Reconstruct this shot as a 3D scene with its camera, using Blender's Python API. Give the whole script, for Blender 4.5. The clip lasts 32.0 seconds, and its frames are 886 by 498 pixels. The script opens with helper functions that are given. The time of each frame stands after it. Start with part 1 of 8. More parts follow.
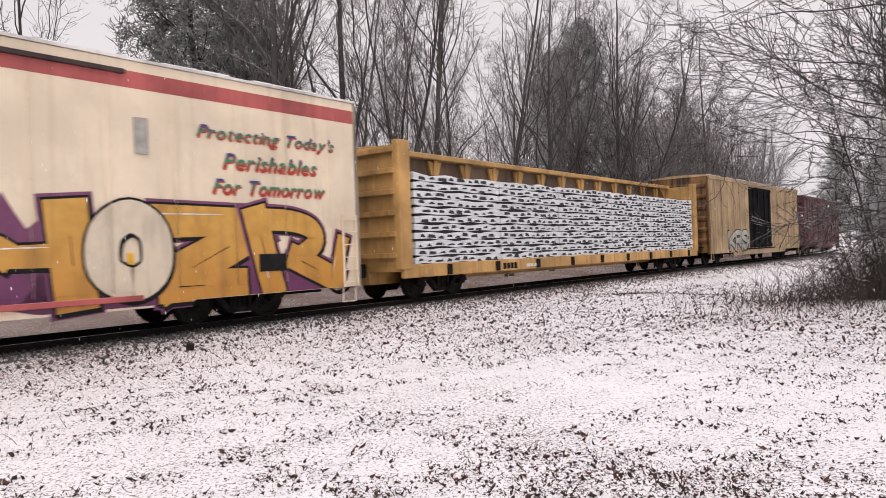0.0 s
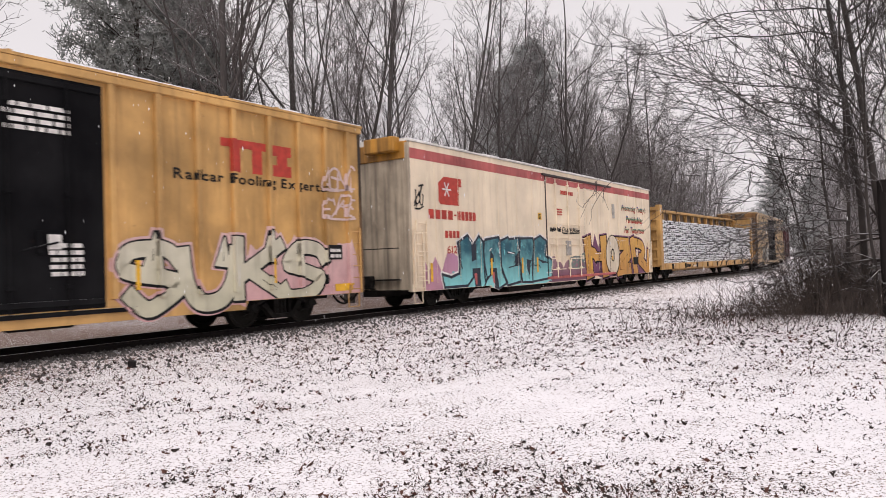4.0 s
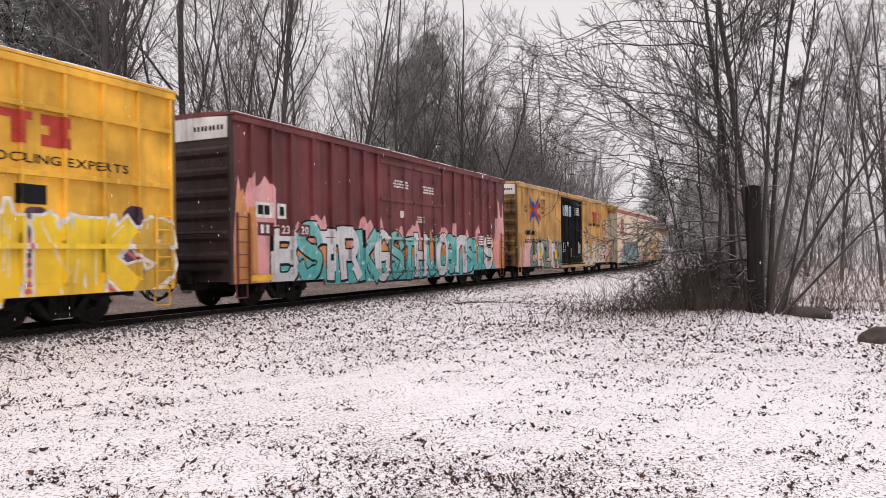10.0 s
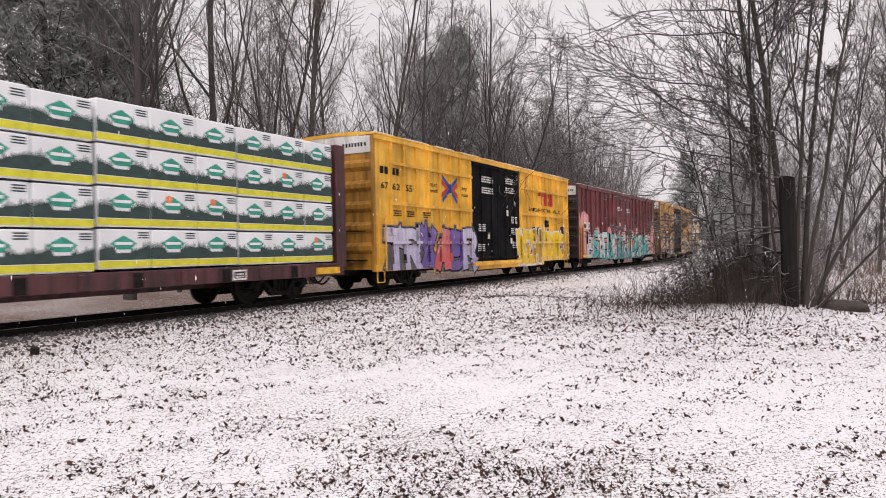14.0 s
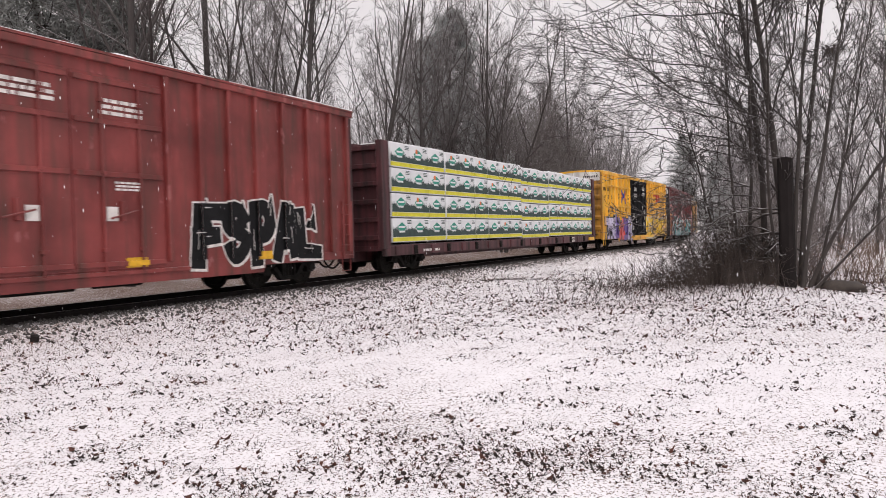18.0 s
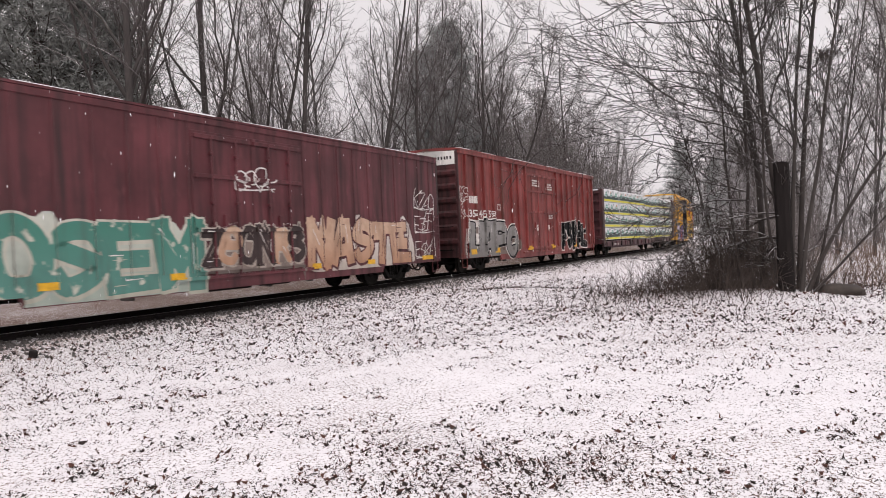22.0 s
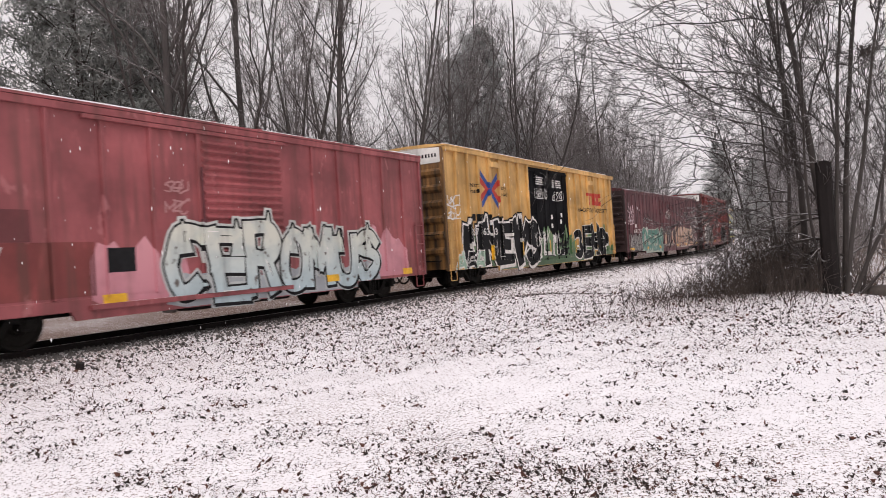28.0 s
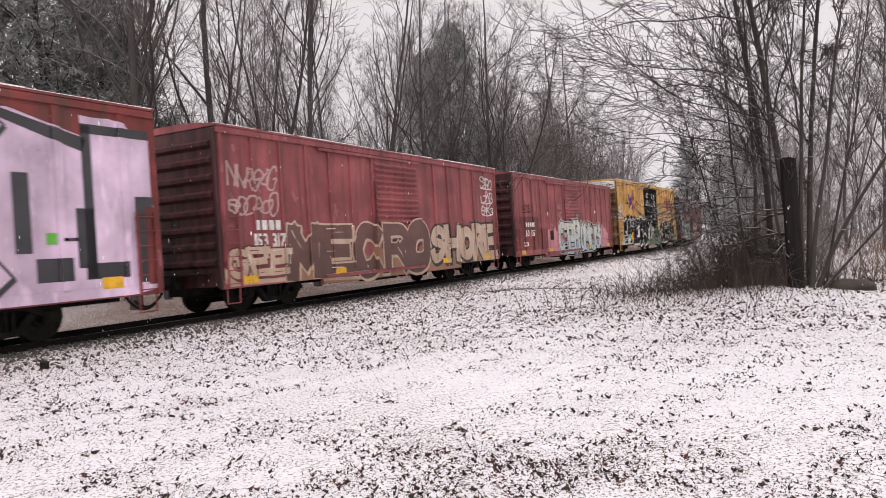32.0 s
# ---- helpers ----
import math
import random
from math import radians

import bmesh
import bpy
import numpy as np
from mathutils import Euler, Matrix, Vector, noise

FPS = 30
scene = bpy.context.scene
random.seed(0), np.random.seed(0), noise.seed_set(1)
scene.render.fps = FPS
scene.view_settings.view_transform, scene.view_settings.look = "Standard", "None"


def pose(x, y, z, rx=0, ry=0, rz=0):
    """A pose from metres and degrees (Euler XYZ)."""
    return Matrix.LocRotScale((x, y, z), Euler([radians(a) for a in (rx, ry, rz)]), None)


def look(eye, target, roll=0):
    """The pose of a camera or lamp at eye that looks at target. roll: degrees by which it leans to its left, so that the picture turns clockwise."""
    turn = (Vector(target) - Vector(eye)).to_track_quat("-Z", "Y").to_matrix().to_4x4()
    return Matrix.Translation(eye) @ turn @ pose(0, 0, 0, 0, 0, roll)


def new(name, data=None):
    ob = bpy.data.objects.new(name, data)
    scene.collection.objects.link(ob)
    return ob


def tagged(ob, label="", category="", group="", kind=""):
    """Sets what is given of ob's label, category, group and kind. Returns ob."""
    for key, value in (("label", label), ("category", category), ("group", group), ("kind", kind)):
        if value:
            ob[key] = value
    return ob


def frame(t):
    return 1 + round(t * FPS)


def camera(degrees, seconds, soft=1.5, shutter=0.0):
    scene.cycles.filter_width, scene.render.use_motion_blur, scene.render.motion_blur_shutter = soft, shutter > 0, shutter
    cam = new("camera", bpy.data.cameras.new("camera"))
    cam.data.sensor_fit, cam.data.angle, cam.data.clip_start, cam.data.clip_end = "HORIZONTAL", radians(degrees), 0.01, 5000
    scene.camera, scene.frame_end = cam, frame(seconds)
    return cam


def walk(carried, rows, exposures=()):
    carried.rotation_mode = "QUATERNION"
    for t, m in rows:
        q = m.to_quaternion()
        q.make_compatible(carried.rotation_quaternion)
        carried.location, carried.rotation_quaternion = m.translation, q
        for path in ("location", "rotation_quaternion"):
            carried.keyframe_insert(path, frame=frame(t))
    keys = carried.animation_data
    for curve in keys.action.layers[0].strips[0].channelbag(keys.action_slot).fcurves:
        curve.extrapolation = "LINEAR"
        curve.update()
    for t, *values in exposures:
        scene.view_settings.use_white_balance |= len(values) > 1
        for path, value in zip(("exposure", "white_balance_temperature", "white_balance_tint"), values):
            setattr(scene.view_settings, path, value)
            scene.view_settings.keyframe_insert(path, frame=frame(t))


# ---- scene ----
from mathutils import geometry
cam = camera(63.29, 32.0, 0.62, 0.35)
# seconds, place, tilt, roll, turn of the hand-held camera
PATH = [
    (0, 0, 0, 1.7, 90.24, 2.11, 0.13),
    (0.5, 0, 0, 1.7, 90.23, 1.88, 0.49),
    (1, 0, 0, 1.7, 90.25, 1.75, 0.56),
    (1.5, 0, 0, 1.7, 90.31, 1.70, 0.29),
    (2, 0, 0, 1.7, 90.43, 1.75, -0.31),
    (2.5, 0, 0, 1.7, 90.59, 1.81, -1.13),
    (3, 0, 0, 1.7, 90.85, 1.80, -2.10),
    (3.5, 0, 0, 1.7, 91.13, 1.83, -3.05),
    (5.5, 0, 0, 1.7, 91.45, 2.19, -5.29),
    (6, 0, 0, 1.7, 91.27, 2.14, -5.83),
    (6.5, 0, 0, 1.7, 91.00, 1.80, -6.82),
    (7, 0, 0, 1.7, 90.81, 1.39, -8.26),
    (7.5, 0, 0, 1.7, 90.82, 1.07, -9.54),
    (8, 0, 0, 1.7, 90.95, 0.82, -10.50),
    (8.5, 0, 0, 1.7, 91.10, 0.66, -11.35),
    (9, 0, 0, 1.7, 91.00, 0.51, -12.10),
    (9.5, 0, 0, 1.7, 90.78, 0.66, -12.15),
    (10, 0, 0, 1.7, 90.55, 0.85, -12.22),
    (10.5, 0, 0, 1.7, 90.38, 0.98, -12.20),
    (11, 0, 0, 1.7, 90.31, 1.00, -12.11),
    (11.5, 0, 0, 1.7, 90.27, 1.01, -11.83),
    (12, 0, 0, 1.7, 90.33, 1.03, -11.41),
    (12.5, 0, 0, 1.7, 90.35, 1.09, -10.89),
    (13, 0, 0, 1.7, 90.33, 1.12, -10.41),
    (13.5, 0, 0, 1.7, 90.27, 1.13, -10.10),
    (14, 0, 0, 1.7, 90.10, 1.12, -9.97),
    (14.5, 0, 0, 1.7, 89.88, 0.97, -9.95),
    (16.5, 0, 0, 1.7, 89.21, 1.56, -9.93),
    (17, 0, 0, 1.7, 89.16, 1.75, -9.96),
    (17.5, 0, 0, 1.7, 89.01, 1.74, -10.00),
    (18, 0, 0, 1.7, 88.83, 1.64, -10.11),
    (18.5, 0, 0, 1.7, 88.80, 1.69, -10.20),
    (19, 0, 0, 1.7, 88.87, 1.72, -10.25),
    (19.5, 0, 0, 1.7, 88.99, 1.82, -10.18),
    (20, 0, 0, 1.7, 89.08, 1.88, -10.05),
    (20.5, 0, 0, 1.7, 89.13, 1.98, -9.99),
    (21, 0, 0, 1.7, 89.18, 2.11, -10.02),
    (21.5, 0, 0, 1.7, 89.32, 2.26, -10.12),
    (22, 0, 0, 1.7, 89.57, 2.50, -10.26),
    (22.5, 0, 0, 1.7, 89.95, 2.74, -10.36),
    (23, 0, 0, 1.7, 90.37, 3.01, -10.36),
    (23.5, 0, 0, 1.7, 90.77, 3.31, -10.25),
    (24, 0, 0, 1.7, 91.10, 3.50, -10.04),
    (24.5, 0, 0, 1.7, 91.28, 3.68, -9.73),
    (25, 0, 0, 1.7, 91.32, 3.81, -9.20),
    (25.5, 0, 0, 1.7, 91.22, 3.91, -8.42),
    (26, 0, 0, 1.7, 91.04, 3.94, -7.59),
    (26.5, 0, 0, 1.7, 90.75, 3.85, -6.98),
    (28.5, 0, 0, 1.7, 90.31, 3.43, -7.69),
    (29, 0, 0, 1.7, 90.43, 3.58, -8.01),
    (29.5, 0, 0, 1.7, 90.50, 3.70, -8.23),
    (30, 0, 0, 1.7, 90.48, 3.80, -8.48),
    (30.5, 0, 0, 1.7, 90.40, 3.81, -8.72),
    (31, 0, 0, 1.7, 90.26, 3.78, -8.97),
    (31.5, 0, 0, 1.7, 90.06, 3.74, -9.30),
    (32, 0, 0, 1.7, 89.85, 3.65, -9.69),
]
walk(cam, [(t, pose(*p)) for t, *p in PATH])

# the railway's centre line: heading by distance along it, and the train's way
RAIL_Z = 0.435
TRACK_X, TRACK_Y = 7.939, 32.567
NODES = [-60, -35, -15, 5, 25, 45, 65, 90, 130]
HEADINGS = [-38.88, -38.25, -37.47, -38.43, -38.73, -34.42, -30.57, -25.62, -17.75]
RUN = [6.2791, 0.01913, -0.000894, 0.00001285]


def centre_table():
    s = np.arange(-420.0, 420.01, 0.5)
    x, y = np.array(NODES, float), np.array(HEADINGS, float)
    n, h = len(x), np.diff(np.array(NODES, float))
    a, b = np.eye(n), np.zeros(n)
    for i in range(1, n - 1):
        a[i, i - 1:i + 2] = h[i - 1], 2 * (h[i - 1] + h[i]), h[i]
        b[i] = 6 * ((y[i + 1] - y[i]) / h[i] - (y[i] - y[i - 1]) / h[i - 1])
    m = np.linalg.solve(a, b)
    sc = np.clip(s, x[0], x[-1])
    k = np.clip(np.searchsorted(x, sc) - 1, 0, n - 2)
    u, v = (x[k + 1] - sc) / h[k], (sc - x[k]) / h[k]
    th = u * y[k] + v * y[k + 1] + ((u ** 3 - u) * m[k] + (v ** 3 - v) * m[k + 1]) * h[k] ** 2 / 6
    th = np.radians(th)
    dx, dy = -np.sin(th), np.cos(th)
    px = np.concatenate([[0], np.cumsum((dx[1:] + dx[:-1]) / 4)])
    py = np.concatenate([[0], np.cumsum((dy[1:] + dy[:-1]) / 4)])
    z = len(s) // 2
    return s, px - px[z] + TRACK_X, py - py[z] + TRACK_Y, th


LINE_S, LINE_X, LINE_Y, LINE_H = centre_table()


def centre(s):
    return float(np.interp(s, LINE_S, LINE_X)), float(np.interp(s, LINE_S, LINE_Y)), float(np.interp(s, LINE_S, LINE_H))


def run(t):
    return RUN[0] * t + RUN[1] * t ** 2 + RUN[2] * t ** 3 + RUN[3] * t ** 4


SIDE = (math.cos(radians(-38)), math.sin(radians(-38)))      # from the track towards the clearing


def off_track(x, y):
    """Distance from the track's centre line, positive on the clearing's side (arrays)."""
    along = -np.sin(radians(-38)) * (x - TRACK_X) + np.cos(radians(-38)) * (y - TRACK_Y)
    s = along
    for _ in range(3):
        cx, cy = np.interp(s, LINE_S, LINE_X), np.interp(s, LINE_S, LINE_Y)
        h = np.interp(s, LINE_S, LINE_H)
        s = s + (-np.sin(h) * (x - cx) + np.cos(h) * (y - cy))
        s = np.clip(s, -415, 415)
    cx, cy, h = np.interp(s, LINE_S, LINE_X), np.interp(s, LINE_S, LINE_Y), np.interp(s, LINE_S, LINE_H)
    return np.cos(h) * (x - cx) + np.sin(h) * (y - cy), s


def ground_z(x, y):
    x, y = np.asarray(x, float), np.asarray(y, float)
    d, s = off_track(x, y)
    a = np.abs(d)
    z = np.interp(a, [0, 0.6, 0.85, 1.5, 1.9, 2.8, 4.5, 9, 14], [0.27, 0.27, 0.31, 0.27, 0.2, 0.08, 0.05, 0.02, 0.0])
    z = np.where(d < -2.8, z + np.interp(-d, [2.8, 7, 12, 40, 120], [0, 0.42, 0.75, 1.6, 3.0]), z)
    z = z + np.interp(a, [2.5, 5], [0, 1]) * 0.045 * (np.sin(x * 0.9 + 1.3 * np.sin(y * 0.37)) * np.sin(y * 0.7 + 0.6 * x * 0.4))
    z = z + 0.22 * np.exp(-((x - 6.4) ** 2 + (y - 21.2) ** 2) / 3.5)
    z = z + 0.25 * np.exp(-((x - 11.0) ** 2 + (y - 16.4) ** 2) / 8.0)
    return z


# ---- sky and light ----
world = bpy.data.worlds.new("overcast_sky")
scene.world = world
world.use_nodes = True
wn = world.node_tree
wn.nodes.clear()
w_out, w_bg = wn.nodes.new("ShaderNodeOutputWorld"), wn.nodes.new("ShaderNodeBackground")
w_sky = wn.nodes.new("ShaderNodeTexSky")
w_sky.sky_type, w_sky.sun_disc = "NISHITA", False
w_sky.sun_elevation, w_sky.sun_rotation = radians(64), radians(195)
w_sky.dust_density, w_sky.air_density = 4.0, 1.0
w_hsv = wn.nodes.new("ShaderNodeHueSaturation")
w_hsv.inputs["Saturation"].default_value = 0.12
w_hsv.inputs["Value"].default_value = 0.12
w_noise = wn.nodes.new("ShaderNodeTexNoise")
w_noise.inputs["Scale"].default_value, w_noise.inputs["Detail"].default_value = 2.2, 4
w_ramp = wn.nodes.new("ShaderNodeValToRGB")
w_ramp.color_ramp.elements[0].position, w_ramp.color_ramp.elements[0].color = 0.3, (0.81, 0.75, 0.775, 1)
w_ramp.color_ramp.elements[1].position, w_ramp.color_ramp.elements[1].color = 0.7, (0.93, 0.87, 0.89, 1)
w_mix = wn.nodes.new("ShaderNodeMix")
w_mix.data_type = "RGBA"
w_mix.inputs["Factor"].default_value = 0.8
wn.links.new(w_sky.outputs[0], w_hsv.inputs["Color"])
wn.links.new(w_noise.outputs["Fac"], w_ramp.inputs[0])
wn.links.new(w_hsv.outputs[0], w_mix.inputs[6])
wn.links.new(w_ramp.outputs[0], w_mix.inputs[7])
wn.links.new(w_mix.outputs[2], w_bg.inputs["Color"])
w_bg.inputs["Strength"].default_value = 1.06
wn.links.new(w_bg.outputs[0], w_out.inputs["Surface"])
sun = new("sun", bpy.data.lights.new("sun", "SUN"))
sun.data.energy, sun.data.angle, sun.data.color = 1.65, radians(50), (1.0, 0.925, 0.92)
sun.matrix_world = look((-8, -36, 44), (0, 0, 0))


# ---- materials ----
def material(name, rough=0.6, metal=0.0):
    m = bpy.data.materials.new(name)
    m.use_nodes = True
    b = m.node_tree.nodes["Principled BSDF"]
    b.inputs["Roughness"].default_value, b.inputs["Metallic"].default_value = rough, metal
    return m, m.node_tree, b


def node(nt, kind, **values):
    n = nt.nodes.new(kind)
    for k, v in values.items():
        n.inputs[k.replace("_", " ")].default_value = v
    return n


def mixed(nt, fac, a, b):
    """A colour mix; fac, a and b are sockets or plain values."""
    n = nt.nodes.new("ShaderNodeMix")
    n.data_type = "RGBA"
    for i, v in ((0, fac), (6, a), (7, b)):
        if isinstance(v, bpy.types.NodeSocket):
            nt.links.new(v, n.inputs[i])
        else:
            n.inputs[i].default_value = v if i == 0 else (*v[:3], 1)
    return n.outputs[2]


def ramp(nt, fac, lo, hi, a=0.0, b=1.0):
    n = nt.nodes.new("ShaderNodeMapRange")
    n.inputs["From Min"].default_value, n.inputs["From Max"].default_value = lo, hi
    n.inputs["To Min"].default_value, n.inputs["To Max"].default_value = a, b
    nt.links.new(fac, n.inputs["Value"])
    return n.outputs[0]


def noise_of(nt, scale, detail=4, stretch=(1, 1, 1), space="Object", rough=0.55):
    c = nt.nodes.new("ShaderNodeTexCoord")
    mp = nt.nodes.new("ShaderNodeMapping")
    mp.inputs["Scale"].default_value = stretch
    n = node(nt, "ShaderNodeTexNoise", Scale=scale, Detail=detail, Roughness=rough)
    nt.links.new(c.outputs[space], mp.inputs["Vector"])
    nt.links.new(mp.outputs[0], n.inputs["Vector"])
    return n.outputs["Fac"]


def bumped(nt, b, height, strength=0.3, distance=0.02):
    n = node(nt, "ShaderNodeBump", Strength=strength, Distance=distance)
    nt.links.new(height, n.inputs["Height"])
    nt.links.new(n.outputs[0], b.inputs["Normal"])


def upness(nt):
    g = nt.nodes.new("ShaderNodeNewGeometry")
    x = nt.nodes.new("ShaderNodeSeparateXYZ")
    nt.links.new(g.outputs["Normal"], x.inputs[0])
    return x.outputs["Z"]


def times(nt, a, b):
    n = nt.nodes.new("ShaderNodeMath")
    n.operation = "MULTIPLY"
    for i, v in enumerate((a, b)):
        if isinstance(v, bpy.types.NodeSocket):
            nt.links.new(v, n.inputs[i])
        else:
            n.inputs[i].default_value = v
    return n.outputs[0]


SNOW = (0.82, 0.81, 0.82)


def car_paint(name, colour, dirt=(0.06, 0.04, 0.03), grime=0.5, rough=0.5, snow=True, rust=0.25, soak=0.52, fine=1.0, peel=0.0):
    """Weathered enamel on steel: faded patches, run-off streaks, rust specks, snow lying on ledges."""
    m, nt, b = material(name, rough)
    fade = tuple(min(1, c * (1 + 0.28 * fine) + 0.008) for c in colour)
    deep = tuple(c * (1 - 0.34 * fine) for c in colour)
    col = mixed(nt, ramp(nt, noise_of(nt, 0.7, 5), 0.35, 0.65), deep, fade)
    wash = noise_of(nt, 1.1, 4, (1.3, 1.3, 0.06))
    col = mixed(nt, ramp(nt, wash, 0.5, 0.7, 0, 0.45), col, deep)
    chalk = noise_of(nt, 5.0, 6, (1.2, 1.2, 0.3))
    col = mixed(nt, ramp(nt, chalk, 0.6, 0.7, 0, 0.5 * fine), col, tuple(min(1, c * 1.5 + 0.02) for c in colour))
    streak = noise_of(nt, 3.0, 5, (1.6, 1.6, 0.12))
    col = mixed(nt, ramp(nt, streak, soak, soak + 0.26, 0, grime), col, dirt)
    spots = noise_of(nt, 9.0, 6)
    col = mixed(nt, ramp(nt, spots, 0.66, 0.72, 0, rust), col, (0.12, 0.05, 0.025))
    if peel:
        bare = noise_of(nt, 2.4, 3, (1.4, 1.4, 0.7))
        col = mixed(nt, ramp(nt, bare, 0.66, 0.69, 0, peel), col, tuple(min(1, c * 1.5 + 0.1) for c in colour))
    if snow:
        lying = times(nt, ramp(nt, upness(nt), 0.8, 0.97), ramp(nt, noise_of(nt, 2.5, 5), 0.4, 0.6, 0, 0.85))
        col = mixed(nt, lying, col, SNOW)
    nt.links.new(col, b.inputs["Base Color"])
    nt.links.new(ramp(nt, streak, 0.3, 0.8, rough - 0.1, rough + 0.25), b.inputs["Roughness"])
    bumped(nt, b, noise_of(nt, 1.6, 3), 0.25, 0.02)
    return m


def spray(name, low, high, z0=0.7, z1=1.9, speck=None):
    """Sprayed paint that fades from one colour to another up the letter, over a rough wall."""
    m, nt, b = material(name, 0.45)
    c = nt.nodes.new("ShaderNodeTexCoord")
    x = nt.nodes.new("ShaderNodeSeparateXYZ")
    nt.links.new(c.outputs["Object"], x.inputs[0])
    col = mixed(nt, ramp(nt, x.outputs["Z"], z0, z1), low, high)
    col = mixed(nt, ramp(nt, noise_of(nt, 2.2, 4), 0.42, 0.66, 0, 0.5), col, tuple(v * 0.7 for v in low))
    if speck:
        col = mixed(nt, ramp(nt, noise_of(nt, 4.5, 2), 0.62, 0.7), col, speck)
    col = mixed(nt, ramp(nt, noise_of(nt, 3.0, 5, (1.6, 1.6, 0.12)), 0.52, 0.8, 0, 0.45), col, (0.07, 0.05, 0.04))
    nt.links.new(col, b.inputs["Base Color"])
    return m


def plain(name, colour, rough=0.6, metal=0.0, vary=0.25, scale=6.0, space="Object"):
    m, nt, b = material(name, rough, metal)
    n = noise_of(nt, scale, 5, space=space)
    col = mixed(nt, ramp(nt, n, 0.3, 0.7), tuple(c * (1 - vary) for c in colour), tuple(min(1, c * (1 + vary)) for c in colour))
    nt.links.new(col, b.inputs["Base Color"])
    bumped(nt, b, n, 0.2, 0.01)
    return m


def bark(name, colour, snow=0.5):
    m, nt, b = material(name, 0.9)
    n = noise_of(nt, 8.0, 6, (1, 1, 0.25))
    col = mixed(nt, ramp(nt, n, 0.3, 0.7), tuple(c * 0.6 for c in colour), tuple(c * 1.5 for c in colour))
    info = nt.nodes.new("ShaderNodeObjectInfo")
    col = mixed(nt, times(nt, info.outputs["Random"], 0.5), col, tuple(c * 1.3 + 0.01 for c in colour))
    lying = times(nt, ramp(nt, upness(nt), 0.4, 0.85), ramp(nt, noise_of(nt, 3.0, 3), 0.4, 0.56, 0, snow))
    col = mixed(nt, lying, col, SNOW)
    nt.links.new(col, b.inputs["Base Color"])
    bumped(nt, b, n, 0.5, 0.02)
    return m


def snow_ground():
    m, nt, b = material("snow_ground", 0.75)
    g = nt.nodes.new("ShaderNodeNewGeometry")

    def pn(scale, detail=5, rough=0.6, stretch=(1, 1, 1)):
        mp = nt.nodes.new("ShaderNodeMapping")
        mp.inputs["Scale"].default_value = stretch
        n = node(nt, "ShaderNodeTexNoise", Scale=scale, Detail=detail, Roughness=rough)
        nt.links.new(g.outputs["Position"], mp.inputs["Vector"])
        nt.links.new(mp.outputs[0], n.inputs["Vector"])
        return n.outputs["Fac"]
    big, mid, fine = pn(0.22, 4), pn(1.6, 6, 0.65), pn(34.0, 5, 0.7)
    col = mixed(nt, ramp(nt, mid, 0.3, 0.7), (0.79, 0.765, 0.79), (0.865, 0.848, 0.872))
    attr = nt.nodes.new("ShaderNodeVertexColor")
    attr.layer_name = "litter"
    # thin snow lets litter and grass through: more so beside the track and under the trees
    add = nt.nodes.new("ShaderNodeMath")
    add.operation = "ADD"
    nt.links.new(times(nt, attr.outputs["Color"], 0.2), add.inputs[0])
    nt.links.new(fine, add.inputs[1])
    add2 = nt.nodes.new("ShaderNodeMath")
    add2.operation = "ADD"
    nt.links.new(add.outputs[0], add2.inputs[0])
    nt.links.new(ramp(nt, big, 0.3, 0.7, -0.05, 0.05), add2.inputs[1])
    litter = mixed(nt, pn(22.0, 3), (0.05, 0.03, 0.022), (0.24, 0.14, 0.1))
    col = mixed(nt, ramp(nt, add2.outputs[0], 0.645, 0.71), col, litter)
    nt.links.new(col, b.inputs["Base Color"])
    bumped(nt, b, pn(9.0, 4, 0.55), 0.3, 0.02)
    return m


M_GROUND = snow_ground()
M_BALLAST = plain("ballast_stone", (0.085, 0.078, 0.074), 0.9, vary=0.5, scale=20)
M_RAIL = plain("rail_steel", (0.016, 0.013, 0.012), 0.75, 0.0)
M_TIE = plain("creosoted_wood", (0.045, 0.035, 0.03), 0.9)


def snow_on(m, reach=0.8):
    """Lets snow lie in patches on what faces up."""
    nt = m.node_tree
    b = nt.nodes["Principled BSDF"]
    old = b.inputs["Base Color"].links[0].from_socket
    lying = times(nt, ramp(nt, upness(nt), 0.6, 0.9), ramp(nt, noise_of(nt, 9.0, 5, space="Generated"), 0.36, 0.52, 0, reach))
    nt.links.new(mixed(nt, lying, old, SNOW), b.inputs["Base Color"])


snow_on(M_TIE, 0.85)
M_TREAD = plain("polished_rail_tread", (0.55, 0.53, 0.52), 0.3, 0.9, vary=0.1)
M_TRUCK = plain("grimy_steel", (0.012, 0.011, 0.01), 0.75, vary=0.5)
M_WHEEL = plain("wheel_steel", (0.018, 0.016, 0.014), 0.65, 0.2)
M_UNDER = plain("dark_underframe", (0.014, 0.012, 0.011), 0.8, vary=0.5)
for m_dull in (M_RAIL, M_TIE, M_TRUCK, M_WHEEL, M_UNDER):
    m_dull.node_tree.nodes["Principled BSDF"].inputs["Specular IOR Level"].default_value = 0.12
M_BARK = bark("grey_bark", (0.046, 0.039, 0.037))
M_BARK_DARK = bark("dark_bark", (0.038, 0.031, 0.028), 0.65)
M_ROTTEN = bark("rotten_wood", (0.012, 0.0095, 0.009), 0.05)
M_ROTTEN.node_tree.nodes["Principled BSDF"].inputs["Specular IOR Level"].default_value = 0.1
M_TWIG = bark("fine_twigs", (0.095, 0.082, 0.08), 0.5)
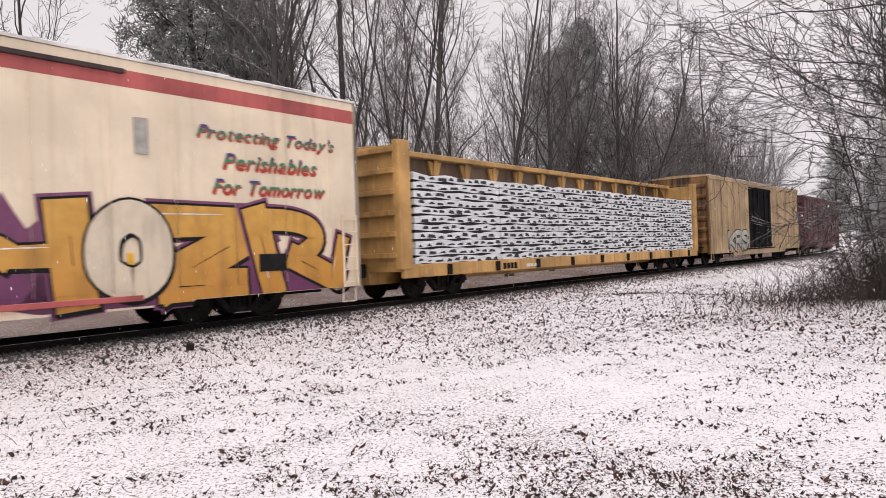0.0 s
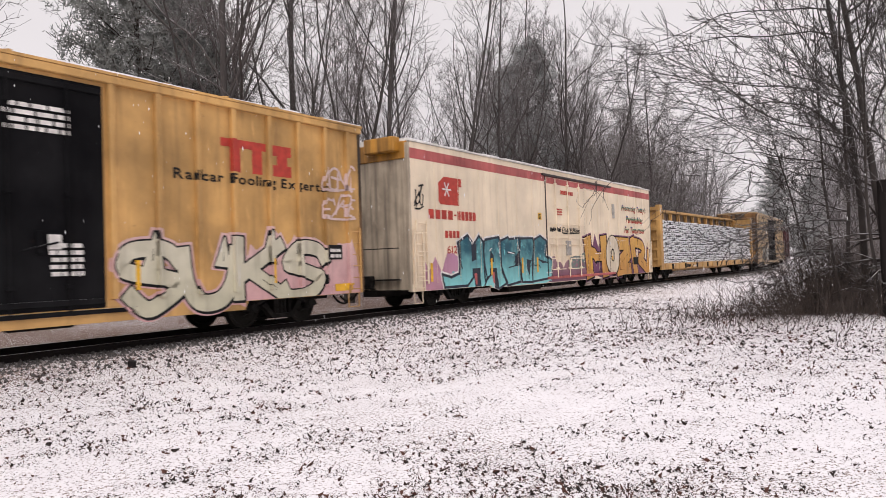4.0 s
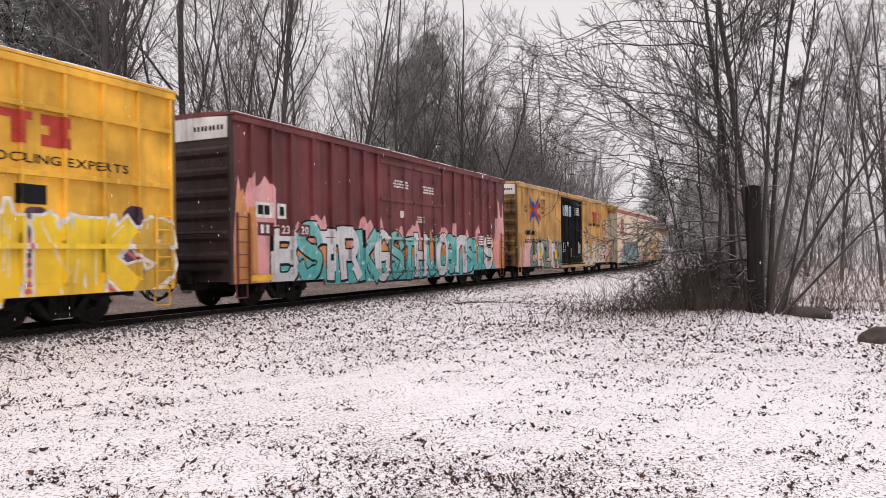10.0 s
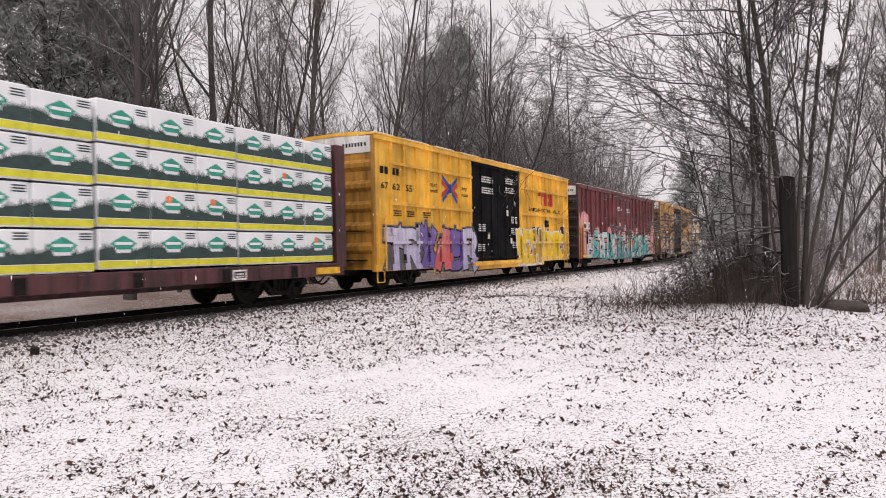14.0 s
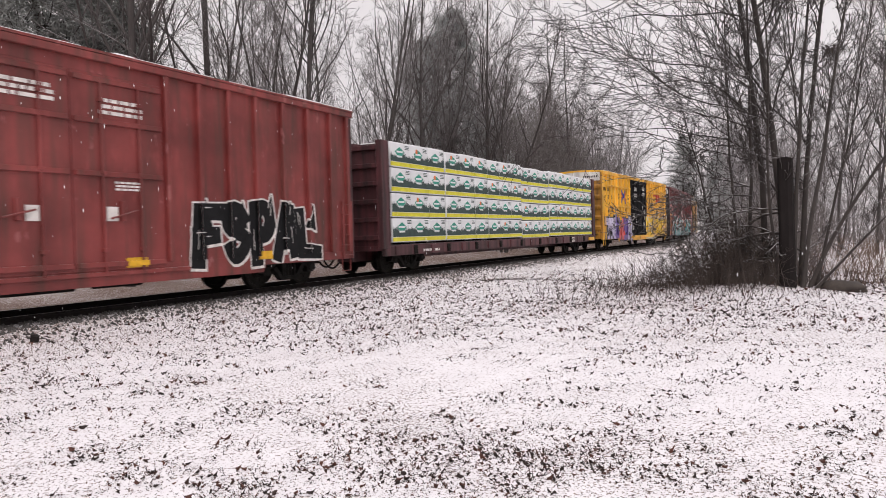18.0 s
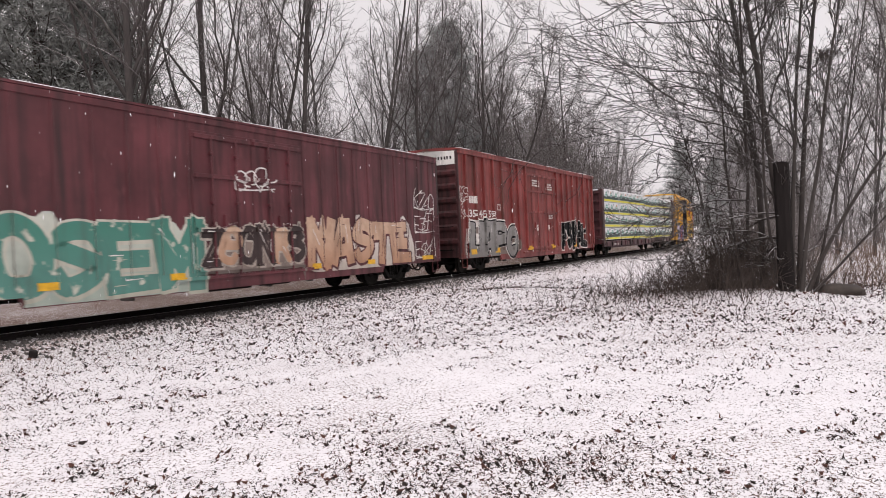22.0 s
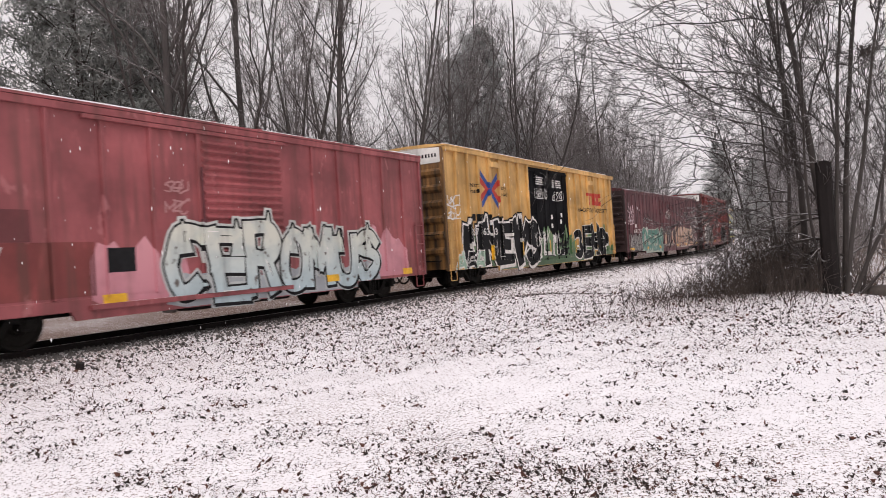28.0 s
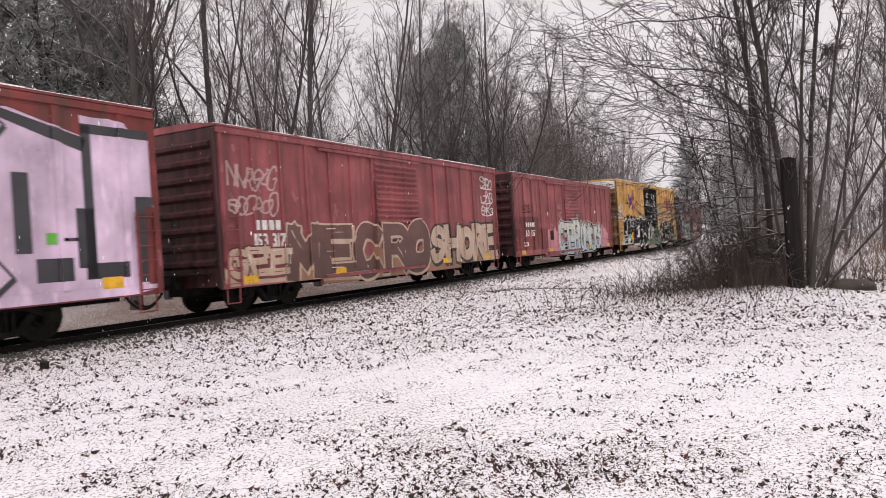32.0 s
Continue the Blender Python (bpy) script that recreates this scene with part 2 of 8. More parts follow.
M_TWIG_DARK = bark("dark_twigs", (0.034, 0.027, 0.025), 0.75)
M_SCRUB = bark("scrub_stems", (0.1, 0.085, 0.08), 0.6)
# base grey lifted to paint in distance haze; snow lies on top of it
M_FAR = bark("hazed_snowy_bark", (0.165, 0.152, 0.155), 0.85)
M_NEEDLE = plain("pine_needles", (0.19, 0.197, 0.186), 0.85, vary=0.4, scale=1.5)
# paler needles for the far pines: distance haze painted into the colour
M_NEEDLE_HAZE = plain("hazed_needles", (0.34, 0.35, 0.345), 0.85, vary=0.4, scale=1.5)


def leaf_material():
    m, nt, b = material("dead_leaves", 0.8)
    g = nt.nodes.new("ShaderNodeNewGeometry")
    col = mixed(nt, ramp(nt, g.outputs["Random Per Island"], 0.5, 0.95), (0.024, 0.014, 0.011), (0.12, 0.045, 0.03))
    nt.links.new(mixed(nt, ramp(nt, noise_of(nt, 40.0, 3), 0.35, 0.65, 0.0, 0.45), col, (0.015, 0.01, 0.009)), b.inputs["Base Color"])
    return m


M_LEAF = leaf_material()
M_WEED = plain("dry_weed", (0.13, 0.085, 0.06), 0.85)
M_BRUSH = plain("brush_stems", (0.06, 0.045, 0.038), 0.9)
M_STONE = plain("field_stone", (0.05, 0.04, 0.034), 0.85, vary=0.4, scale=4)
M_OCHRE = car_paint("ochre_paint", (0.5, 0.285, 0.092), grime=0.45)
# end paints: soot, plus a base darkened for the side turned from the light
M_OCHRE_END = car_paint("sooty_shaded_ochre", (0.26, 0.125, 0.035), (0.016, 0.011, 0.008), 0.95, snow=False, rust=0.5, soak=0.36)
M_YELLOW_END = car_paint("sooty_shaded_yellow", (0.45, 0.21, 0.022), (0.06, 0.03, 0.012), 0.8, snow=False, soak=0.42)
M_SOOT_SHADE = car_paint("sooty_shaded_brown", (0.03, 0.014, 0.013), (0.012, 0.01, 0.01), 0.8, snow=False)
M_RED_END = car_paint("sooty_shaded_red", (0.07, 0.016, 0.018), (0.012, 0.008, 0.008), 0.9, snow=False, soak=0.4)
M_YELLOW = car_paint("yellow_paint", (0.78, 0.415, 0.036), grime=0.3, rust=0.1)
M_GOLD = car_paint("gold_paint", (0.56, 0.325, 0.105), grime=0.4)
M_CREAM = car_paint("cream_paint", (0.78, 0.655, 0.49), (0.34, 0.25, 0.17), 0.4, fine=0.35, soak=0.56, rust=0.12)
# cream end: grime and shadow-side darkening in one colour
M_CREAM_END = car_paint("sooty_shaded_cream", (0.42, 0.35, 0.26), (0.06, 0.05, 0.04), 0.7, soak=0.46, snow=False)
M_WHITE = car_paint("white_paint", (0.62, 0.6, 0.57), grime=0.4)
M_BROWN = car_paint("brown_red_paint", (0.135, 0.024, 0.027), grime=0.45)
M_RED = car_paint("barn_red_paint", (0.19, 0.03, 0.027), grime=0.75, peel=0.5, soak=0.47)
M_ROSE = car_paint("faded_red_paint", (0.275, 0.064, 0.07), grime=0.6, peel=0.4, soak=0.48)
M_MAROON = car_paint("dark_maroon_paint", (0.1, 0.018, 0.024), (0.02, 0.012, 0.012), 0.8, soak=0.46)
M_SILL = car_paint("grimy_dark_red_paint", (0.075, 0.016, 0.02), (0.015, 0.01, 0.01), 0.85, soak=0.42)
M_BLACK = car_paint("black_paint", (0.005, 0.005, 0.006), (0.016, 0.014, 0.013), 0.3, rough=0.75, rust=0.05, fine=0.25)
M_BLACK.node_tree.nodes["Principled BSDF"].inputs["Specular IOR Level"].default_value = 0.04
M_STRIPE = car_paint("red_stripe_paint", (0.40, 0.085, 0.08), grime=0.3)
M_LILAC = car_paint("lilac_paint", (0.66, 0.5, 0.64), grime=0.2)
M_TAN = car_paint("tan_paint", (0.4, 0.28, 0.15), grime=0.6)
M_SNOW = plain("fresh_snow", SNOW, 0.7, vary=0.04)
M_RUST = car_paint("rusty_brown_paint", (0.13, 0.075, 0.04), (0.03, 0.02, 0.015), 0.6)
M_INK = plain("black_lettering", (0.012, 0.012, 0.013), 0.7)
M_INK.node_tree.nodes["Principled BSDF"].inputs["Specular IOR Level"].default_value = 0.15
M_PALE = plain("pale_lettering", (0.68, 0.65, 0.62), 0.6)
M_REDINK = plain("red_lettering", (0.42, 0.04, 0.025), 0.6)
M_BLUE = plain("blue_lettering", (0.02, 0.06, 0.25), 0.6)
M_REFLECT = plain("yellow_reflector", (0.72, 0.4, 0.02), 0.4)
M_GALV = plain("galvanised_steel", (0.4, 0.38, 0.35), 0.5, 0.4)


# ---- mesh helpers ----
class Shape:
    """Collects vertices and faces of one part."""

    def __init__(self):
        self.v, self.f = [], []

    def add(self, verts, faces):
        n = len(self.v)
        self.v += [tuple(p) for p in verts]
        self.f += [tuple(i + n for i in q) for q in faces]
        return self

    def box(self, x0, x1, y0, y1, z0, z1, c=0.0):
        """A block, its edges cut off by c."""
        if c <= 0:
            v = [(x, y, z) for x in (x0, x1) for y in (y0, y1) for z in (z0, z1)]
            return self.add(v, [(0, 1, 3, 2), (4, 6, 7, 5), (0, 4, 5, 1), (2, 3, 7, 6), (0, 2, 6, 4), (1, 5, 7, 3)])
        lo, hi = (x0, y0, z0), (x1, y1, z1)
        v, key = [], {}
        for sx in (0, 1):
            for sy in (0, 1):
                for sz in (0, 1):
                    for ax in range(3):
                        p = []
                        for k, sk in enumerate((sx, sy, sz)):
                            e = (lo, hi)[sk][k]
                            p.append(e if k == ax else e + (c if sk == 0 else -c))
                        key[sx, sy, sz, ax] = len(v)
                        v.append(tuple(p))
        f = []
        for ax in range(3):
            b, d = (ax + 1) % 3, (ax + 2) % 3
            for s in (0, 1):
                ring = []
                for sb, sd in ((0, 0), (1, 0), (1, 1), (0, 1)):
                    k = [0, 0, 0]
                    k[ax], k[b], k[d] = s, sb, sd
                    ring.append(key[(*k, ax)])
                f.append(tuple(ring if s else ring[::-1]))
            for sb in (0, 1):
                for sd in (0, 1):
                    k0, k1 = [0, 0, 0], [0, 0, 0]
                    k0[b] = k1[b] = sb
                    k0[d] = k1[d] = sd
                    k0[ax], k1[ax] = 0, 1
                    q = (key[(*k0, b)], key[(*k1, b)], key[(*k1, d)], key[(*k0, d)])
                    f.append(q if sb == sd else q[::-1])
        for k in [(i, j, l) for i in (0, 1) for j in (0, 1) for l in (0, 1)]:
            q = tuple(key[(*k, ax)] for ax in range(3))
            f.append(q if sum(k) % 2 else q[::-1])
        return self.add(v, f)

    def prism(self, ring, axis, a, b):
        """A closed outline in the plane across axis (x, y or z), pushed from a to b."""
        n = len(ring)
        put = {"x": lambda p, t: (t, p[0], p[1]), "y": lambda p, t: (p[0], t, p[1]), "z": lambda p, t: (p[0], p[1], t)}[axis]
        v = [put(p, a) for p in ring] + [put(p, b) for p in ring]
        f = [(i, (i + 1) % n, n + (i + 1) % n, n + i) for i in range(n)]
        return self.add(v, f + [tuple(range(n))[::-1], tuple(range(n, 2 * n))])

    def rod(self, p, q, r, k=6):
        p, q = Vector(p), Vector(q)
        d = (q - p).normalized()
        u = d.cross(Vector((0, 0, 1) if abs(d.z) < 0.9 else (1, 0, 0))).normalized()
        w = d.cross(u)
        v = [e + r * (math.cos(2 * math.pi * i / k) * u + math.sin(2 * math.pi * i / k) * w) for e in (p, q) for i in range(k)]
        return self.add(v, [(i, (i + 1) % k, k + (i + 1) % k, k + i) for i in range(k)] + [tuple(range(k))[::-1], tuple(range(k, 2 * k))])

    def lathe(self, profile, k=24, axis="y"):
        """Turns (r, t) pairs round an axis through the origin."""
        v, f, n = [], [], len(profile)
        for i in range(k):
            c, s = math.cos(2 * math.pi * i / k), math.sin(2 * math.pi * i / k)
            for r, t in profile:
                v.append((r * c, t, r * s) if axis == "y" else (r * c, r * s, t))
        for i in range(k):
            for j in range(n - 1):
                a, b = i * n + j, ((i + 1) % k) * n + j
                f.append((a, a + 1, b + 1, b))
        return self.add(v, f)

    def mesh(self, name):
        me = bpy.data.meshes.new(name)
        me.from_pydata(self.v, [], self.f)
        b = bmesh.new()
        b.from_mesh(me)
        bmesh.ops.recalc_face_normals(b, faces=b.faces)
        b.to_mesh(me)
        b.free()
        return me


def part(name, shape, mat, parent=None, label="", at=None):
    me = shape.mesh(name) if isinstance(shape, Shape) else shape
    if not me.materials:
        me.materials.append(mat)
    ob = new(name, me)
    if parent:
        ob.parent = parent
    if at is not None:
        ob.matrix_basis = at
    if label:
        tagged(ob, label)
    return ob


# ---- ground and railway ----
def ground():
    ss = np.concatenate([np.arange(-400, -70, 30.0), np.arange(-70, 130, 0.8), np.arange(130, 401, 30.0)])
    dd = np.concatenate([[-700, -400, -200, -110, -70, -45, -32, -24, -18, -14], np.arange(-11, -3, 1.0), [-2.8, -2.3, -1.9, -1.5, -0.9, 0, 0.9, 1.5, 1.9, 2.3, 2.8],
                         np.arange(3.2, 14, 0.45), [14.5, 15.5, 17, 19, 22, 27, 35, 50, 80, 140, 250, 450, 700]])
    sx, sy = np.interp(ss, LINE_S, LINE_X), np.interp(ss, LINE_S, LINE_Y)
    x = sx[:, None] + dd[None, :] * SIDE[0]
    y = sy[:, None] + dd[None, :] * SIDE[1]
    z = ground_z(x, y)
    n, k = x.shape
    v = np.stack([x, y, z], -1).reshape(-1, 3)
    i = (np.arange(n - 1)[:, None] * k + np.arange(k - 1)[None, :]).ravel()
    f = np.stack([i, i + 1, i + k + 1, i + k], -1)[:, ::-1]
    me = bpy.data.meshes.new("ground")
    me.from_pydata(v.tolist(), [], f.tolist())
    d, _ = off_track(v[:, 0], v[:, 1])
    a = np.abs(d)
    lit = np.interp(a, [0, 0.9, 1.5, 3.0, 5.5, 9], [0.5, 0.7, 0.9, 0.5, 0.24, 0.0])
    lit = np.maximum(lit, np.interp(-d, [0.6, 1.2, 2.0, 9, 20], [0.5, 0.85, 1.35, 1.15, 0.75]))
    lit = np.maximum(lit, 0.85 * np.exp(-((v[:, 0] - 10.2) ** 2 + (v[:, 1] - 17.0) ** 2) / 26.0))
    lit = np.maximum(lit, 0.35 * np.exp(-((v[:, 0] - 1.3) ** 2 + (v[:, 1] - 5.3) ** 2) / 1.6))
    lit = np.maximum(lit, 0.85 * np.exp(-((v[:, 0] - 20.5) ** 2 + (v[:, 1] - 21.5) ** 2) / 90.0))
    layer = me.color_attributes.new("litter", "FLOAT_COLOR", "POINT")
    layer.data.foreach_set("color", np.repeat(np.stack([lit, lit, lit, np.ones_like(lit)], -1).ravel(), 1))
    for p in me.polygons:
        p.use_smooth = True
    me.materials.append(M_GROUND)
    return tagged(new("ground", me), "thin snow over dead leaves and grass in a clearing", "ground", kind="structure")


ground()


def along_track(profile, s0, s1, step, name, mat, parent):
    """Sweeps an outline (sideways, height) along the track."""
    ss = np.arange(s0, s1 + 0.01, step)
    n = len(profile)
    v, f = [], []
    for s in ss:
        x, y, h = centre(s)
        v += [(x + a * math.cos(h), y + a * math.sin(h), z) for a, z in profile]
    for i in range(len(ss) - 1):
        for j in range(n):
            a, b = i * n + j, i * n + (j + 1) % n
            f.append((a, b, b + n, a + n))
    sh = Shape()
    sh.add(v, f)
    return part(name, sh, mat, parent)


def railway():
    rail = tagged(new("railway_track"), "single railway line of rusty rails on snowy ties and ballast", "railway track", kind="structure")
    for side in (-0.72, 0.72):
        z = RAIL_Z
        prof = [(-0.075, z - 0.17), (0.075, z - 0.17), (0.075, z - 0.155), (0.012, z - 0.13), (0.012, z - 0.045), (0.036, z - 0.035), (0.036, z - 0.004),
                (0.03, z), (-0.03, z), (-0.036, z - 0.004), (-0.036, z - 0.035), (-0.012, z - 0.045), (-0.012, z - 0.13), (-0.075, z - 0.155)]
        along_track([(side + a, b) for a, b in prof], -60, 150, 2.0, "rail", M_RAIL, rail)
        along_track([(side - 0.027, z + 0.0005), (side + 0.027, z + 0.0005), (side + 0.024, z + 0.003), (side - 0.024, z + 0.003)], -60, 150, 2.0, "rail_tread", M_TREAD, rail)
    tie = Shape().box(-0.115, 0.115, -1.3, 1.3, -0.18, 0.0, 0.012).mesh("railroad_tie")
    tie.materials.append(M_TIE)
    rnd = random.Random(4)
    for i in range(170):
        x, y, h = centre(-38 + i * 0.56)
        o = new("railroad_tie", tie)
        o.parent = rail
        o.matrix_basis = pose(x, y, RAIL_Z - 0.145 + rnd.uniform(-0.016, 0.004), 0, 0, 90 + math.degrees(h) + rnd.uniform(-1.5, 1.5))
    # loose stones beside and between the ties
    rs = np.random.RandomState(3)
    sh = Shape()
    for i in range(17000):
        s = rs.uniform(-38, 45)
        d = rs.uniform(-3.5, 1.0) if i % 3 == 0 else 0.82 + abs(rs.normal(0, 0.75))
        x, y, h = centre(s)
        px, py = x + d * math.cos(h), y + d * math.sin(h)
        r = rs.uniform(0.02, 0.05)
        z = float(np.interp(abs(d), [0, 0.6, 0.85, 1.5, 1.9, 2.8, 4.5], [0.27, 0.27, 0.31, 0.27, 0.2, 0.08, 0.05])) + (max(0.0, -d - 2.8) * 0.1) + r * 0.3
        a = rs.uniform(0, 6.28)
        c, q = math.cos(a), math.sin(a)
        base = [(px + r * (c * u - q * w), py + r * (q * u + c * w), z + t * r) for u, w, t in
                ((1, 0.2, -.4), (-.3, 1, -.5), (-.9, -.5, -.4), (.4, -.9, -.5), (.2, .1, .8))]
        sh.add(base, [(0, 1, 4), (1, 2, 4), (2, 3, 4), (3, 0, 4)])
    me = bpy.data.meshes.new("ballast")
    me.from_pydata(sh.v, [], sh.f)
    me.materials.append(M_BALLAST)
    tagged(new("ballast", me), "grey crushed stone lying along the rails", "ballast", kind="stuff")


railway()


# ---- trees ----
def unit(v):
    return v / np.maximum(np.linalg.norm(v, axis=-1, keepdims=True), 1e-9)


def grow(rs, starts, ways, lengths, radii, segs, wobble, lift, tip=0.3):
    """A batch of branches at once: (count, segs + 1, 3) points and their radii."""
    n = len(starts)
    pts, rad = np.zeros((n, segs + 1, 3)), np.zeros((n, segs + 1))
    p, d = np.array(starts, float), unit(np.array(ways, float))
    pts[:, 0], rad[:, 0] = p, radii
    step = np.array(lengths)[:, None] / segs
    for i in range(1, segs + 1):
        d = unit(d + rs.normal(0, wobble, (n, 3)) + np.array([0, 0, lift]))
        p = p + d * step
        pts[:, i], rad[:, i] = p, np.array(radii) * (1 - (1 - tip) * i / segs)
    return pts, rad


def sprout(rs, pts, rad, count, lo, hi, angle, ratio, thin, shorten=0.6):
    """Starts of count children on every branch: places, ways, lengths, radii."""
    n, m = pts.shape[:2]
    seg_len = np.linalg.norm(pts[:, 1:] - pts[:, :-1], axis=-1).sum(1)
    t = rs.uniform(lo, hi, (n, count))
    f = t * (m - 1)
    i = np.minimum(f.astype(int), m - 2)
    w = (f - i)[..., None]
    b = np.arange(n)[:, None]
    start = pts[b, i] * (1 - w) + pts[b, i + 1] * w
    d = unit(pts[b, i + 1] - pts[b, i])
    side = unit(np.cross(d, rs.normal(0, 1, (n, count, 3))))
    a = np.radians(rs.uniform(angle[0], angle[1], (n, count, 1)))
    way = d * np.cos(a) + side * np.sin(a)
    length = seg_len[:, None] * ratio * (1 - shorten * t) * rs.uniform(0.6, 1.25, (n, count))
    r = (rad[b, i] * (1 - w[..., 0]) + rad[b, i + 1] * w[..., 0]) * thin * rs.uniform(0.7, 1.1, (n, count))
    return start.reshape(-1, 3), way.reshape(-1, 3), length.ravel(), r.ravel()


def tubes(batches, name, mat):
    """One mesh from batches of (points, radii, sides)."""
    vs, fs, base = [], [], 0
    for pts, rad, k in batches:
        n, m = pts.shape[:2]
        d = np.zeros_like(pts)
        d[:, 1:-1] = pts[:, 2:] - pts[:, :-2]
        d[:, 0], d[:, -1] = pts[:, 1] - pts[:, 0], pts[:, -1] - pts[:, -2]
        d = unit(d)
        ref = np.where(np.abs(d[..., 2:3]) < 0.9, np.array([0, 0, 1.0]), np.array([1.0, 0, 0]))
        ref = np.repeat(ref[:, :1], m, 1)
        u = unit(np.cross(d, ref))
        w = np.cross(d, u)
        a = np.arange(k) * 2 * np.pi / k
        ring = pts[:, :, None] + rad[:, :, None, None] * (np.cos(a)[None, None, :, None] * u[:, :, None] + np.sin(a)[None, None, :, None] * w[:, :, None])
        vs.append(ring.reshape(-1, 3))
        i = np.arange(n)[:, None, None] * (m * k) + np.arange(m - 1)[None, :, None] * k
        j = np.arange(k)[None, None, :]
        q = np.stack([i + j, i + (j + 1) % k, i + k + (j + 1) % k, i + k + j], -1).reshape(-1, 4) + base
        fs.append(q)
        base += n * m * k
    v, f = np.concatenate(vs), np.concatenate(fs)
    me = bpy.data.meshes.new(name)
    me.vertices.add(len(v))
    me.vertices.foreach_set("co", v.ravel())
    me.loops.add(f.size)
    me.loops.foreach_set("vertex_index", f.ravel().astype(np.int32))
    me.polygons.add(len(f))
    me.polygons.foreach_set("loop_start", np.arange(0, f.size, 4, dtype=np.int32))
    me.polygons.foreach_set("use_smooth", np.ones(len(f), bool))
    me.update(calc_edges=True)
    me.materials.append(mat)
    return me


def bare_tree(seed, height, r0, lean=(0, 0), stems=1, limbs=16, boughs=7, twigs=7, low=0.3, angle=(25, 55), limb=0.42, mat=None, twig=0.006, slim=0.5, fine=None, spray_out=0.16, thin=0.55):
    """Meshes of a leafless tree: trunk with limbs, and crown of boughs and twigs."""
    rs = np.random.RandomState(seed)
    st = np.zeros((stems, 3))
    way = np.array([[lean[0], lean[1], 1.0]]) + (rs.normal(0, spray_out, (stems, 3)) * [1, 1, 0] if stems > 1 else 0)
    if stems > 1:
        st[:, :2] = rs.normal(0, r0 * 1.6, (stems, 2))
    hs = height * rs.uniform(0.75, 1.0, stems) if stems > 1 else np.array([height])
    trunk = grow(rs, st, way, hs, r0 * (rs.uniform(slim, 1, stems) if stems > 1 else np.ones(1)), 12, 0.045, 0.03, 0.18)
    trunk[1][:, 0] *= 1.35
    l1 = grow(rs, *sprout(rs, *trunk, limbs, low, 0.98, angle, limb, thin, 0.55), 9, 0.13, 0.06, 0.3)
    l2 = grow(rs, *sprout(rs, *l1, boughs, 0.2, 1.0, (22, 50), 0.42, 0.55, 0.5), 5, 0.2, 0.07, 0.35)
    l3 = grow(rs, *sprout(rs, *l2, twigs, 0.15, 1.0, (25, 55), 0.62, 0.6, 0.4), 2, 0.2, 0.02, 0.5)
    l2[1][:] = np.maximum(l2[1], twig * 1.6)
    l3[1][:] = np.maximum(l3[1], twig)
    a = tubes([(*trunk, 9), (*l1, 5)], "trunk", mat or M_BARK)
    b = tubes([(*l2, 3), (*l3, 3)], "crown", fine or M_TWIG)
    return a, b


def place_tree(meshes, x, y, turn, size=1.0, label="", name="bare_tree", group="woods behind the railway", sink=0.35):
    t = tagged(new(name), label, "tree", group)
    t.matrix_basis = pose(x, y, float(ground_z(x, y)) - sink, 0, 0, turn) @ Matrix.Scale(size, 4)
    for me, n in zip(meshes, ("trunk", "crown")):
        o = new(n, me)
        o.parent = t
    return t


def polar(az, r):
    return r * math.sin(radians(az)), r * math.cos(radians(az))


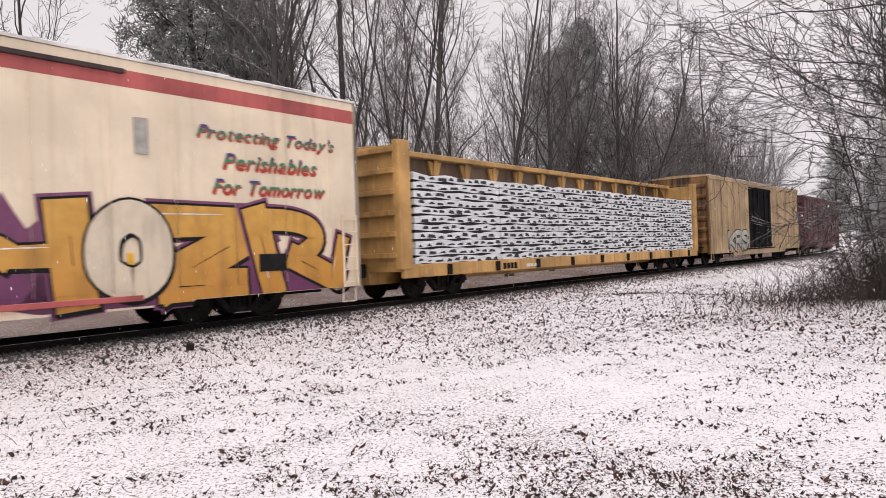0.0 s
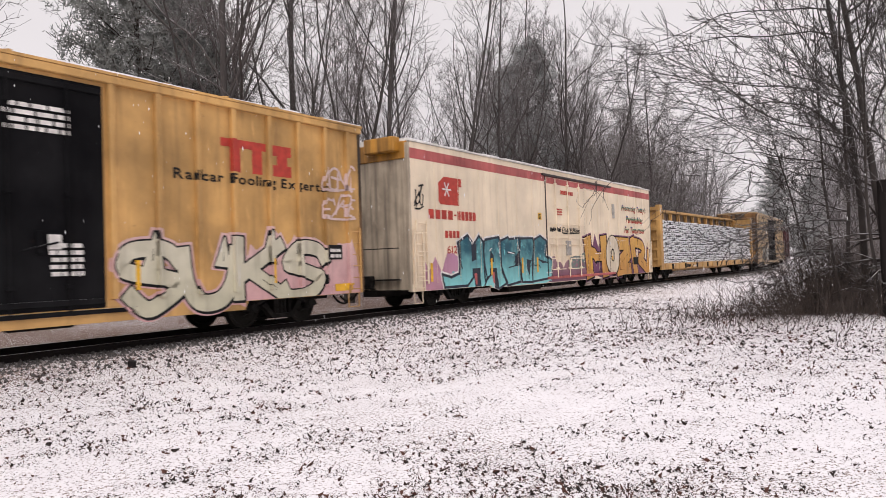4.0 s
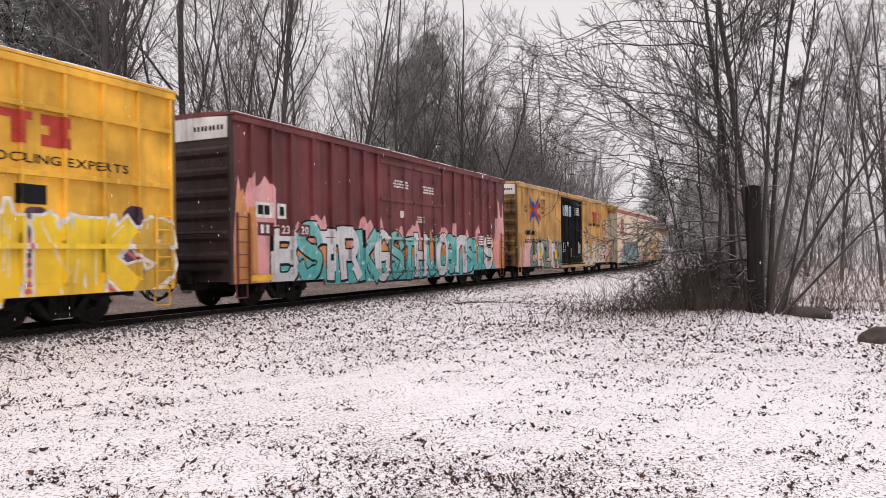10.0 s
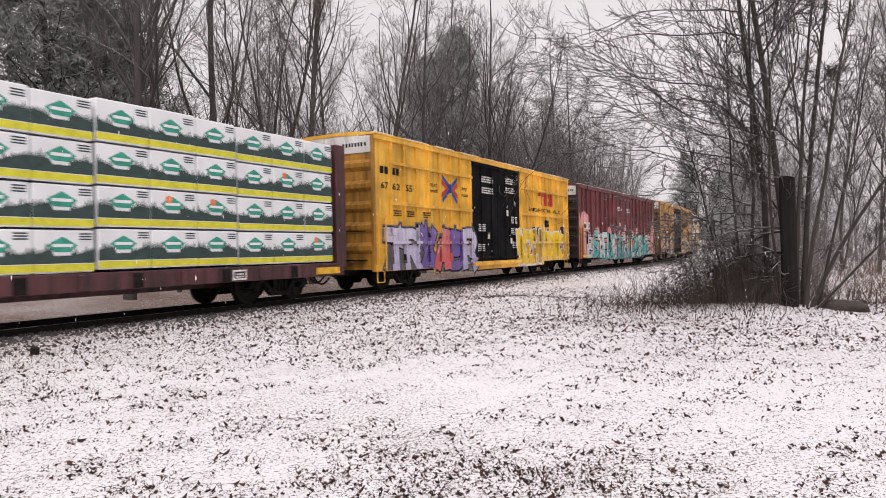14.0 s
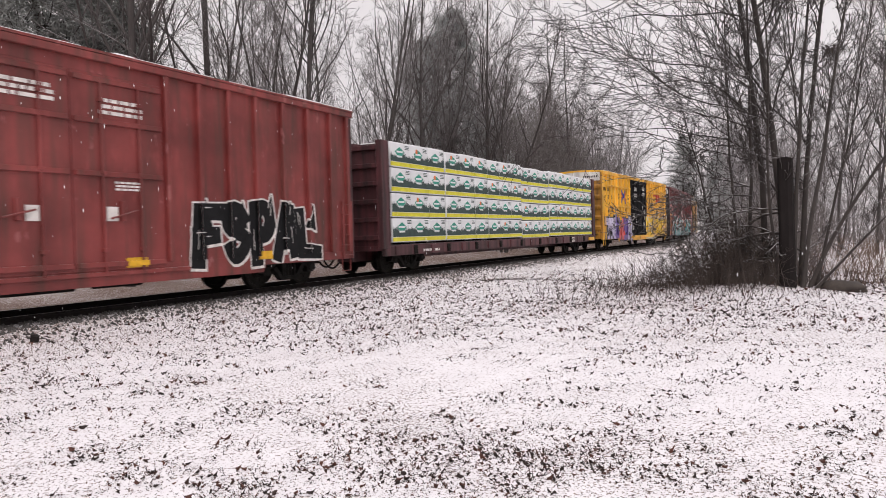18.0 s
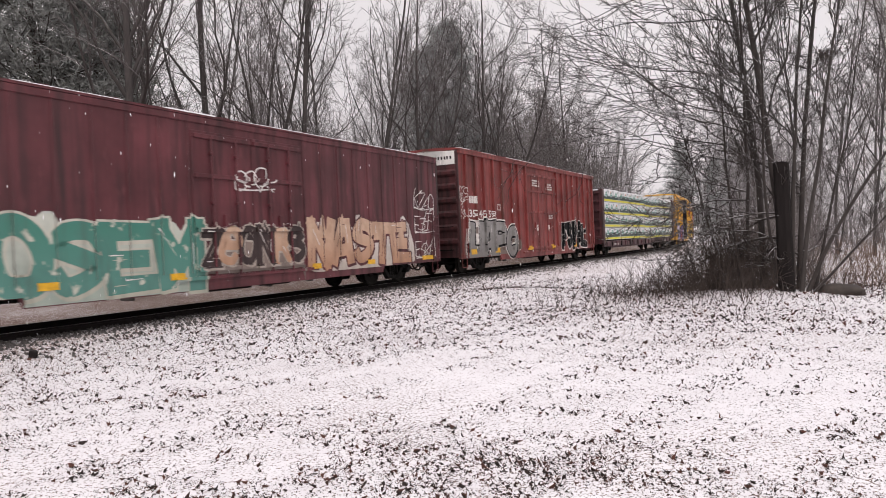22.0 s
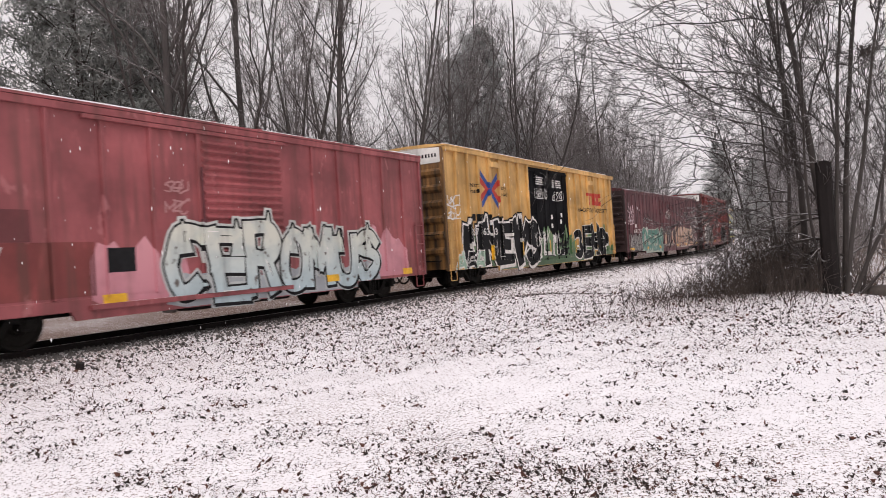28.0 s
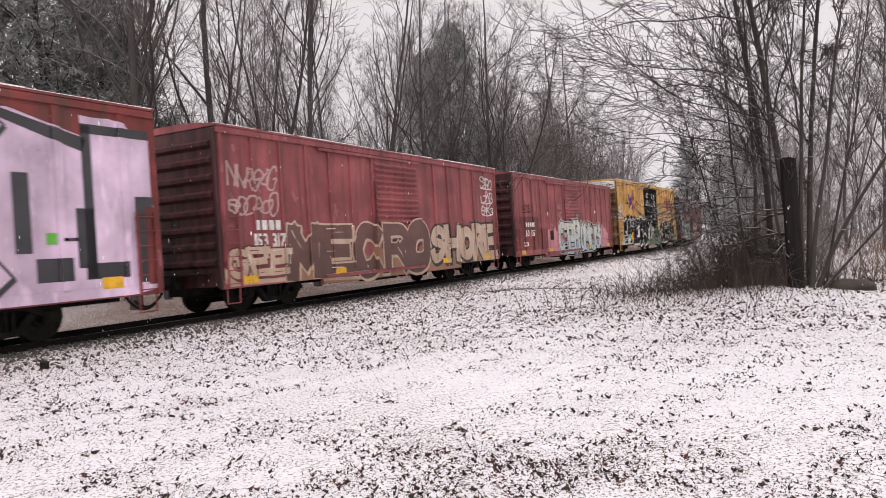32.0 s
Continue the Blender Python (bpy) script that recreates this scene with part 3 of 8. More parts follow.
def woods():
    kinds = [bare_tree(11, 22, 0.13, (0.03, 0), 1, 22, 8, 6, 0.16, (16, 42), 0.36, twig=0.0065),
             bare_tree(12, 22, 0.13, (-0.04, 0.02), 2, 15, 8, 6, 0.18, (16, 44), 0.38, twig=0.0065, spray_out=0.1),
             bare_tree(13, 20, 0.085, (0.05, 0), 1, 20, 8, 6, 0.2, (15, 38), 0.32, twig=0.0065),
             bare_tree(14, 21, 0.17, (0.02, 0.05), 1, 20, 9, 7, 0.14, (20, 50), 0.46, twig=0.0065),
             bare_tree(15, 19, 0.095, (-0.04, 0.03), 3, 11, 8, 6, 0.16, (16, 42), 0.36, twig=0.0065, spray_out=0.13),
             bare_tree(16, 20, 0.12, (0.06, -0.03), 3, 11, 8, 6, 0.14, (18, 46), 0.38, twig=0.0065, spray_out=0.1)]
    rnd = random.Random(21)
    label = "tall leafless grey-barked tree with a haze of fine twigs"
    spots = []
    # the front row behind the track, as seen in turn from one end to the other
    for az, extra, k in ((-36, 14, 2), (-30.5, 15, 2), (-13.6, 9, 3), (-11.3, 12, 1), (-10.0, 9, 2), (-8.9, 8, 4), (-7.4, 12, 0), (-6.6, 8, 2), (-5.6, 9, 1), (-4.6, 8, 2), (-3.6, 11, 5), (-2.1, 8, 2),
                         (-1.2, 9, 2), (-0.3, 12, 0), (0.6, 8, 2), (1.5, 9, 4), (2.5, 8, 0), (3.3, 10, 2), (4.3, 8, 5), (5.2, 13, 1), (6.6, 9, 5), (7.5, 8, 2), (9.4, 9, 0), (11.3, 8, 2), (8.4, 14, 3), (10.4, 10, 2), (12.3, 12, 4), (13.2, 8, 1), (14.2, 9, 0), (15.2, 8, 3), (16.2, 12, 5), (18.3, 10, 1),
                         (20.2, 12, 2), (22.0, 9, 3), (24, 12, 4), (25.8, 10, 0), (27.5, 9, 1)):
        base = 13.8 / math.sin(radians(38.3 - min(az, 27)))
        spots.append((*polar(az, base + extra * (0.8 + 0.02 * max(az, 0))), k))
    for i in range(14):
        az = rnd.uniform(13, 28)
        base = 13.8 / math.sin(radians(38.3 - min(az, 26)))
        spots.append((*polar(az, base + rnd.uniform(7, 15)), rnd.choice((2, 4, 3, 5))))
    for i in range(40):
        az = rnd.uniform(-20, 31) if i % 3 else rnd.uniform(10, 31)
        base = 13.8 / math.sin(radians(38.3 - min(az, 26)))
        spots.append((*polar(az, base + rnd.uniform(16, 48)), rnd.randrange(6)))
    for i in range(25):
        az = 12 + 17 * (i + rnd.random()) / 25
        spots.append((*polar(az, 13.8 / math.sin(radians(38.3 - min(az, 26))) + rnd.uniform(7, 16)), rnd.choice((0, 1, 3, 5, 3)), rnd.uniform(1.1, 1.45)))
    # beyond the clearing on the other side
    for az, r, k in ((41.2, 46, 2), (43.6, 40, 2), (46.5, 50, 0), (39, 52, 1), (44, 55, 3), (48, 48, 1), (36.5, 60, 0), (34, 75, 3), (50, 60, 2), (53, 52, 2), (37.5, 85, 1),
                     (41.5, 78, 0), (46, 80, 5), (32.5, 95, 2)):
        spots.append((*polar(az, r), k))
    for x, y, k, *grown in spots:
        d = float(off_track(np.array([x]), np.array([y]))[0][0])
        if abs(d) < 5.5:
            continue
        place_tree(kinds[k], x, y, rnd.uniform(0, 360), grown[0] if grown else rnd.uniform(0.85, 1.15), label)


woods()


def thicket(rs):
    """Dense young growth beyond the far end of the clearing."""
    n = 650
    az = np.concatenate([rs.uniform(14, 31, 460), rs.uniform(34, 50, 60), rs.uniform(28, 37, 130)])
    base = 13.8 / np.sin(np.radians(38.3 - np.minimum(az, 27)))
    r = np.where(np.arange(n) < 460, base + rs.uniform(7, 30, n), rs.uniform(48, 95, n))
    r[520:] = rs.uniform(78, 130, 130)
    x, y = r * np.sin(np.radians(az)), r * np.cos(np.radians(az))
    side = off_track(x, y)[0]
    ok = (side < -6) | (side > 6) & (az > 33.5)
    tall = np.where((np.arange(n) < 460) | (np.arange(n) >= 520), 1.5, 1.0)[ok]
    x, y = x[ok], y[ok]
    n = len(x)
    b = grow(rs, np.column_stack([x, y, ground_z(x, y) - 0.1]), np.column_stack([rs.normal(0, 0.16, (n, 2)), np.ones(n)]), rs.uniform(3.5, 9.5, n) * tall, rs.uniform(0.02, 0.055, n), 6, 0.09, 0.02, 0.3)
    c = grow(rs, *sprout(rs, *b, 14, 0.12, 1.0, (25, 65), 0.4, 0.55, 0.5), 3, 0.15, 0.03, 0.4)
    d = grow(rs, *sprout(rs, *c, 7, 0.15, 1.0, (25, 60), 0.55, 0.6, 0.4), 2, 0.18, 0.02, 0.5)
    c[1][:], d[1][:] = np.maximum(c[1], 0.011), np.maximum(d[1], 0.008)
    return (*b, 4), (*c, 3), (*d, 3)


def far_woods():
    """The depth of the woods, too far off to count: one mass of snowy stems and twigs, paled as haze."""
    rs = np.random.RandomState(77)
    n = 360
    az = np.radians(rs.uniform(-44, 62, n))
    r = rs.uniform(62, 135, n)
    az[150:], r[150:] = np.radians(rs.uniform(17, 36, n - 150)), rs.uniform(95, 185, n - 150)
    az[300:] = np.radians(rs.uniform(26, 34, n - 300))
    x, y = r * np.sin(az), r * np.cos(az)
    d, _ = off_track(x, y)
    ok = (np.abs(d) > 7) & (rs.uniform(0, 1, n) < np.where(np.degrees(az) > 33, 0.8, np.where(np.degrees(az) < -21, 0.12, 1.0)))
    x, y = x[ok], y[ok]
    n = len(x)
    z = ground_z(x, y)
    h = rs.uniform(10, 19, n) * np.interp(np.hypot(x, y), [110, 170], [1.0, 1.5])
    trunk = grow(rs, np.column_stack([x, y, z - 0.2]), np.column_stack([rs.normal(0, 0.06, (n, 2)), np.ones(n)]), h, rs.uniform(0.08, 0.22, n), 7, 0.05, 0.02, 0.2)
    l1 = grow(rs, *sprout(rs, *trunk, 14, 0.12, 1.0, (22, 60), 0.42, 0.5, 0.5), 4, 0.1, 0.06, 0.3)
    l2 = grow(rs, *sprout(rs, *l1, 9, 0.15, 1.0, (25, 60), 0.55, 0.6, 0.4), 2, 0.14, 0.03, 0.5)
    l1[1][:] = np.maximum(l1[1], 0.02)
    l2[1][:] = np.maximum(l2[1], 0.014)
    tagged(new("far_woods", tubes([(*trunk, 5), (*l1, 3), (*l2, 3)], "far_woods", M_FAR)), "distant leafless woods with snowfall haze painted into their grey bark", "woods", kind="stuff")
    # undergrowth along the edge of the woods beyond the rails
    n = 5200
    s = rs.uniform(-45, 95, n)
    dd = -(7.5 + np.abs(rs.normal(0, 7.0, n)))
    sx, sy = np.interp(s, LINE_S, LINE_X) + dd * SIDE[0], np.interp(s, LINE_S, LINE_Y) + dd * SIDE[1]
    m = 3000
    a = np.radians(np.concatenate([rs.uniform(26.0, 37.5, 1500), rs.uniform(36, 57, 1500)]))
    q = np.concatenate([rs.uniform(23.5, 62, 1500), rs.uniform(42, 95, 1500)])
    near = off_track(q * np.sin(a), q * np.cos(a))[0]
    a, q = a[(near < -5) | (near > 5) & (a > radians(32.5))], q[(near < -5) | (near > 5) & (a > radians(32.5))]
    m = len(a)
    sx, sy = np.concatenate([sx, q * np.sin(a)]), np.concatenate([sy, q * np.cos(a)])
    n += m
    b = grow(rs, np.column_stack([sx, sy, ground_z(sx, sy) - 0.05]), np.column_stack([rs.normal(0, 0.35, (n, 2)), np.ones(n)]), rs.uniform(0.8, 3.4, n), rs.uniform(0.008, 0.02, n), 4, 0.14, 0.02, 0.4)
    c = grow(rs, *sprout(rs, *b, 4, 0.25, 1.0, (25, 60), 0.5, 0.7, 0.4), 2, 0.15, 0.02, 0.5)
    th = thicket(rs)
    tagged(new("undergrowth", tubes([(*b, 3), (*c, 3), *th], "undergrowth", M_SCRUB)), "leafless saplings and scrub at the edge of the woods", "scrub", kind="stuff")


far_woods()


def pine(seed, height, spread, mat):
    """Trunk and boughs clad in long needle tufts."""
    rs = np.random.RandomState(seed)
    trunk = grow(rs, np.zeros((1, 3)), np.array([[0, 0, 1.0]]), np.array([height]), np.array([height * 0.014]), 12, 0.02, 0.02, 0.1)
    n = 145
    t = np.sort(rs.uniform(0.1, 0.99, n))
    az = rs.uniform(0, 2 * np.pi, n)
    start = np.stack([np.interp(t, np.linspace(0, 1, 13), trunk[0][0, :, k]) for k in range(3)], -1)
    reach = spread * (1 - t) ** 0.6 * rs.uniform(0.45, 1.2, n) + 0.3
    way = np.stack([np.cos(az), np.sin(az), rs.uniform(-0.05, 0.45, n)], -1)
    l1 = grow(rs, start, way, reach, height * 0.004 * (1.2 - t), 5, 0.09, 0.04, 0.3)
    l2 = grow(rs, *sprout(rs, *l1, 9, 0.25, 1.0, (25, 65), 0.42, 0.6, 0.4), 3, 0.12, 0.04, 0.4)
    pts = l2[0][:, 1:].reshape(-1, 3)
    k = 9
    pts = np.repeat(pts, k, 0) + rs.normal(0, 0.13, (len(pts) * k, 3))
    d = unit(rs.normal(0, 1, pts.shape) + [0, 0, 0.35])
    w = unit(np.cross(d, rs.normal(0, 1, pts.shape))) * 0.026
    tip = pts + d * rs.uniform(0.15, 0.36, (len(pts), 1))
    v = np.stack([pts - w, pts + w, tip + w * 0.3, tip - w * 0.3], 1).reshape(-1, 3)
    f = np.arange(len(v)).reshape(-1, 4)
    me = bpy.data.meshes.new("crown")
    me.from_pydata(v.tolist(), [], f.tolist())
    me.materials.append(mat)
    return tubes([(*trunk, 8), (*l1, 4), (*l2, 3)], "trunk", M_BARK_DARK), me


def pines():
    a, b = pine(31, 18, 4.6, M_NEEDLE), pine(32, 15, 4.0, M_NEEDLE)
    # c and d stand far off and carry the painted haze
    c, d = pine(33, 18, 4.4, M_NEEDLE_HAZE), pine(34, 15, 4.0, M_NEEDLE_HAZE)
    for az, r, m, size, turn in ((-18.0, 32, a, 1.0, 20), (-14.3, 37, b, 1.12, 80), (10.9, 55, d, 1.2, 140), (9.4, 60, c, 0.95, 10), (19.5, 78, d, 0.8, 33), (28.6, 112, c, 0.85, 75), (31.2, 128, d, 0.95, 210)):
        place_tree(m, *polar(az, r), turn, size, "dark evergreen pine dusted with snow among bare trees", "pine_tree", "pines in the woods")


pines()


def stemmed_tree(seed, stems, reach, x0, y0, label, boughs=9, twigs=5):
    """A tree of several stems (sideways, depth, height, radius, lean) with long arching limbs thrown to both sides (count, side, low, high, long)."""
    rs = np.random.RandomState(seed)
    a = radians(34.9)
    across, deep = np.array([math.cos(a), -math.sin(a), 0]), np.array([math.sin(a), math.cos(a), 0])
    q = np.array(stems)
    st = q[:, :1] * across + q[:, 1:2] * deep
    trunk = grow(rs, st, q[:, 4:5] * across + q[:, 5:6] * deep + [0, 0, 1.0], q[:, 2], q[:, 3], 14, 0.035, 0.006, 0.3)
    trunk[1][:, 0] *= 1.3
    woody, arms = [(*trunk, 9)], []
    for count, side, low, high, long, rise, droop in reach:
        k = rs.randint(0, len(stems), count)
        t = np.clip(rs.uniform(low, high, count) / q[k, 2], 0, 0.95) * 14
        i = t.astype(int)
        w = (t - i)[:, None]
        p = trunk[0][k, i] * (1 - w) + trunk[0][k, i + 1] * w
        r = np.minimum(trunk[1][k, i] * 0.5, 0.05) * rs.uniform(0.5, 1.0, count)
        way = side * across + rs.normal(0, 0.55, (count, 1)) * deep + rs.uniform(rise - 0.3, rise + 0.3, (count, 1)) * [0, 0, 1]
        l = grow(rs, p, way, long * rs.uniform(0.5, 1.1, count), np.maximum(r, 0.013), 11, 0.15, droop, 0.25)
        arms.append(l)
    up = grow(rs, *sprout(rs, *trunk, 9, 0.25, 0.98, (20, 50), 0.3, 0.45, 0.5), 11, 0.12, 0.05, 0.3)
    l1 = (np.concatenate([x[0] for x in arms] + [up[0]]), np.concatenate([x[1] for x in arms] + [up[1]]))
    l2 = grow(rs, *sprout(rs, *l1, boughs, 0.12, 1.0, (22, 55), 0.42, 0.55, 0.45), 6, 0.17, 0.03, 0.35)
    l3 = grow(rs, *sprout(rs, *l2, twigs, 0.1, 1.0, (20, 50), 0.55, 0.6, 0.4), 3, 0.16, 0.03, 0.5)
    l2[1][:] = np.maximum(l2[1], 0.009)
    l3[1][:] = np.maximum(l3[1], 0.0055)
    m = tubes(woody + [(*l1, 5)], "trunk", M_BARK_DARK), tubes([(*l2, 3), (*l3, 3)], "crown", M_TWIG_DARK)
    return place_tree(m, x0, y0, 0, 1.0, label, "multi_stem_tree", "trees at the edge of the clearing", 0.12)


def clump():
    """The many-stemmed tree at the edge of the clearing, its brush, and the dead post in it."""
    x0, y0 = polar(35.35, 19.3)
    stemmed_tree(61, [(0.05, 0.1, 13, 0.095, 0.01, 0.0), (-0.38, 0.25, 12.5, 0.085, -0.035, 0.02), (0.42, 0.5, 12, 0.07, 0.03, 0.0), (-0.62, 0.3, 9.5, 0.05, -0.1, 0.0), (-0.85, 0.0, 7.5, 0.04, -0.17, 0.0),
                      (-1.2, -0.2, 5.5, 0.03, -0.26, 0.1), (-0.1, -0.2, 8, 0.04, -0.08, -0.04)],
                 [(13, -1.0, 2.2, 5.5, 4.6, 1.5, -0.02), (17, -1.0, 2.4, 5.6, 5.6, 0.55, -0.05), (12, -1.0, 5.0, 9.0, 5.5, 0.6, -0.04), (26, -1.0, 0.5, 2.6, 2.9, 0.3, -0.06), (9, 1.0, 3.0, 7.0, 3.4, 1.1, 0.0), (8, 1.0, 5.0, 9.0, 3.4, 0.6, -0.02)],
                 x0, y0, "many-stemmed leafless tree with long arching snow-lined limbs above brush")
    x1, y1 = polar(36.6, 18.9)
    stemmed_tree(62, [(0.0, 0.0, 8.0, 0.055, 0.1, 0.0), (0.12, 0.1, 6.5, 0.05, 0.34, 0.05), (0.2, 0.0, 4.6, 0.034, 0.9, -0.1), (-0.2, 0.15, 8.5, 0.06, 0.02, 0.0), (0.3, 0.4, 7.0, 0.04, 0.2, 0.1)],
                 [(11, 1.0, 1.0, 5.0, 2.6, 0.6, -0.02), (5, -0.6, 2.0, 5.0, 1.8, 0.9, 0.0)],
                 x1, y1, "slender leafless tree of several leaning stems beside the dead trunk", 8, 5)
    # clot of dead leaves caught in the twigs
    rs = np.random.RandomState(12)
    n = 150
    cx, cy = polar(38.7, 19.6)
    p = np.array([cx, cy, float(ground_z(cx, cy)) + 5.65]) + rs.normal(0, 0.075, (n, 3))
    d, w = unit(rs.normal(0, 1, (n, 3))) * 0.06, unit(rs.normal(0, 1, (n, 3))) * 0.035
    v = np.stack([p - d, p + w, p + d, p - w], 1).reshape(-1, 3)
    nest = Shape().add(v.tolist(), [tuple(r) for r in np.arange(4 * n).reshape(-1, 4).tolist()])
    tagged(part("leaf_nest", nest, M_BRUSH), "clot of brown dead leaves caught among the twigs", "leaf nest", kind="stuff")
    # broken dead trunk
    x, y = polar(35.75, 18.9)
    rs = np.random.RandomState(5)
    ring = [(0.178 + 0.03 * math.sin(3 * a) + rs.uniform(-0.015, 0.015)) for a in np.linspace(0, 6.28, 13)[:-1]]
    v, f = [], []
    for k, (h, s) in enumerate(((-0.2, 1.15), (0.3, 1.0), (1.2, 0.97), (2.2, 0.95), (3.05, 0.94))):
        for i, r in enumerate(ring):
            a = 2 * math.pi * i / 12
            v.append((r * s * math.cos(a) + 0.015 * k, r * s * math.sin(a), h + (rs.uniform(-0.06, 0.06) if k == 4 else 0)))
    for k in range(4):
        for i in range(12):
            f.append((k * 12 + i, k * 12 + (i + 1) % 12, k * 12 + 12 + (i + 1) % 12, k * 12 + 12 + i))
    f.append(tuple(range(48, 60)))
    p = part("dead_trunk", Shape().add(v, f), M_ROTTEN)
    p.matrix_basis = pose(x, y, float(ground_z(x, y)), 0, -1.5, 0)
    tagged(p, "broken dead trunk standing like a post among the stems", "dead trunk")


clump()


# ---- the train ----
HW = 1.6
CAR_LINES = []          # (car, middle of the car along the train, half the distance between its trucks)
WHEELS = []


def wheelset_mesh():
    sh = Shape()
    r = 0.457
    for s in (-1, 1):
        y = s * 0.72
        prof = [(0.05, y - s * 0.03), (0.16, y - s * 0.05), (0.2, y - s * 0.01), (0.36, y + s * 0.0), (0.39, y - s * 0.06), (r + 0.025, y - s * 0.06), (r + 0.025, y - s * 0.035), (r, y - s * 0.02), (r - 0.005, y + s * 0.065),
                (0.39, y + s * 0.065), (0.36, y + s * 0.04), (0.2, y + s * 0.03), (0.16, y + s * 0.09), (0.05, y + s * 0.09)]
        sh.lathe(prof, 20)
        for a in range(3):      # small holes' rims make the turning show
            c, q = math.cos(a * 2.094), math.sin(a * 2.094)
            sh.box(0.27 * c - 0.03, 0.27 * c + 0.03, y + s * 0.03 - 0.02, y + s * 0.03 + 0.02, 0.27 * q - 0.03, 0.27 * q + 0.03)
    sh.rod((0, -1.02, 0), (0, 1.02, 0), 0.08, 10)
    me = sh.mesh("wheelset")
    me.materials.append(M_WHEEL)
    return me


def side_frame_mesh(s):
    """Cast truck frame: top chord, sloping ends to the axle boxes, spring nest."""
    sh = Shape()
    y0, y1 = s * 0.93, s * 1.09
    a, b = min(y0, y1), max(y0, y1)
    sh.prism([(-1.15, 0.42), (-1.05, 0.58), (-0.75, 0.62), (-0.45, 0.78), (0.45, 0.78), (0.75, 0.62), (1.05, 0.58), (1.15, 0.42), (0.95, 0.38), (0.72, 0.5), (0.42, 0.62), (-0.42, 0.62), (-0.72, 0.5), (-0.95, 0.38)], "y", a, b)
    sh.prism([(-0.62, 0.5), (-0.3, 0.18), (0.3, 0.18), (0.62, 0.5), (0.5, 0.56), (0.26, 0.28), (-0.26, 0.28), (-0.5, 0.56)], "y", a, b)
    for x in (-0.26, 0.2):
        sh.box(x, x + 0.06, a, b, 0.26, 0.64)
    for x in (-0.12, 0.0, 0.12):
        sh.rod((x, (a + b) / 2, 0.28), (x, (a + b) / 2, 0.6), 0.05, 8)
    for x in (-0.89, 0.89):
        sh.box(x - 0.13, x + 0.13, a - 0.02, b + 0.02, 0.34, 0.58, 0.02)
        sh.rod((x, a - 0.05, 0.457), (x, b + 0.06, 0.457), 0.09, 10)
    me = sh.mesh("side_frame")
    me.materials.append(M_TRUCK)
    return me


WHEEL_MESH, FRAME_MESHES = wheelset_mesh(), [side_frame_mesh(-1), side_frame_mesh(1)]
BOLSTER = Shape().box(-0.2, 0.2, -1.0, 1.0, 0.45, 0.75, 0.03).box(-0.3, 0.3, -0.3, 0.3, 0.72, 0.86).mesh("truck")
COUPLER = Shape().box(-0.1, 0.62, -0.09, 0.09, 0.76, 0.95, 0.02).box(0.55, 0.92, -0.17, 0.13, 0.72, 0.99, 0.04).box(0.05, 0.25, -0.25, 0.25, 0.66, 1.02, 0.02).mesh("coupler")
_hang = np.array([[(0.1 + 0.8 * a, -0.35, 0.62 - 0.9 * a * (1.15 - a)) for a in np.linspace(0, 1, 9)]])
HOSE = tubes([(_hang, np.full((1, 9), 0.03), 6)], "air_hose", M_TRUCK)


def car_base(name, label, category, u0, u1, pin=2.4, group="freight train"):
    """The running gear: an Empty on the rails amid the car; x ahead, the clearing's side is -y."""
    car = tagged(new(name), label, category, group)
    half = (u1 - u0) / 2
    a = half - pin
    CAR_LINES.append((car, (u0 + u1) / 2, a))
    for x in (-a, a):
        t = part("truck", BOLSTER, M_TRUCK, car, "grimy four-wheel truck", at=pose(x, 0, 0))
        for me in FRAME_MESHES:
            part("side_frame", me, M_TRUCK, t)
        for dx in (-0.89, 0.89):
            w = part("wheelset", WHEEL_MESH, M_WHEEL, t, at=pose(dx, 0, 0.457))
            WHEELS.append((w, dx))
    for s in (-1, 1):
        part("coupler", COUPLER, M_TRUCK, car, at=pose(s * (half - 0.02), 0, 0, 0, 0, 0 if s > 0 else 180))
        part("air_hose", HOSE, M_TRUCK, car, at=pose(s * (half - 0.02), 0, 0, 0, 0, 0 if s > 0 else 180))
    return car, half


_letters = {}


def letter_mesh(ch, fat=0.0):
    """Triangles of a character, 1 high, in the plane: (points, faces, width)."""
    key = ch, fat
    if key not in _letters:
        c = bpy.data.curves.new("letter", "FONT")
        c.body, c.size, c.offset, c.resolution_u = ch, 1.4, fat, 3
        o = bpy.data.objects.new("letter", c)
        me = bpy.data.meshes.new_from_object(o)
        v = np.array([tuple(p.co[:2]) for p in me.vertices]) if len(me.vertices) else np.zeros((0, 2))
        f = [tuple(p.vertices) for p in me.polygons]
        bpy.data.objects.remove(o)
        bpy.data.curves.remove(c)
        bpy.data.meshes.remove(me)
        _letters[key] = v, f
    return _letters[key]


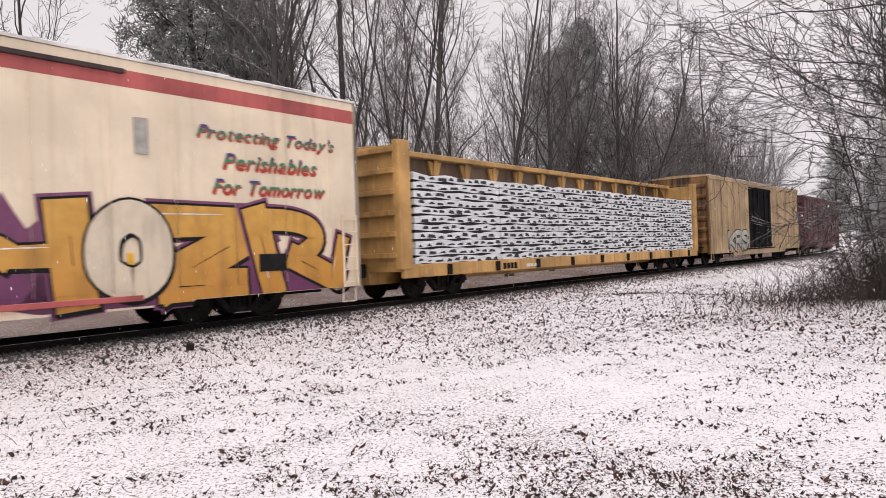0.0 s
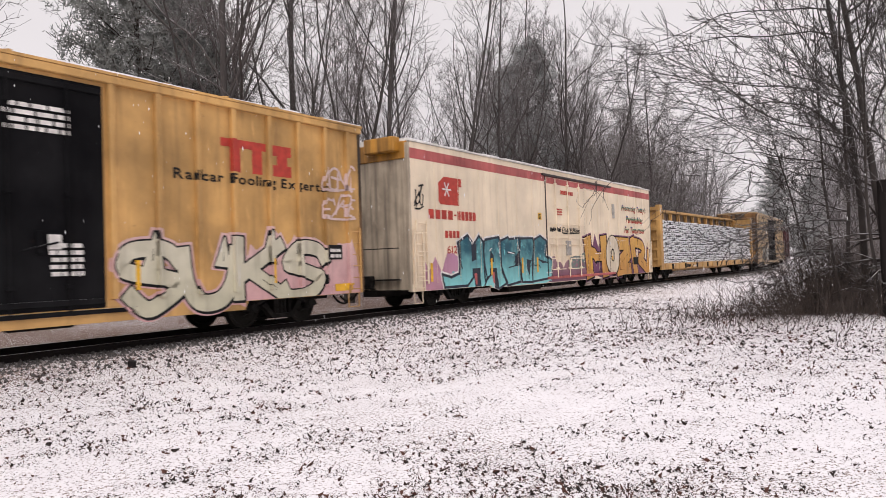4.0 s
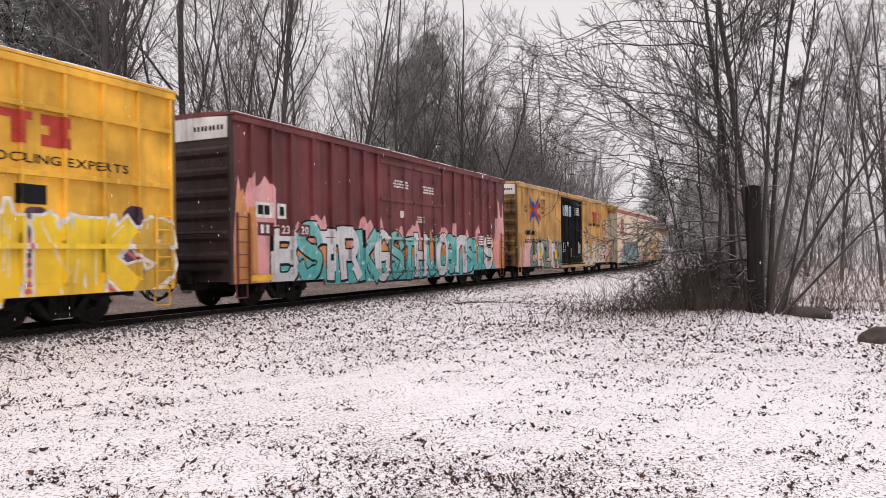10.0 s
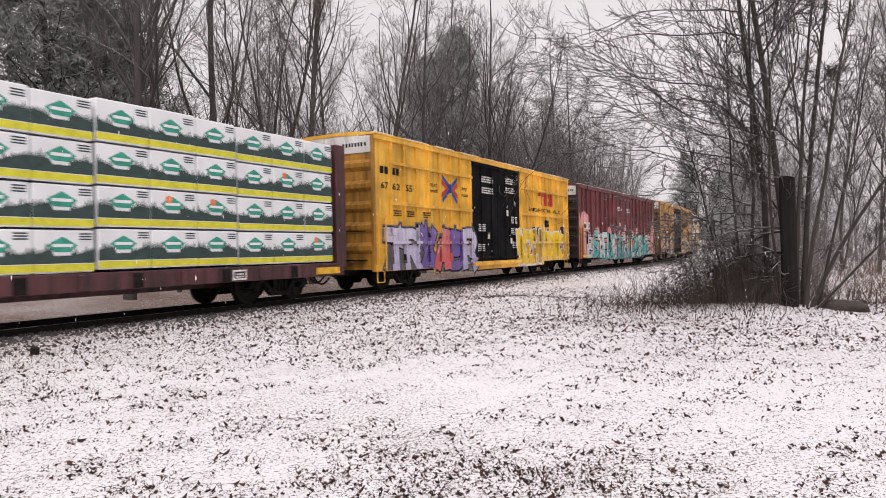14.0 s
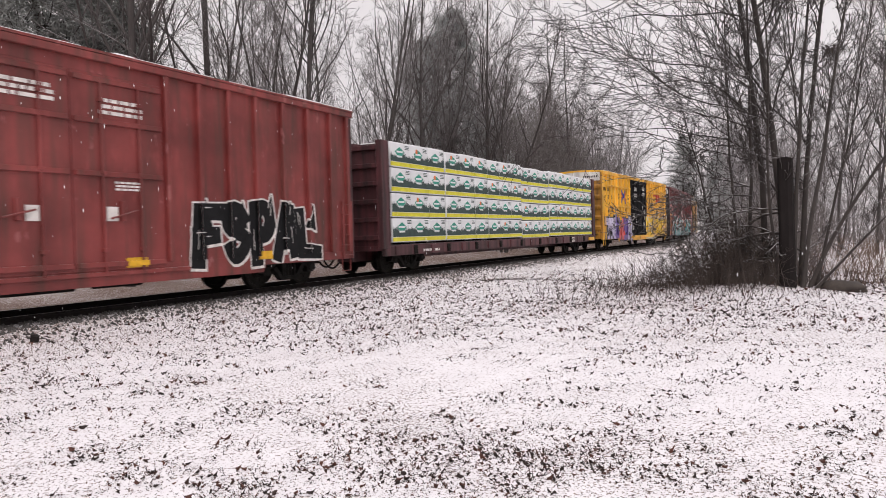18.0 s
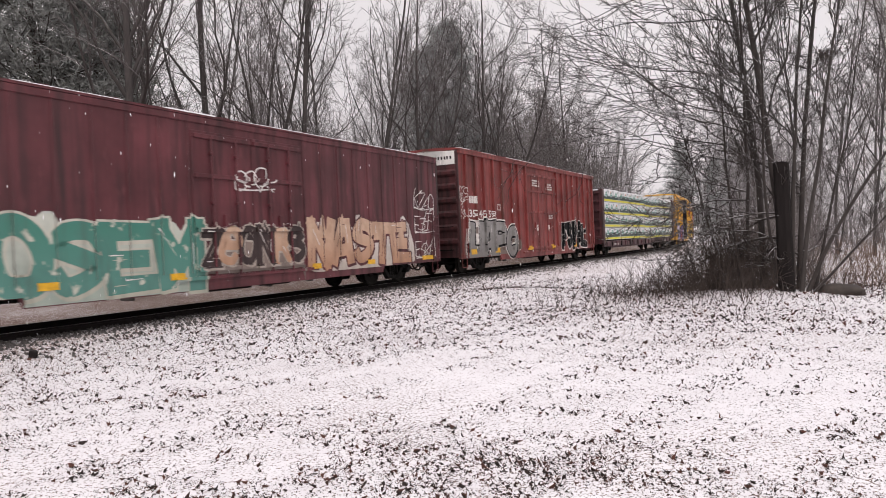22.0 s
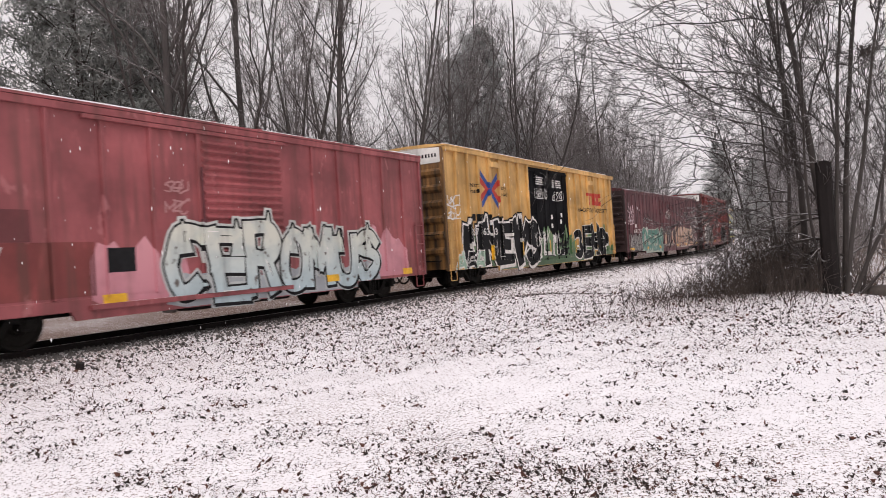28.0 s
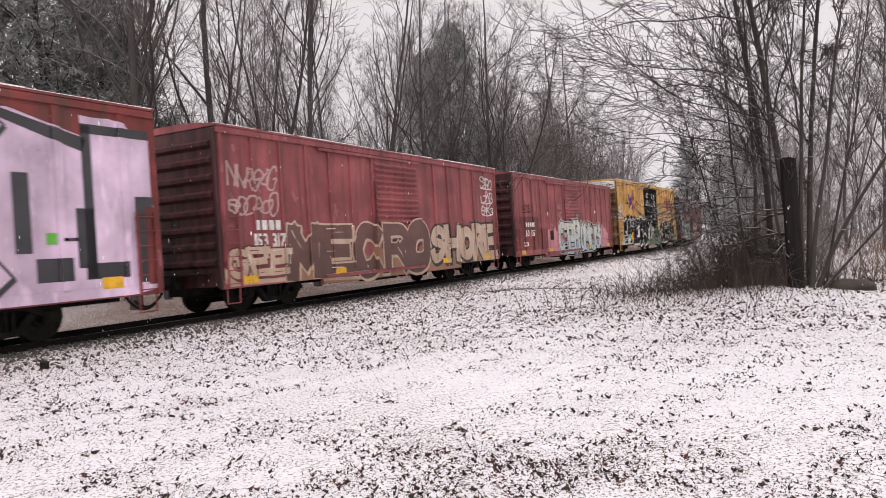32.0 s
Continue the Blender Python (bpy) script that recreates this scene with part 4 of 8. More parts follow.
# strokes of sprayed letters on a grid of eighths; ~ marks a rounded stroke
GLYPHS = dict(A="00 38|38 58|58 80|22 62", B="00 08|~08 58 77 54 04|~04 64 82 60 00", C="~77 58 28 05 03 20 50 71", D="00 08|~08 48 85 83 40 00", E="00 08|08 78|04 64|00 80", F="00 08|08 88|04 64",
              G="~77 58 28 05 03 20 60 72 74|74 44", H="00 08|80 88|04 84", I="40 48", K="00 08|88 03|24 80", L="08 00|00 80", M="00 08|08 43|43 88|88 80", N="00 08|08 80|80 88",
              O="~40 11 04 17 48 77 84 71 40", P="00 08|~08 58 76 54 04", R="00 08|~08 58 76 54 04|44 80", S="~86 68 28 06 25 64 83 61 20 02", T="40 48|08 88", U="~08 03 20 60 83 88",
              V="08 40*1.2|88 40", W="08 20|20 45|45 60|60 88", X="00 88|08 80", Y="08 44|88 40", Z="08 88|88 00|00 80", e="~14 84 77 38 05 02 30 60 72",
              h="10 17*1.4|~05 35 44*0.8|44 84*0.7|80 78*1.25", o="~40 12 16 48 76 72 40*0.9", z="08 88*1.0|87 11*1.35|10 70*1.05", r="10 18*1.35|~18 48 67 65 43*1.05|43 80*1.3|80 95*0.8",
              a="00 28*1.35|28 68*1.1|68 80*1.35|23 63*0.7", t="40 48*1.45|08 88*1.2", u="08 00*1.3|88 80*1.3|~01 30 60 81*1.1", k="00 08*1.4|88 04*1.2|34 80*1.3")
GLYPHS["n"], GLYPHS["s"] = "00 08|~06 38 78 85|85 80", GLYPHS["S"]
GLYPHS["3"] = "~07 48 77 54 34|~54 82 50 01"


def rounded(pts, fine=5):
    """A smooth line through the given points."""
    if len(pts) < 3:
        return list(pts)
    q = [pts[-2], *pts, pts[1]] if pts[0] == pts[-1] else [pts[0], *pts, pts[-1]]
    out = []
    for a, b, c, d in zip(q, q[1:], q[2:], q[3:]):
        for k in range(fine):
            t = k / fine
            out.append(tuple(0.5 * (2 * b[i] + (c[i] - a[i]) * t + (2 * a[i] - 5 * b[i] + 4 * c[i] - d[i]) * t * t + (3 * b[i] - a[i] - 3 * c[i] + d[i]) * t ** 3) for i in (0, 1)))
    return out + [tuple(pts[-1])]


def ribbon(pts, wide, grown, lift=0.0, cap=0.42, shift=0.0):
    """A flat band along a line: wide at each end, grown all round, moved sideways by shift."""
    p = np.array(pts, float)
    d = np.gradient(p, axis=0) if len(p) > 2 else np.repeat([p[1] - p[0]], 2, 0)
    d = d / np.maximum(np.linalg.norm(d, axis=1, keepdims=True), 1e-6)
    t = np.linspace(0, 1, len(p))
    h = wide[0] * (1 - t) + wide[1] * t
    p[0] -= d[0] * (h[0] * cap + grown)
    p[-1] += d[-1] * (h[-1] * cap + grown)
    n = np.column_stack([-d[:, 1], d[:, 0]])
    a, b = p + n * (shift * h + h / 2 + grown)[:, None], p + n * (shift * h - h / 2 - grown)[:, None]
    v = [(*q, lift) for pair in zip(a.tolist(), b.tolist()) for q in pair]
    return v, [(2 * k, 2 * k + 1, 2 * k + 3, 2 * k + 2) for k in range(len(p) - 1)]


class Wall:
    """The outer face of a car's side towards the clearing, with its raised ribs, on which paint lies."""

    def __init__(self, car, half, y, ribs=(), skirt=None):
        self.skirt = skirt          # where the sheet hangs lower between the trucks: x0, x1, and the sill's lower edge
        self.car, self.half, self.y, self.ribs = car, half, y, list(ribs)      # ribs: x0, x1, z0, z1, depth (x from the rear end)

    def paint(self, pts, faces, mat, layer=1, name="graffiti", label=""):
        """Lays flat paint (x from the rear end, z) on sheet and ribs."""
        if not len(pts):
            return None
        b = bmesh.new()
        vs = [b.verts.new((p[0], p[2] if len(p) > 2 else 0, p[1])) for p in pts]
        for f in faces:
            try:
                b.faces.new([vs[i] for i in f])
            except ValueError:
                pass
        xs, zs = [p[0] for p in pts], [p[1] for p in pts]
        near = [r for r in self.ribs if r[0] < max(xs) and r[1] > min(xs) and r[2] < max(zs) and r[3] > min(zs)]
        for r in near:
            for co, no in (((r[0], 0, 0), (1, 0, 0)), ((r[1], 0, 0), (1, 0, 0)), ((0, 0, r[2]), (0, 0, 1)), ((0, 0, r[3]), (0, 0, 1))):
                bmesh.ops.bisect_plane(b, geom=b.verts[:] + b.edges[:] + b.faces[:], plane_co=co, plane_no=no)
        sk = self.skirt
        if sk and min(zs) < sk[2]:
            for co, no in (((sk[0], 0, 0), (1, 0, 0)), ((sk[1], 0, 0), (1, 0, 0)), ((0, 0, sk[2]), (0, 0, 1))):
                bmesh.ops.bisect_plane(b, geom=b.verts[:] + b.edges[:] + b.faces[:], plane_co=co, plane_no=no)
        v, f = [], []
        for q in b.faces:
            c = q.calc_center_median()
            d = 0.0
            if sk and c.z < sk[2] and not sk[0] < c.x < sk[1]:
                continue
            for r in near:
                if r[0] < c.x < r[1] and r[2] < c.z < r[3]:
                    d = max(d, r[4])
            n = len(v)
            ring = [(p.co.x - self.half, -(self.y + d + 0.003 + 0.0025 * layer + p.co.y), p.co.z) for p in q.verts]
            (ax, _, az), (bx, _, bz), (cx, _, cz) = ring[0], ring[1], ring[2]
            if (bx - ax) * (cz - az) - (bz - az) * (cx - ax) < 0:
                ring = ring[::-1]
            v += ring
            f.append(tuple(range(n, n + len(ring))))
            if d < 0.025:
                continue
            # paint also runs round the flanks of a post
            for e in q.edges:
                p0, p1 = e.verts[0].co, e.verts[1].co
                for r in near:
                    for x, out in ((r[0], -0.002), (r[1], 0.002)):
                        if r[4] == d and abs(p0.x - x) < 1e-4 and abs(p1.x - x) < 1e-4 and abs(p0.z - p1.z) > 0.01:
                            n = len(v)
                            o, ya, yb = out * (1 + 0.25 * layer), -(self.y + 0.002 * layer), -(self.y + d + 0.002 * layer)
                            v += [(x + o - self.half, ya, p0.z), (x + o - self.half, yb, p0.z), (x + o - self.half, yb, p1.z), (x + o - self.half, ya, p1.z)]
                            f.append((n, n + 1, n + 2, n + 3))
        b.free()
        if not f:
            return None
        me = bpy.data.meshes.new(name)
        me.from_pydata(v, [], f)
        return part(name, me, mat, self.car, label)

    def rect(self, x0, x1, z0, z1, mat, layer=1, name="marking", label=""):
        return self.paint([(x0, z0), (x1, z0), (x1, z1), (x0, z1)], [(0, 1, 2, 3)], mat, layer, name, label)

    def panels(self, x0, x1, z0, z1, mat, layer, name, label):
        """A painted field, one piece for each sheet and post that it crosses."""
        cuts = sorted({x0, x1, *[x for r in self.ribs if r[2] < z0 < r[3] for x in r[:2] if x0 < x < x1]})
        for a, b in zip(cuts, cuts[1:]):
            self.rect(a, b, z0, z1, mat, layer, name, label)

    def text(self, s, x0, x1, z0, z1, mat, layer=2, name="letter", fat=0.0, slant=0.0, label=""):
        """Words set to fill a field."""
        pts, faces, spans = [], [], []
        pen = 0.0
        for ch in s:
            if ch == " ":
                pen += 0.45
                continue
            v, f = letter_mesh(ch, fat)
            if not len(v):
                continue
            n = len(pts)
            lo = v[:, 0].min()
            pts += [(p[0] - lo + pen, p[1]) for p in v]
            spans.append((n, n + len(v), len(faces), len(faces) + len(f)))
            faces += [tuple(i + n for i in q) for q in f]
            pen += v[:, 0].max() - lo + 0.13
        if not pts:
            return None
        p = np.array(pts)
        zb, zt = min(0, p[:, 1].min()), p[:, 1].max()
        w = max(pen - 0.13, 0.01)
        out = [(x0 + a / w * (x1 - x0) + slant * (c - zb), z0 + (c - zb) / (zt - zb) * (z1 - z0)) for a, c in pts]
        for n0, n1, f0, f1 in spans:
            self.paint(out[n0:n1], [tuple(i - n0 for i in q) for q in faces[f0:f1]], mat, layer, name, label)

    def bars(self, x0, x1, z0, z1, mat, rows=3, seed=1, layer=2, name="small_print"):
        """Lines of writing too small to read."""
        rnd = random.Random(seed)
        pts, faces = [], []
        h = (z1 - z0) / rows
        for r in range(rows):
            x = x0 + rnd.uniform(0, 0.1) * (x1 - x0)
            while x < x1 - 0.03:
                w = rnd.uniform(0.08, 0.3) * (x1 - x0)
                e = min(x + w, x1)
                n = len(pts)
                za = z0 + r * h
                pts += [(x, za), (e, za), (e, za + h * 0.6), (x, za + h * 0.6)]
                faces.append((n, n + 1, n + 2, n + 3))
                x = e + 0.04 * (x1 - x0)
        made = self.paint(pts, faces, mat, layer, name)
        return tagged(made, "lines of small stencilled print", kind="stuff") if made else None

    def cloud(self, x0, x1, z0, z1, mat, seed=1, rough=0.25, layer=1, name="graffiti_ground", label=""):
        """A sprayed patch with a ragged, dripping upper edge."""
        rnd = random.Random(seed)
        n = max(10, int((x1 - x0) / 0.16))
        pts, faces = [], []
        ph = [rnd.uniform(0, 6.28) for _ in range(4)]
        for i in range(n + 1):
            t = i / n
            x = x0 + t * (x1 - x0)
            e = 0.5 + 0.25 * math.sin(x * 2.1 + ph[0]) + 0.2 * math.sin(x * 5.3 + ph[1]) + 0.22 * math.sin(x * 9.7 + ph[2]) + rnd.uniform(-0.15, 0.15)
            fall = min(1.0, t / 0.06, (1 - t) / 0.06)
            top = z1 - rough * (z1 - z0) * max(0, min(1.3, e)) - (1 - fall) * 0.5 * (z1 - z0)
            pts += [(x, z0 + (1 - fall) * 0.1), (x, top)]
        for i in range(n):
            faces.append((2 * i, 2 * i + 2, 2 * i + 3, 2 * i + 1))
        made = self.paint(pts, faces, mat, layer, name, label)
        return tagged(made, kind="stuff") if made else None

    def piece(self, s, x0, x1, z0, z1, fill, edge, seed=1, layer=2, fat=0.05, rim=0.07, shine=M_PALE, wild=1.0, label="", halo=None):
        """A graffiti word: fat overlapping strokes with a dark rim, a cast edge behind them and thin highlights."""
        rnd = random.Random(seed)
        n = len(s)
        w = (x1 - x0) / n
        for i, ch in enumerate(s):
            cx = x0 + (i + 0.5) * w + rnd.uniform(-0.03, 0.03) * w
            top = z1 - rnd.uniform(0, 0.13) * (z1 - z0)
            bot = z0 + rnd.uniform(0.0, 0.08) * (z1 - z0)
            hgt = top - bot
            sx = w * rnd.uniform(0.98, 1.14)
            thick = (0.25 + 0.72 * fat) * min(w, hgt * 0.85) * rnd.uniform(0.92, 1.1)
            turn, taper = rnd.uniform(-0.16, 0.2) * wild, rnd.uniform(-0.2, 0.3) * wild
            if ch in "SsEeB3GaRrP":
                thick = min(thick, 0.25 * hgt)
            strokes, nudge = [], {}
            for line in GLYPHS.get(ch, GLYPHS["O"]).split("|"):
                pts = []
                path, _, heavy = line.partition("*")
                heavy = float(heavy or 1)
                for k in path.strip("~").split():
                    dp, dq = nudge.setdefault(k, (rnd.uniform(-0.035, 0.035) * wild, rnd.uniform(-0.03, 0.03) * wild))
                    p, q = int(k[0]) / 8 - 0.5 + dp, int(k[1]) / 8 + dq
                    p = p * (1 + taper * (q - 0.5)) + turn * (q - 0.5)
                    pts.append((cx + p * (sx - thick * 0.8), bot + thick * 0.5 + q * (hgt - thick)))
                soft = line[0] == "~"
                wide = thick * heavy * rnd.uniform(0.9, 1.05), thick * heavy * rnd.uniform(0.95, 1.2)
                if rnd.random() < 0.4:
                    wide = wide[::-1]
                if pts[0] == pts[-1]:
                    wide = wide[0], wide[0]
                strokes.append((rounded(pts) if soft else pts, wide, 0.02 if pts[0] == pts[-1] else 0.2 if soft else 0.46))
            if wild > 1.1:          # a spike on top of the letter
                p = cx + rnd.uniform(-0.3, 0.3) * w
                strokes.append(([(p, top - 0.3 * hgt), (p + rnd.uniform(-0.05, 0.12) * w, top + rnd.uniform(0.02, 0.14) * hgt)], (thick * 1.3, 0.02), 0.3))
            inner = fill if not isinstance(fill, (list, tuple)) else fill[i % len(fill)]
            for j, (grown, mat, ox, oz) in enumerate(((rim + 0.04, halo, 0, 0), (rim * 0.6, edge, 0.5 * rim, -0.7 * rim), (rim * 0.75, edge, 0, 0), (0.0, inner, 0, 0))):
                if mat is None:
                    continue
                v, f = [], []
                for k, (pts, wide, cap) in enumerate(strokes):
                    a, b = ribbon([(p[0] + ox, p[1] + oz) for p in pts], wide, grown, 0.0003 * k, cap)
                    f += [tuple(q + len(v) for q in r) for r in b]
                    v += a
                self.paint(v, f, mat, layer + j * 0.8 + 0.4 * (i % 2), "graffiti_letter" if j == 3 else "graffiti_rim", label if j == 3 else "")
            # highlights along the upper edges, and seams where strokes cross
            for mat, m, side, tk in ((shine, 2, 0.33, 0.028), (edge, 2, -0.02, 0.022)):
                v, f = [], []
                for k in range(m if mat is not None else 0):
                    pts, wide, cap = strokes[rnd.randrange(len(strokes))]
                    if len(pts) > 2:
                        continue
                    fine = rounded([pts[0], tuple((u + q) / 2 for u, q in zip(pts[0], pts[-1])), pts[-1]], 4)
                    lo = rnd.randrange(0, max(1, len(fine) // 2))
                    hi = min(len(fine), lo + max(3, len(fine) // 2))
                    if hi - lo < 3:
                        continue
                    sub_line = np.array(fine[lo:hi]) + np.array([-0.6, 0.75]) * side * thick
                    a, b = ribbon(sub_line, (tk, tk * 0.5), 0, 0.0002 * k, 0.1)
                    f += [tuple(q + len(v) for q in r) for r in b]
                    v += a
                made = self.paint(v, f, mat, layer + 3.6, "graffiti_line")
                if made:
                    tagged(made, kind="stuff")

    def shape(self, pts, mat, layer=2, name="graffiti_letter", label=""):
        """A flat painted shape with the given outline."""
        f = geometry.tessellate_polygon([[Vector((p[0], p[1], 0)) for p in pts]])
        return self.paint(pts, [tuple(q) for q in f], mat, layer, name, label)

    def stroke(self, pts, wide, mat, layer=3):
        """A sprayed line through the given points."""
        v, f = [], []
        for k, (p, q) in enumerate(zip(pts, pts[1:])):
            a, b = ribbon([p, q], (wide, wide * 0.9), 0, 0.0001 * k, 0.4)
            f += [tuple(i + len(v) for i in r) for r in b]
            v += a
        made = self.paint(v, f, mat, layer, "graffiti_line")
        return tagged(made, kind="stuff") if made else None

    def scrawl(self, x0, x1, z0, z1, mat, seed=1, strokes=7, thick=0.03, layer=5):
        """A thin hand-sprayed tag: slanted running letters and a swash."""
        rnd = random.Random(seed)
        h, wide = z1 - z0, x1 - x0
        rows = max(1, min(3, math.ceil(h / 0.75)))
        v, f = [], []
        for r in range(rows):
            za, hh = z0 + h * (rows - 1 - r) / rows, 0.92 * h / rows
            n = max(3, min(11, round(wide / (0.5 * hh))))
            w = wide / n
            lines = []
            for i in range(n):
                tall, low, lean = rnd.uniform(0.5, 0.95), rnd.uniform(-0.02, 0.22), rnd.uniform(0.0, 0.45)
                for line in GLYPHS[rnd.choice("ACEGKMNORSUYZe3X")].split("|"):
                    pts = [(x0 + (i + 0.5) * w + (int(k[0]) / 8 - 0.5) * w * 1.3 + lean * hh * (int(k[1]) / 8 - 0.5) + rnd.uniform(-0.09, 0.09) * w,
                            za + hh * (low + tall * int(k[1]) / 8 + rnd.uniform(-0.07, 0.07))) for k in line.partition("*")[0].strip("~").split()]
                    mid = [((a[0] + b[0]) / 2 + rnd.uniform(-0.06, 0.06) * w, (a[1] + b[1]) / 2) for a, b in zip(pts, pts[1:])]
                    lines.append(rounded([pts[0], *mid, pts[-1]] if len(pts) < 4 else pts, 4))
            if strokes > 7:
                lines.append(rounded([(x0, za + rnd.uniform(0, 0.2) * hh), (x0 + 0.4 * wide, za + rnd.uniform(-0.04, 0.1) * hh), (x1, za + rnd.uniform(0.05, 0.25) * hh)], 6))
            for k, line in enumerate(lines):
                line = [(min(max(p[0], x0), x1), min(max(p[1], z0), z1)) for p in line]
                a, b = ribbon(line, (thick * 1.1, thick * 0.75), 0, 0.0002 * (k % 8), 0.1)
                f += [tuple(q + len(v) for q in c) for c in b]
                v += a
        made = self.paint(v, f, mat, layer, "graffiti_tag")
        if made:
            tagged(made, kind="stuff")


def ladder(car, x, z0, z1, y, mat, w=0.42, n=6, side=-1):
    """Grab irons and stiles standing off the side."""
    sh = Shape()
    a = side * (y + 0.07)
    for i in range(n):
        z = z0 + (z1 - z0) * i / (n - 1)
        sh.rod((x - w / 2, a, z), (x + w / 2, a, z), 0.014)
        for e in (-1, 1):
            sh.rod((x + e * w / 2, a, z), (x + e * w / 2, side * y, z), 0.014)
    for e in (-1, 1):
        sh.box(x + e * w / 2 - 0.025, x + e * w / 2 + 0.025, min(a, a - side * 0.03), max(a, a - side * 0.03), z0 - 0.1, z1 + 0.1)
    return part("ladder", sh, mat, car)


def box_car(label, u0, u1, eave, mat, ribs=(), rib_mat=None, sill=0.8, doors=(), end_top=None, roof_mat=None, end_ribs=6, rib_w=0.11, rib_d=0.05, chord=True, cross=(), name="boxcar", category="boxcar", peak=0.09, end_mat=None, pin=2.4):
    """A boxcar: two sides, corrugated ends, peaked roof, posts, sill, doors, ladders. Returns the car and its Wall."""
    car, half = car_base(name, label, category, u0, u1, pin)
    y = HW - rib_d
    L = 2 * half
    body = Shape()
    for s in (-1, 1):
        a, b = sorted((s * y, s * (y - 0.05)))
        part("side_wall", Shape().box(-half, half, a, b, sill, eave - 0.06), mat, car)
    # roof with slightly raised panels, snow on it
    roof = Shape().prism([(-HW - 0.02, eave - 0.05), (-HW - 0.02, eave), (-0.9, eave + peak * 0.75), (0, eave + peak), (0.9, eave + peak * 0.75), (HW + 0.02, eave), (HW + 0.02, eave - 0.05)], "x", -half - 0.03, half + 0.03)
    r = part("roof", roof, roof_mat or mat, car)
    k = max(6, int(L / 1.4))
    for i in range(1, k):
        x = -half + L * i / k
        sh = Shape()
        for s in (-1, 1):
            ya, yb = s * (HW + 0.015), 0.0
            za, zb = eave, eave + peak
            ring = [(ya, za), (s * 0.9, eave + peak * 0.75), (0, zb), (0, zb + 0.035), (s * 0.9, eave + peak * 0.75 + 0.035), (ya, za + 0.03)]
            sh.prism(ring, "x", x - 0.035, x + 0.035)
        part("roof_seam", sh, roof_mat or mat, r)
    part("side_sill", Shape().box(-half, half, -y - 0.012, -y + 0.1, sill - 0.16, sill + 0.06, 0.012).box(-half, half, y - 0.1, y + 0.012, sill - 0.16, sill + 0.06, 0.012), mat, car)
    part("underframe", Shape().box(-half + 0.1, half - 0.1, -1.45, 1.45, sill - 0.05, sill + 0.04).box(-half, half, -0.25, 0.25, sill - 0.3, sill - 0.04).box(-1.2, 0.4, -1.1, -0.6, sill - 0.42, sill - 0.06, 0.03).rod((0.9, -0.9, sill - 0.25), (2.0, -0.9, sill - 0.25), 0.17, 12), M_UNDER, car)
    if chord:
        part("top_chord", Shape().box(-half, half, -HW - 0.015, -y + 0.01, eave - 0.2, eave - 0.055, 0.012), mat, car)
    rects = []
    zt = eave - 0.2 if chord else eave - 0.06
    for x in ribs:
        part("side_post", Shape().box(x - rib_w / 2 - half, x + rib_w / 2 - half, -HW, -y + 0.01, sill + 0.06, zt, 0.008), rib_mat or mat, car)
        rects.append((x - rib_w / 2, x + rib_w / 2, sill + 0.06, zt, rib_d))
    for xa, xb, z in cross:
        part("side_belt", Shape().box(xa - half, xb - half, -HW - 0.004, -y + 0.01, z - 0.05, z + 0.05, 0.008), rib_mat or mat, car)
        rects.append((xa, xb, z - 0.05, z + 0.05, rib_d + 0.004))
    rd = random.Random(int(abs(u0) * 10))
    x = -half
    while x < half - 0.3:
        e = min(half, x + rd.uniform(0.4, 2.2))
        h = rd.uniform(0.008, 0.03)
        part("eaves_snow", Shape().prism([(-HW - 0.018, eave - 0.004), (-HW - 0.016, eave + h), (-HW + 0.1, eave + h + 0.02), (-HW + 0.2, eave + 0.01)], "x", x, e), M_SNOW, r)
        x = e + (rd.uniform(0.1, 1.2) if rd.random() < 0.5 else 0.02)
    # ends: end_mat holds both soot and the painted shade of the averted side
    for s in (-1, 1):
        x0, x1 = sorted((s * half, s * (half - 0.05)))
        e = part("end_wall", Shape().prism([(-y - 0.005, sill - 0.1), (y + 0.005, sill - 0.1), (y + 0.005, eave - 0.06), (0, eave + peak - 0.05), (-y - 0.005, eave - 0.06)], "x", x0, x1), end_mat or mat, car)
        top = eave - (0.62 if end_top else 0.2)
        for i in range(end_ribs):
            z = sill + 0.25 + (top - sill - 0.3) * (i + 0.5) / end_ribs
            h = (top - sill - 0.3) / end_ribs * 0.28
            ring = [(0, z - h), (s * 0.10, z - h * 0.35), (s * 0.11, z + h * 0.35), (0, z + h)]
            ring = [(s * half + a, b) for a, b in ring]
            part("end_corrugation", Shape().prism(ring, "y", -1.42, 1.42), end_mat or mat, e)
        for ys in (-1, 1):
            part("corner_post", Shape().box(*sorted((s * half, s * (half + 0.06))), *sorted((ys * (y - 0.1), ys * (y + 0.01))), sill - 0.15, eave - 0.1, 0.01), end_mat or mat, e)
        if end_top:
            part("end_panel", Shape().prism([(-1.5, top + 0.02), (1.5, top + 0.02), (1.5, eave - 0.1), (0, eave + peak - 0.09), (-1.5, eave - 0.1)], "x", *sorted((s * half, s * (half + 0.03)))), end_top, e, "pale upper end panel")
            pr = Shape()
            rp = random.Random(int(u1 * 7) + s)
            for a, b in ((-1.25, -0.35), (0.5, 1.2)):
                q = a
                while q < b:
                    pr.box(*sorted((s * (half + 0.03), s * (half + 0.034))), q, q + 0.07, top + 0.22, top + 0.34)
                    q += 0.07 + rp.uniform(0.03, 0.08)
            tagged(part("end_print", pr, M_INK, e), "small dark stencilled print", kind="stuff")
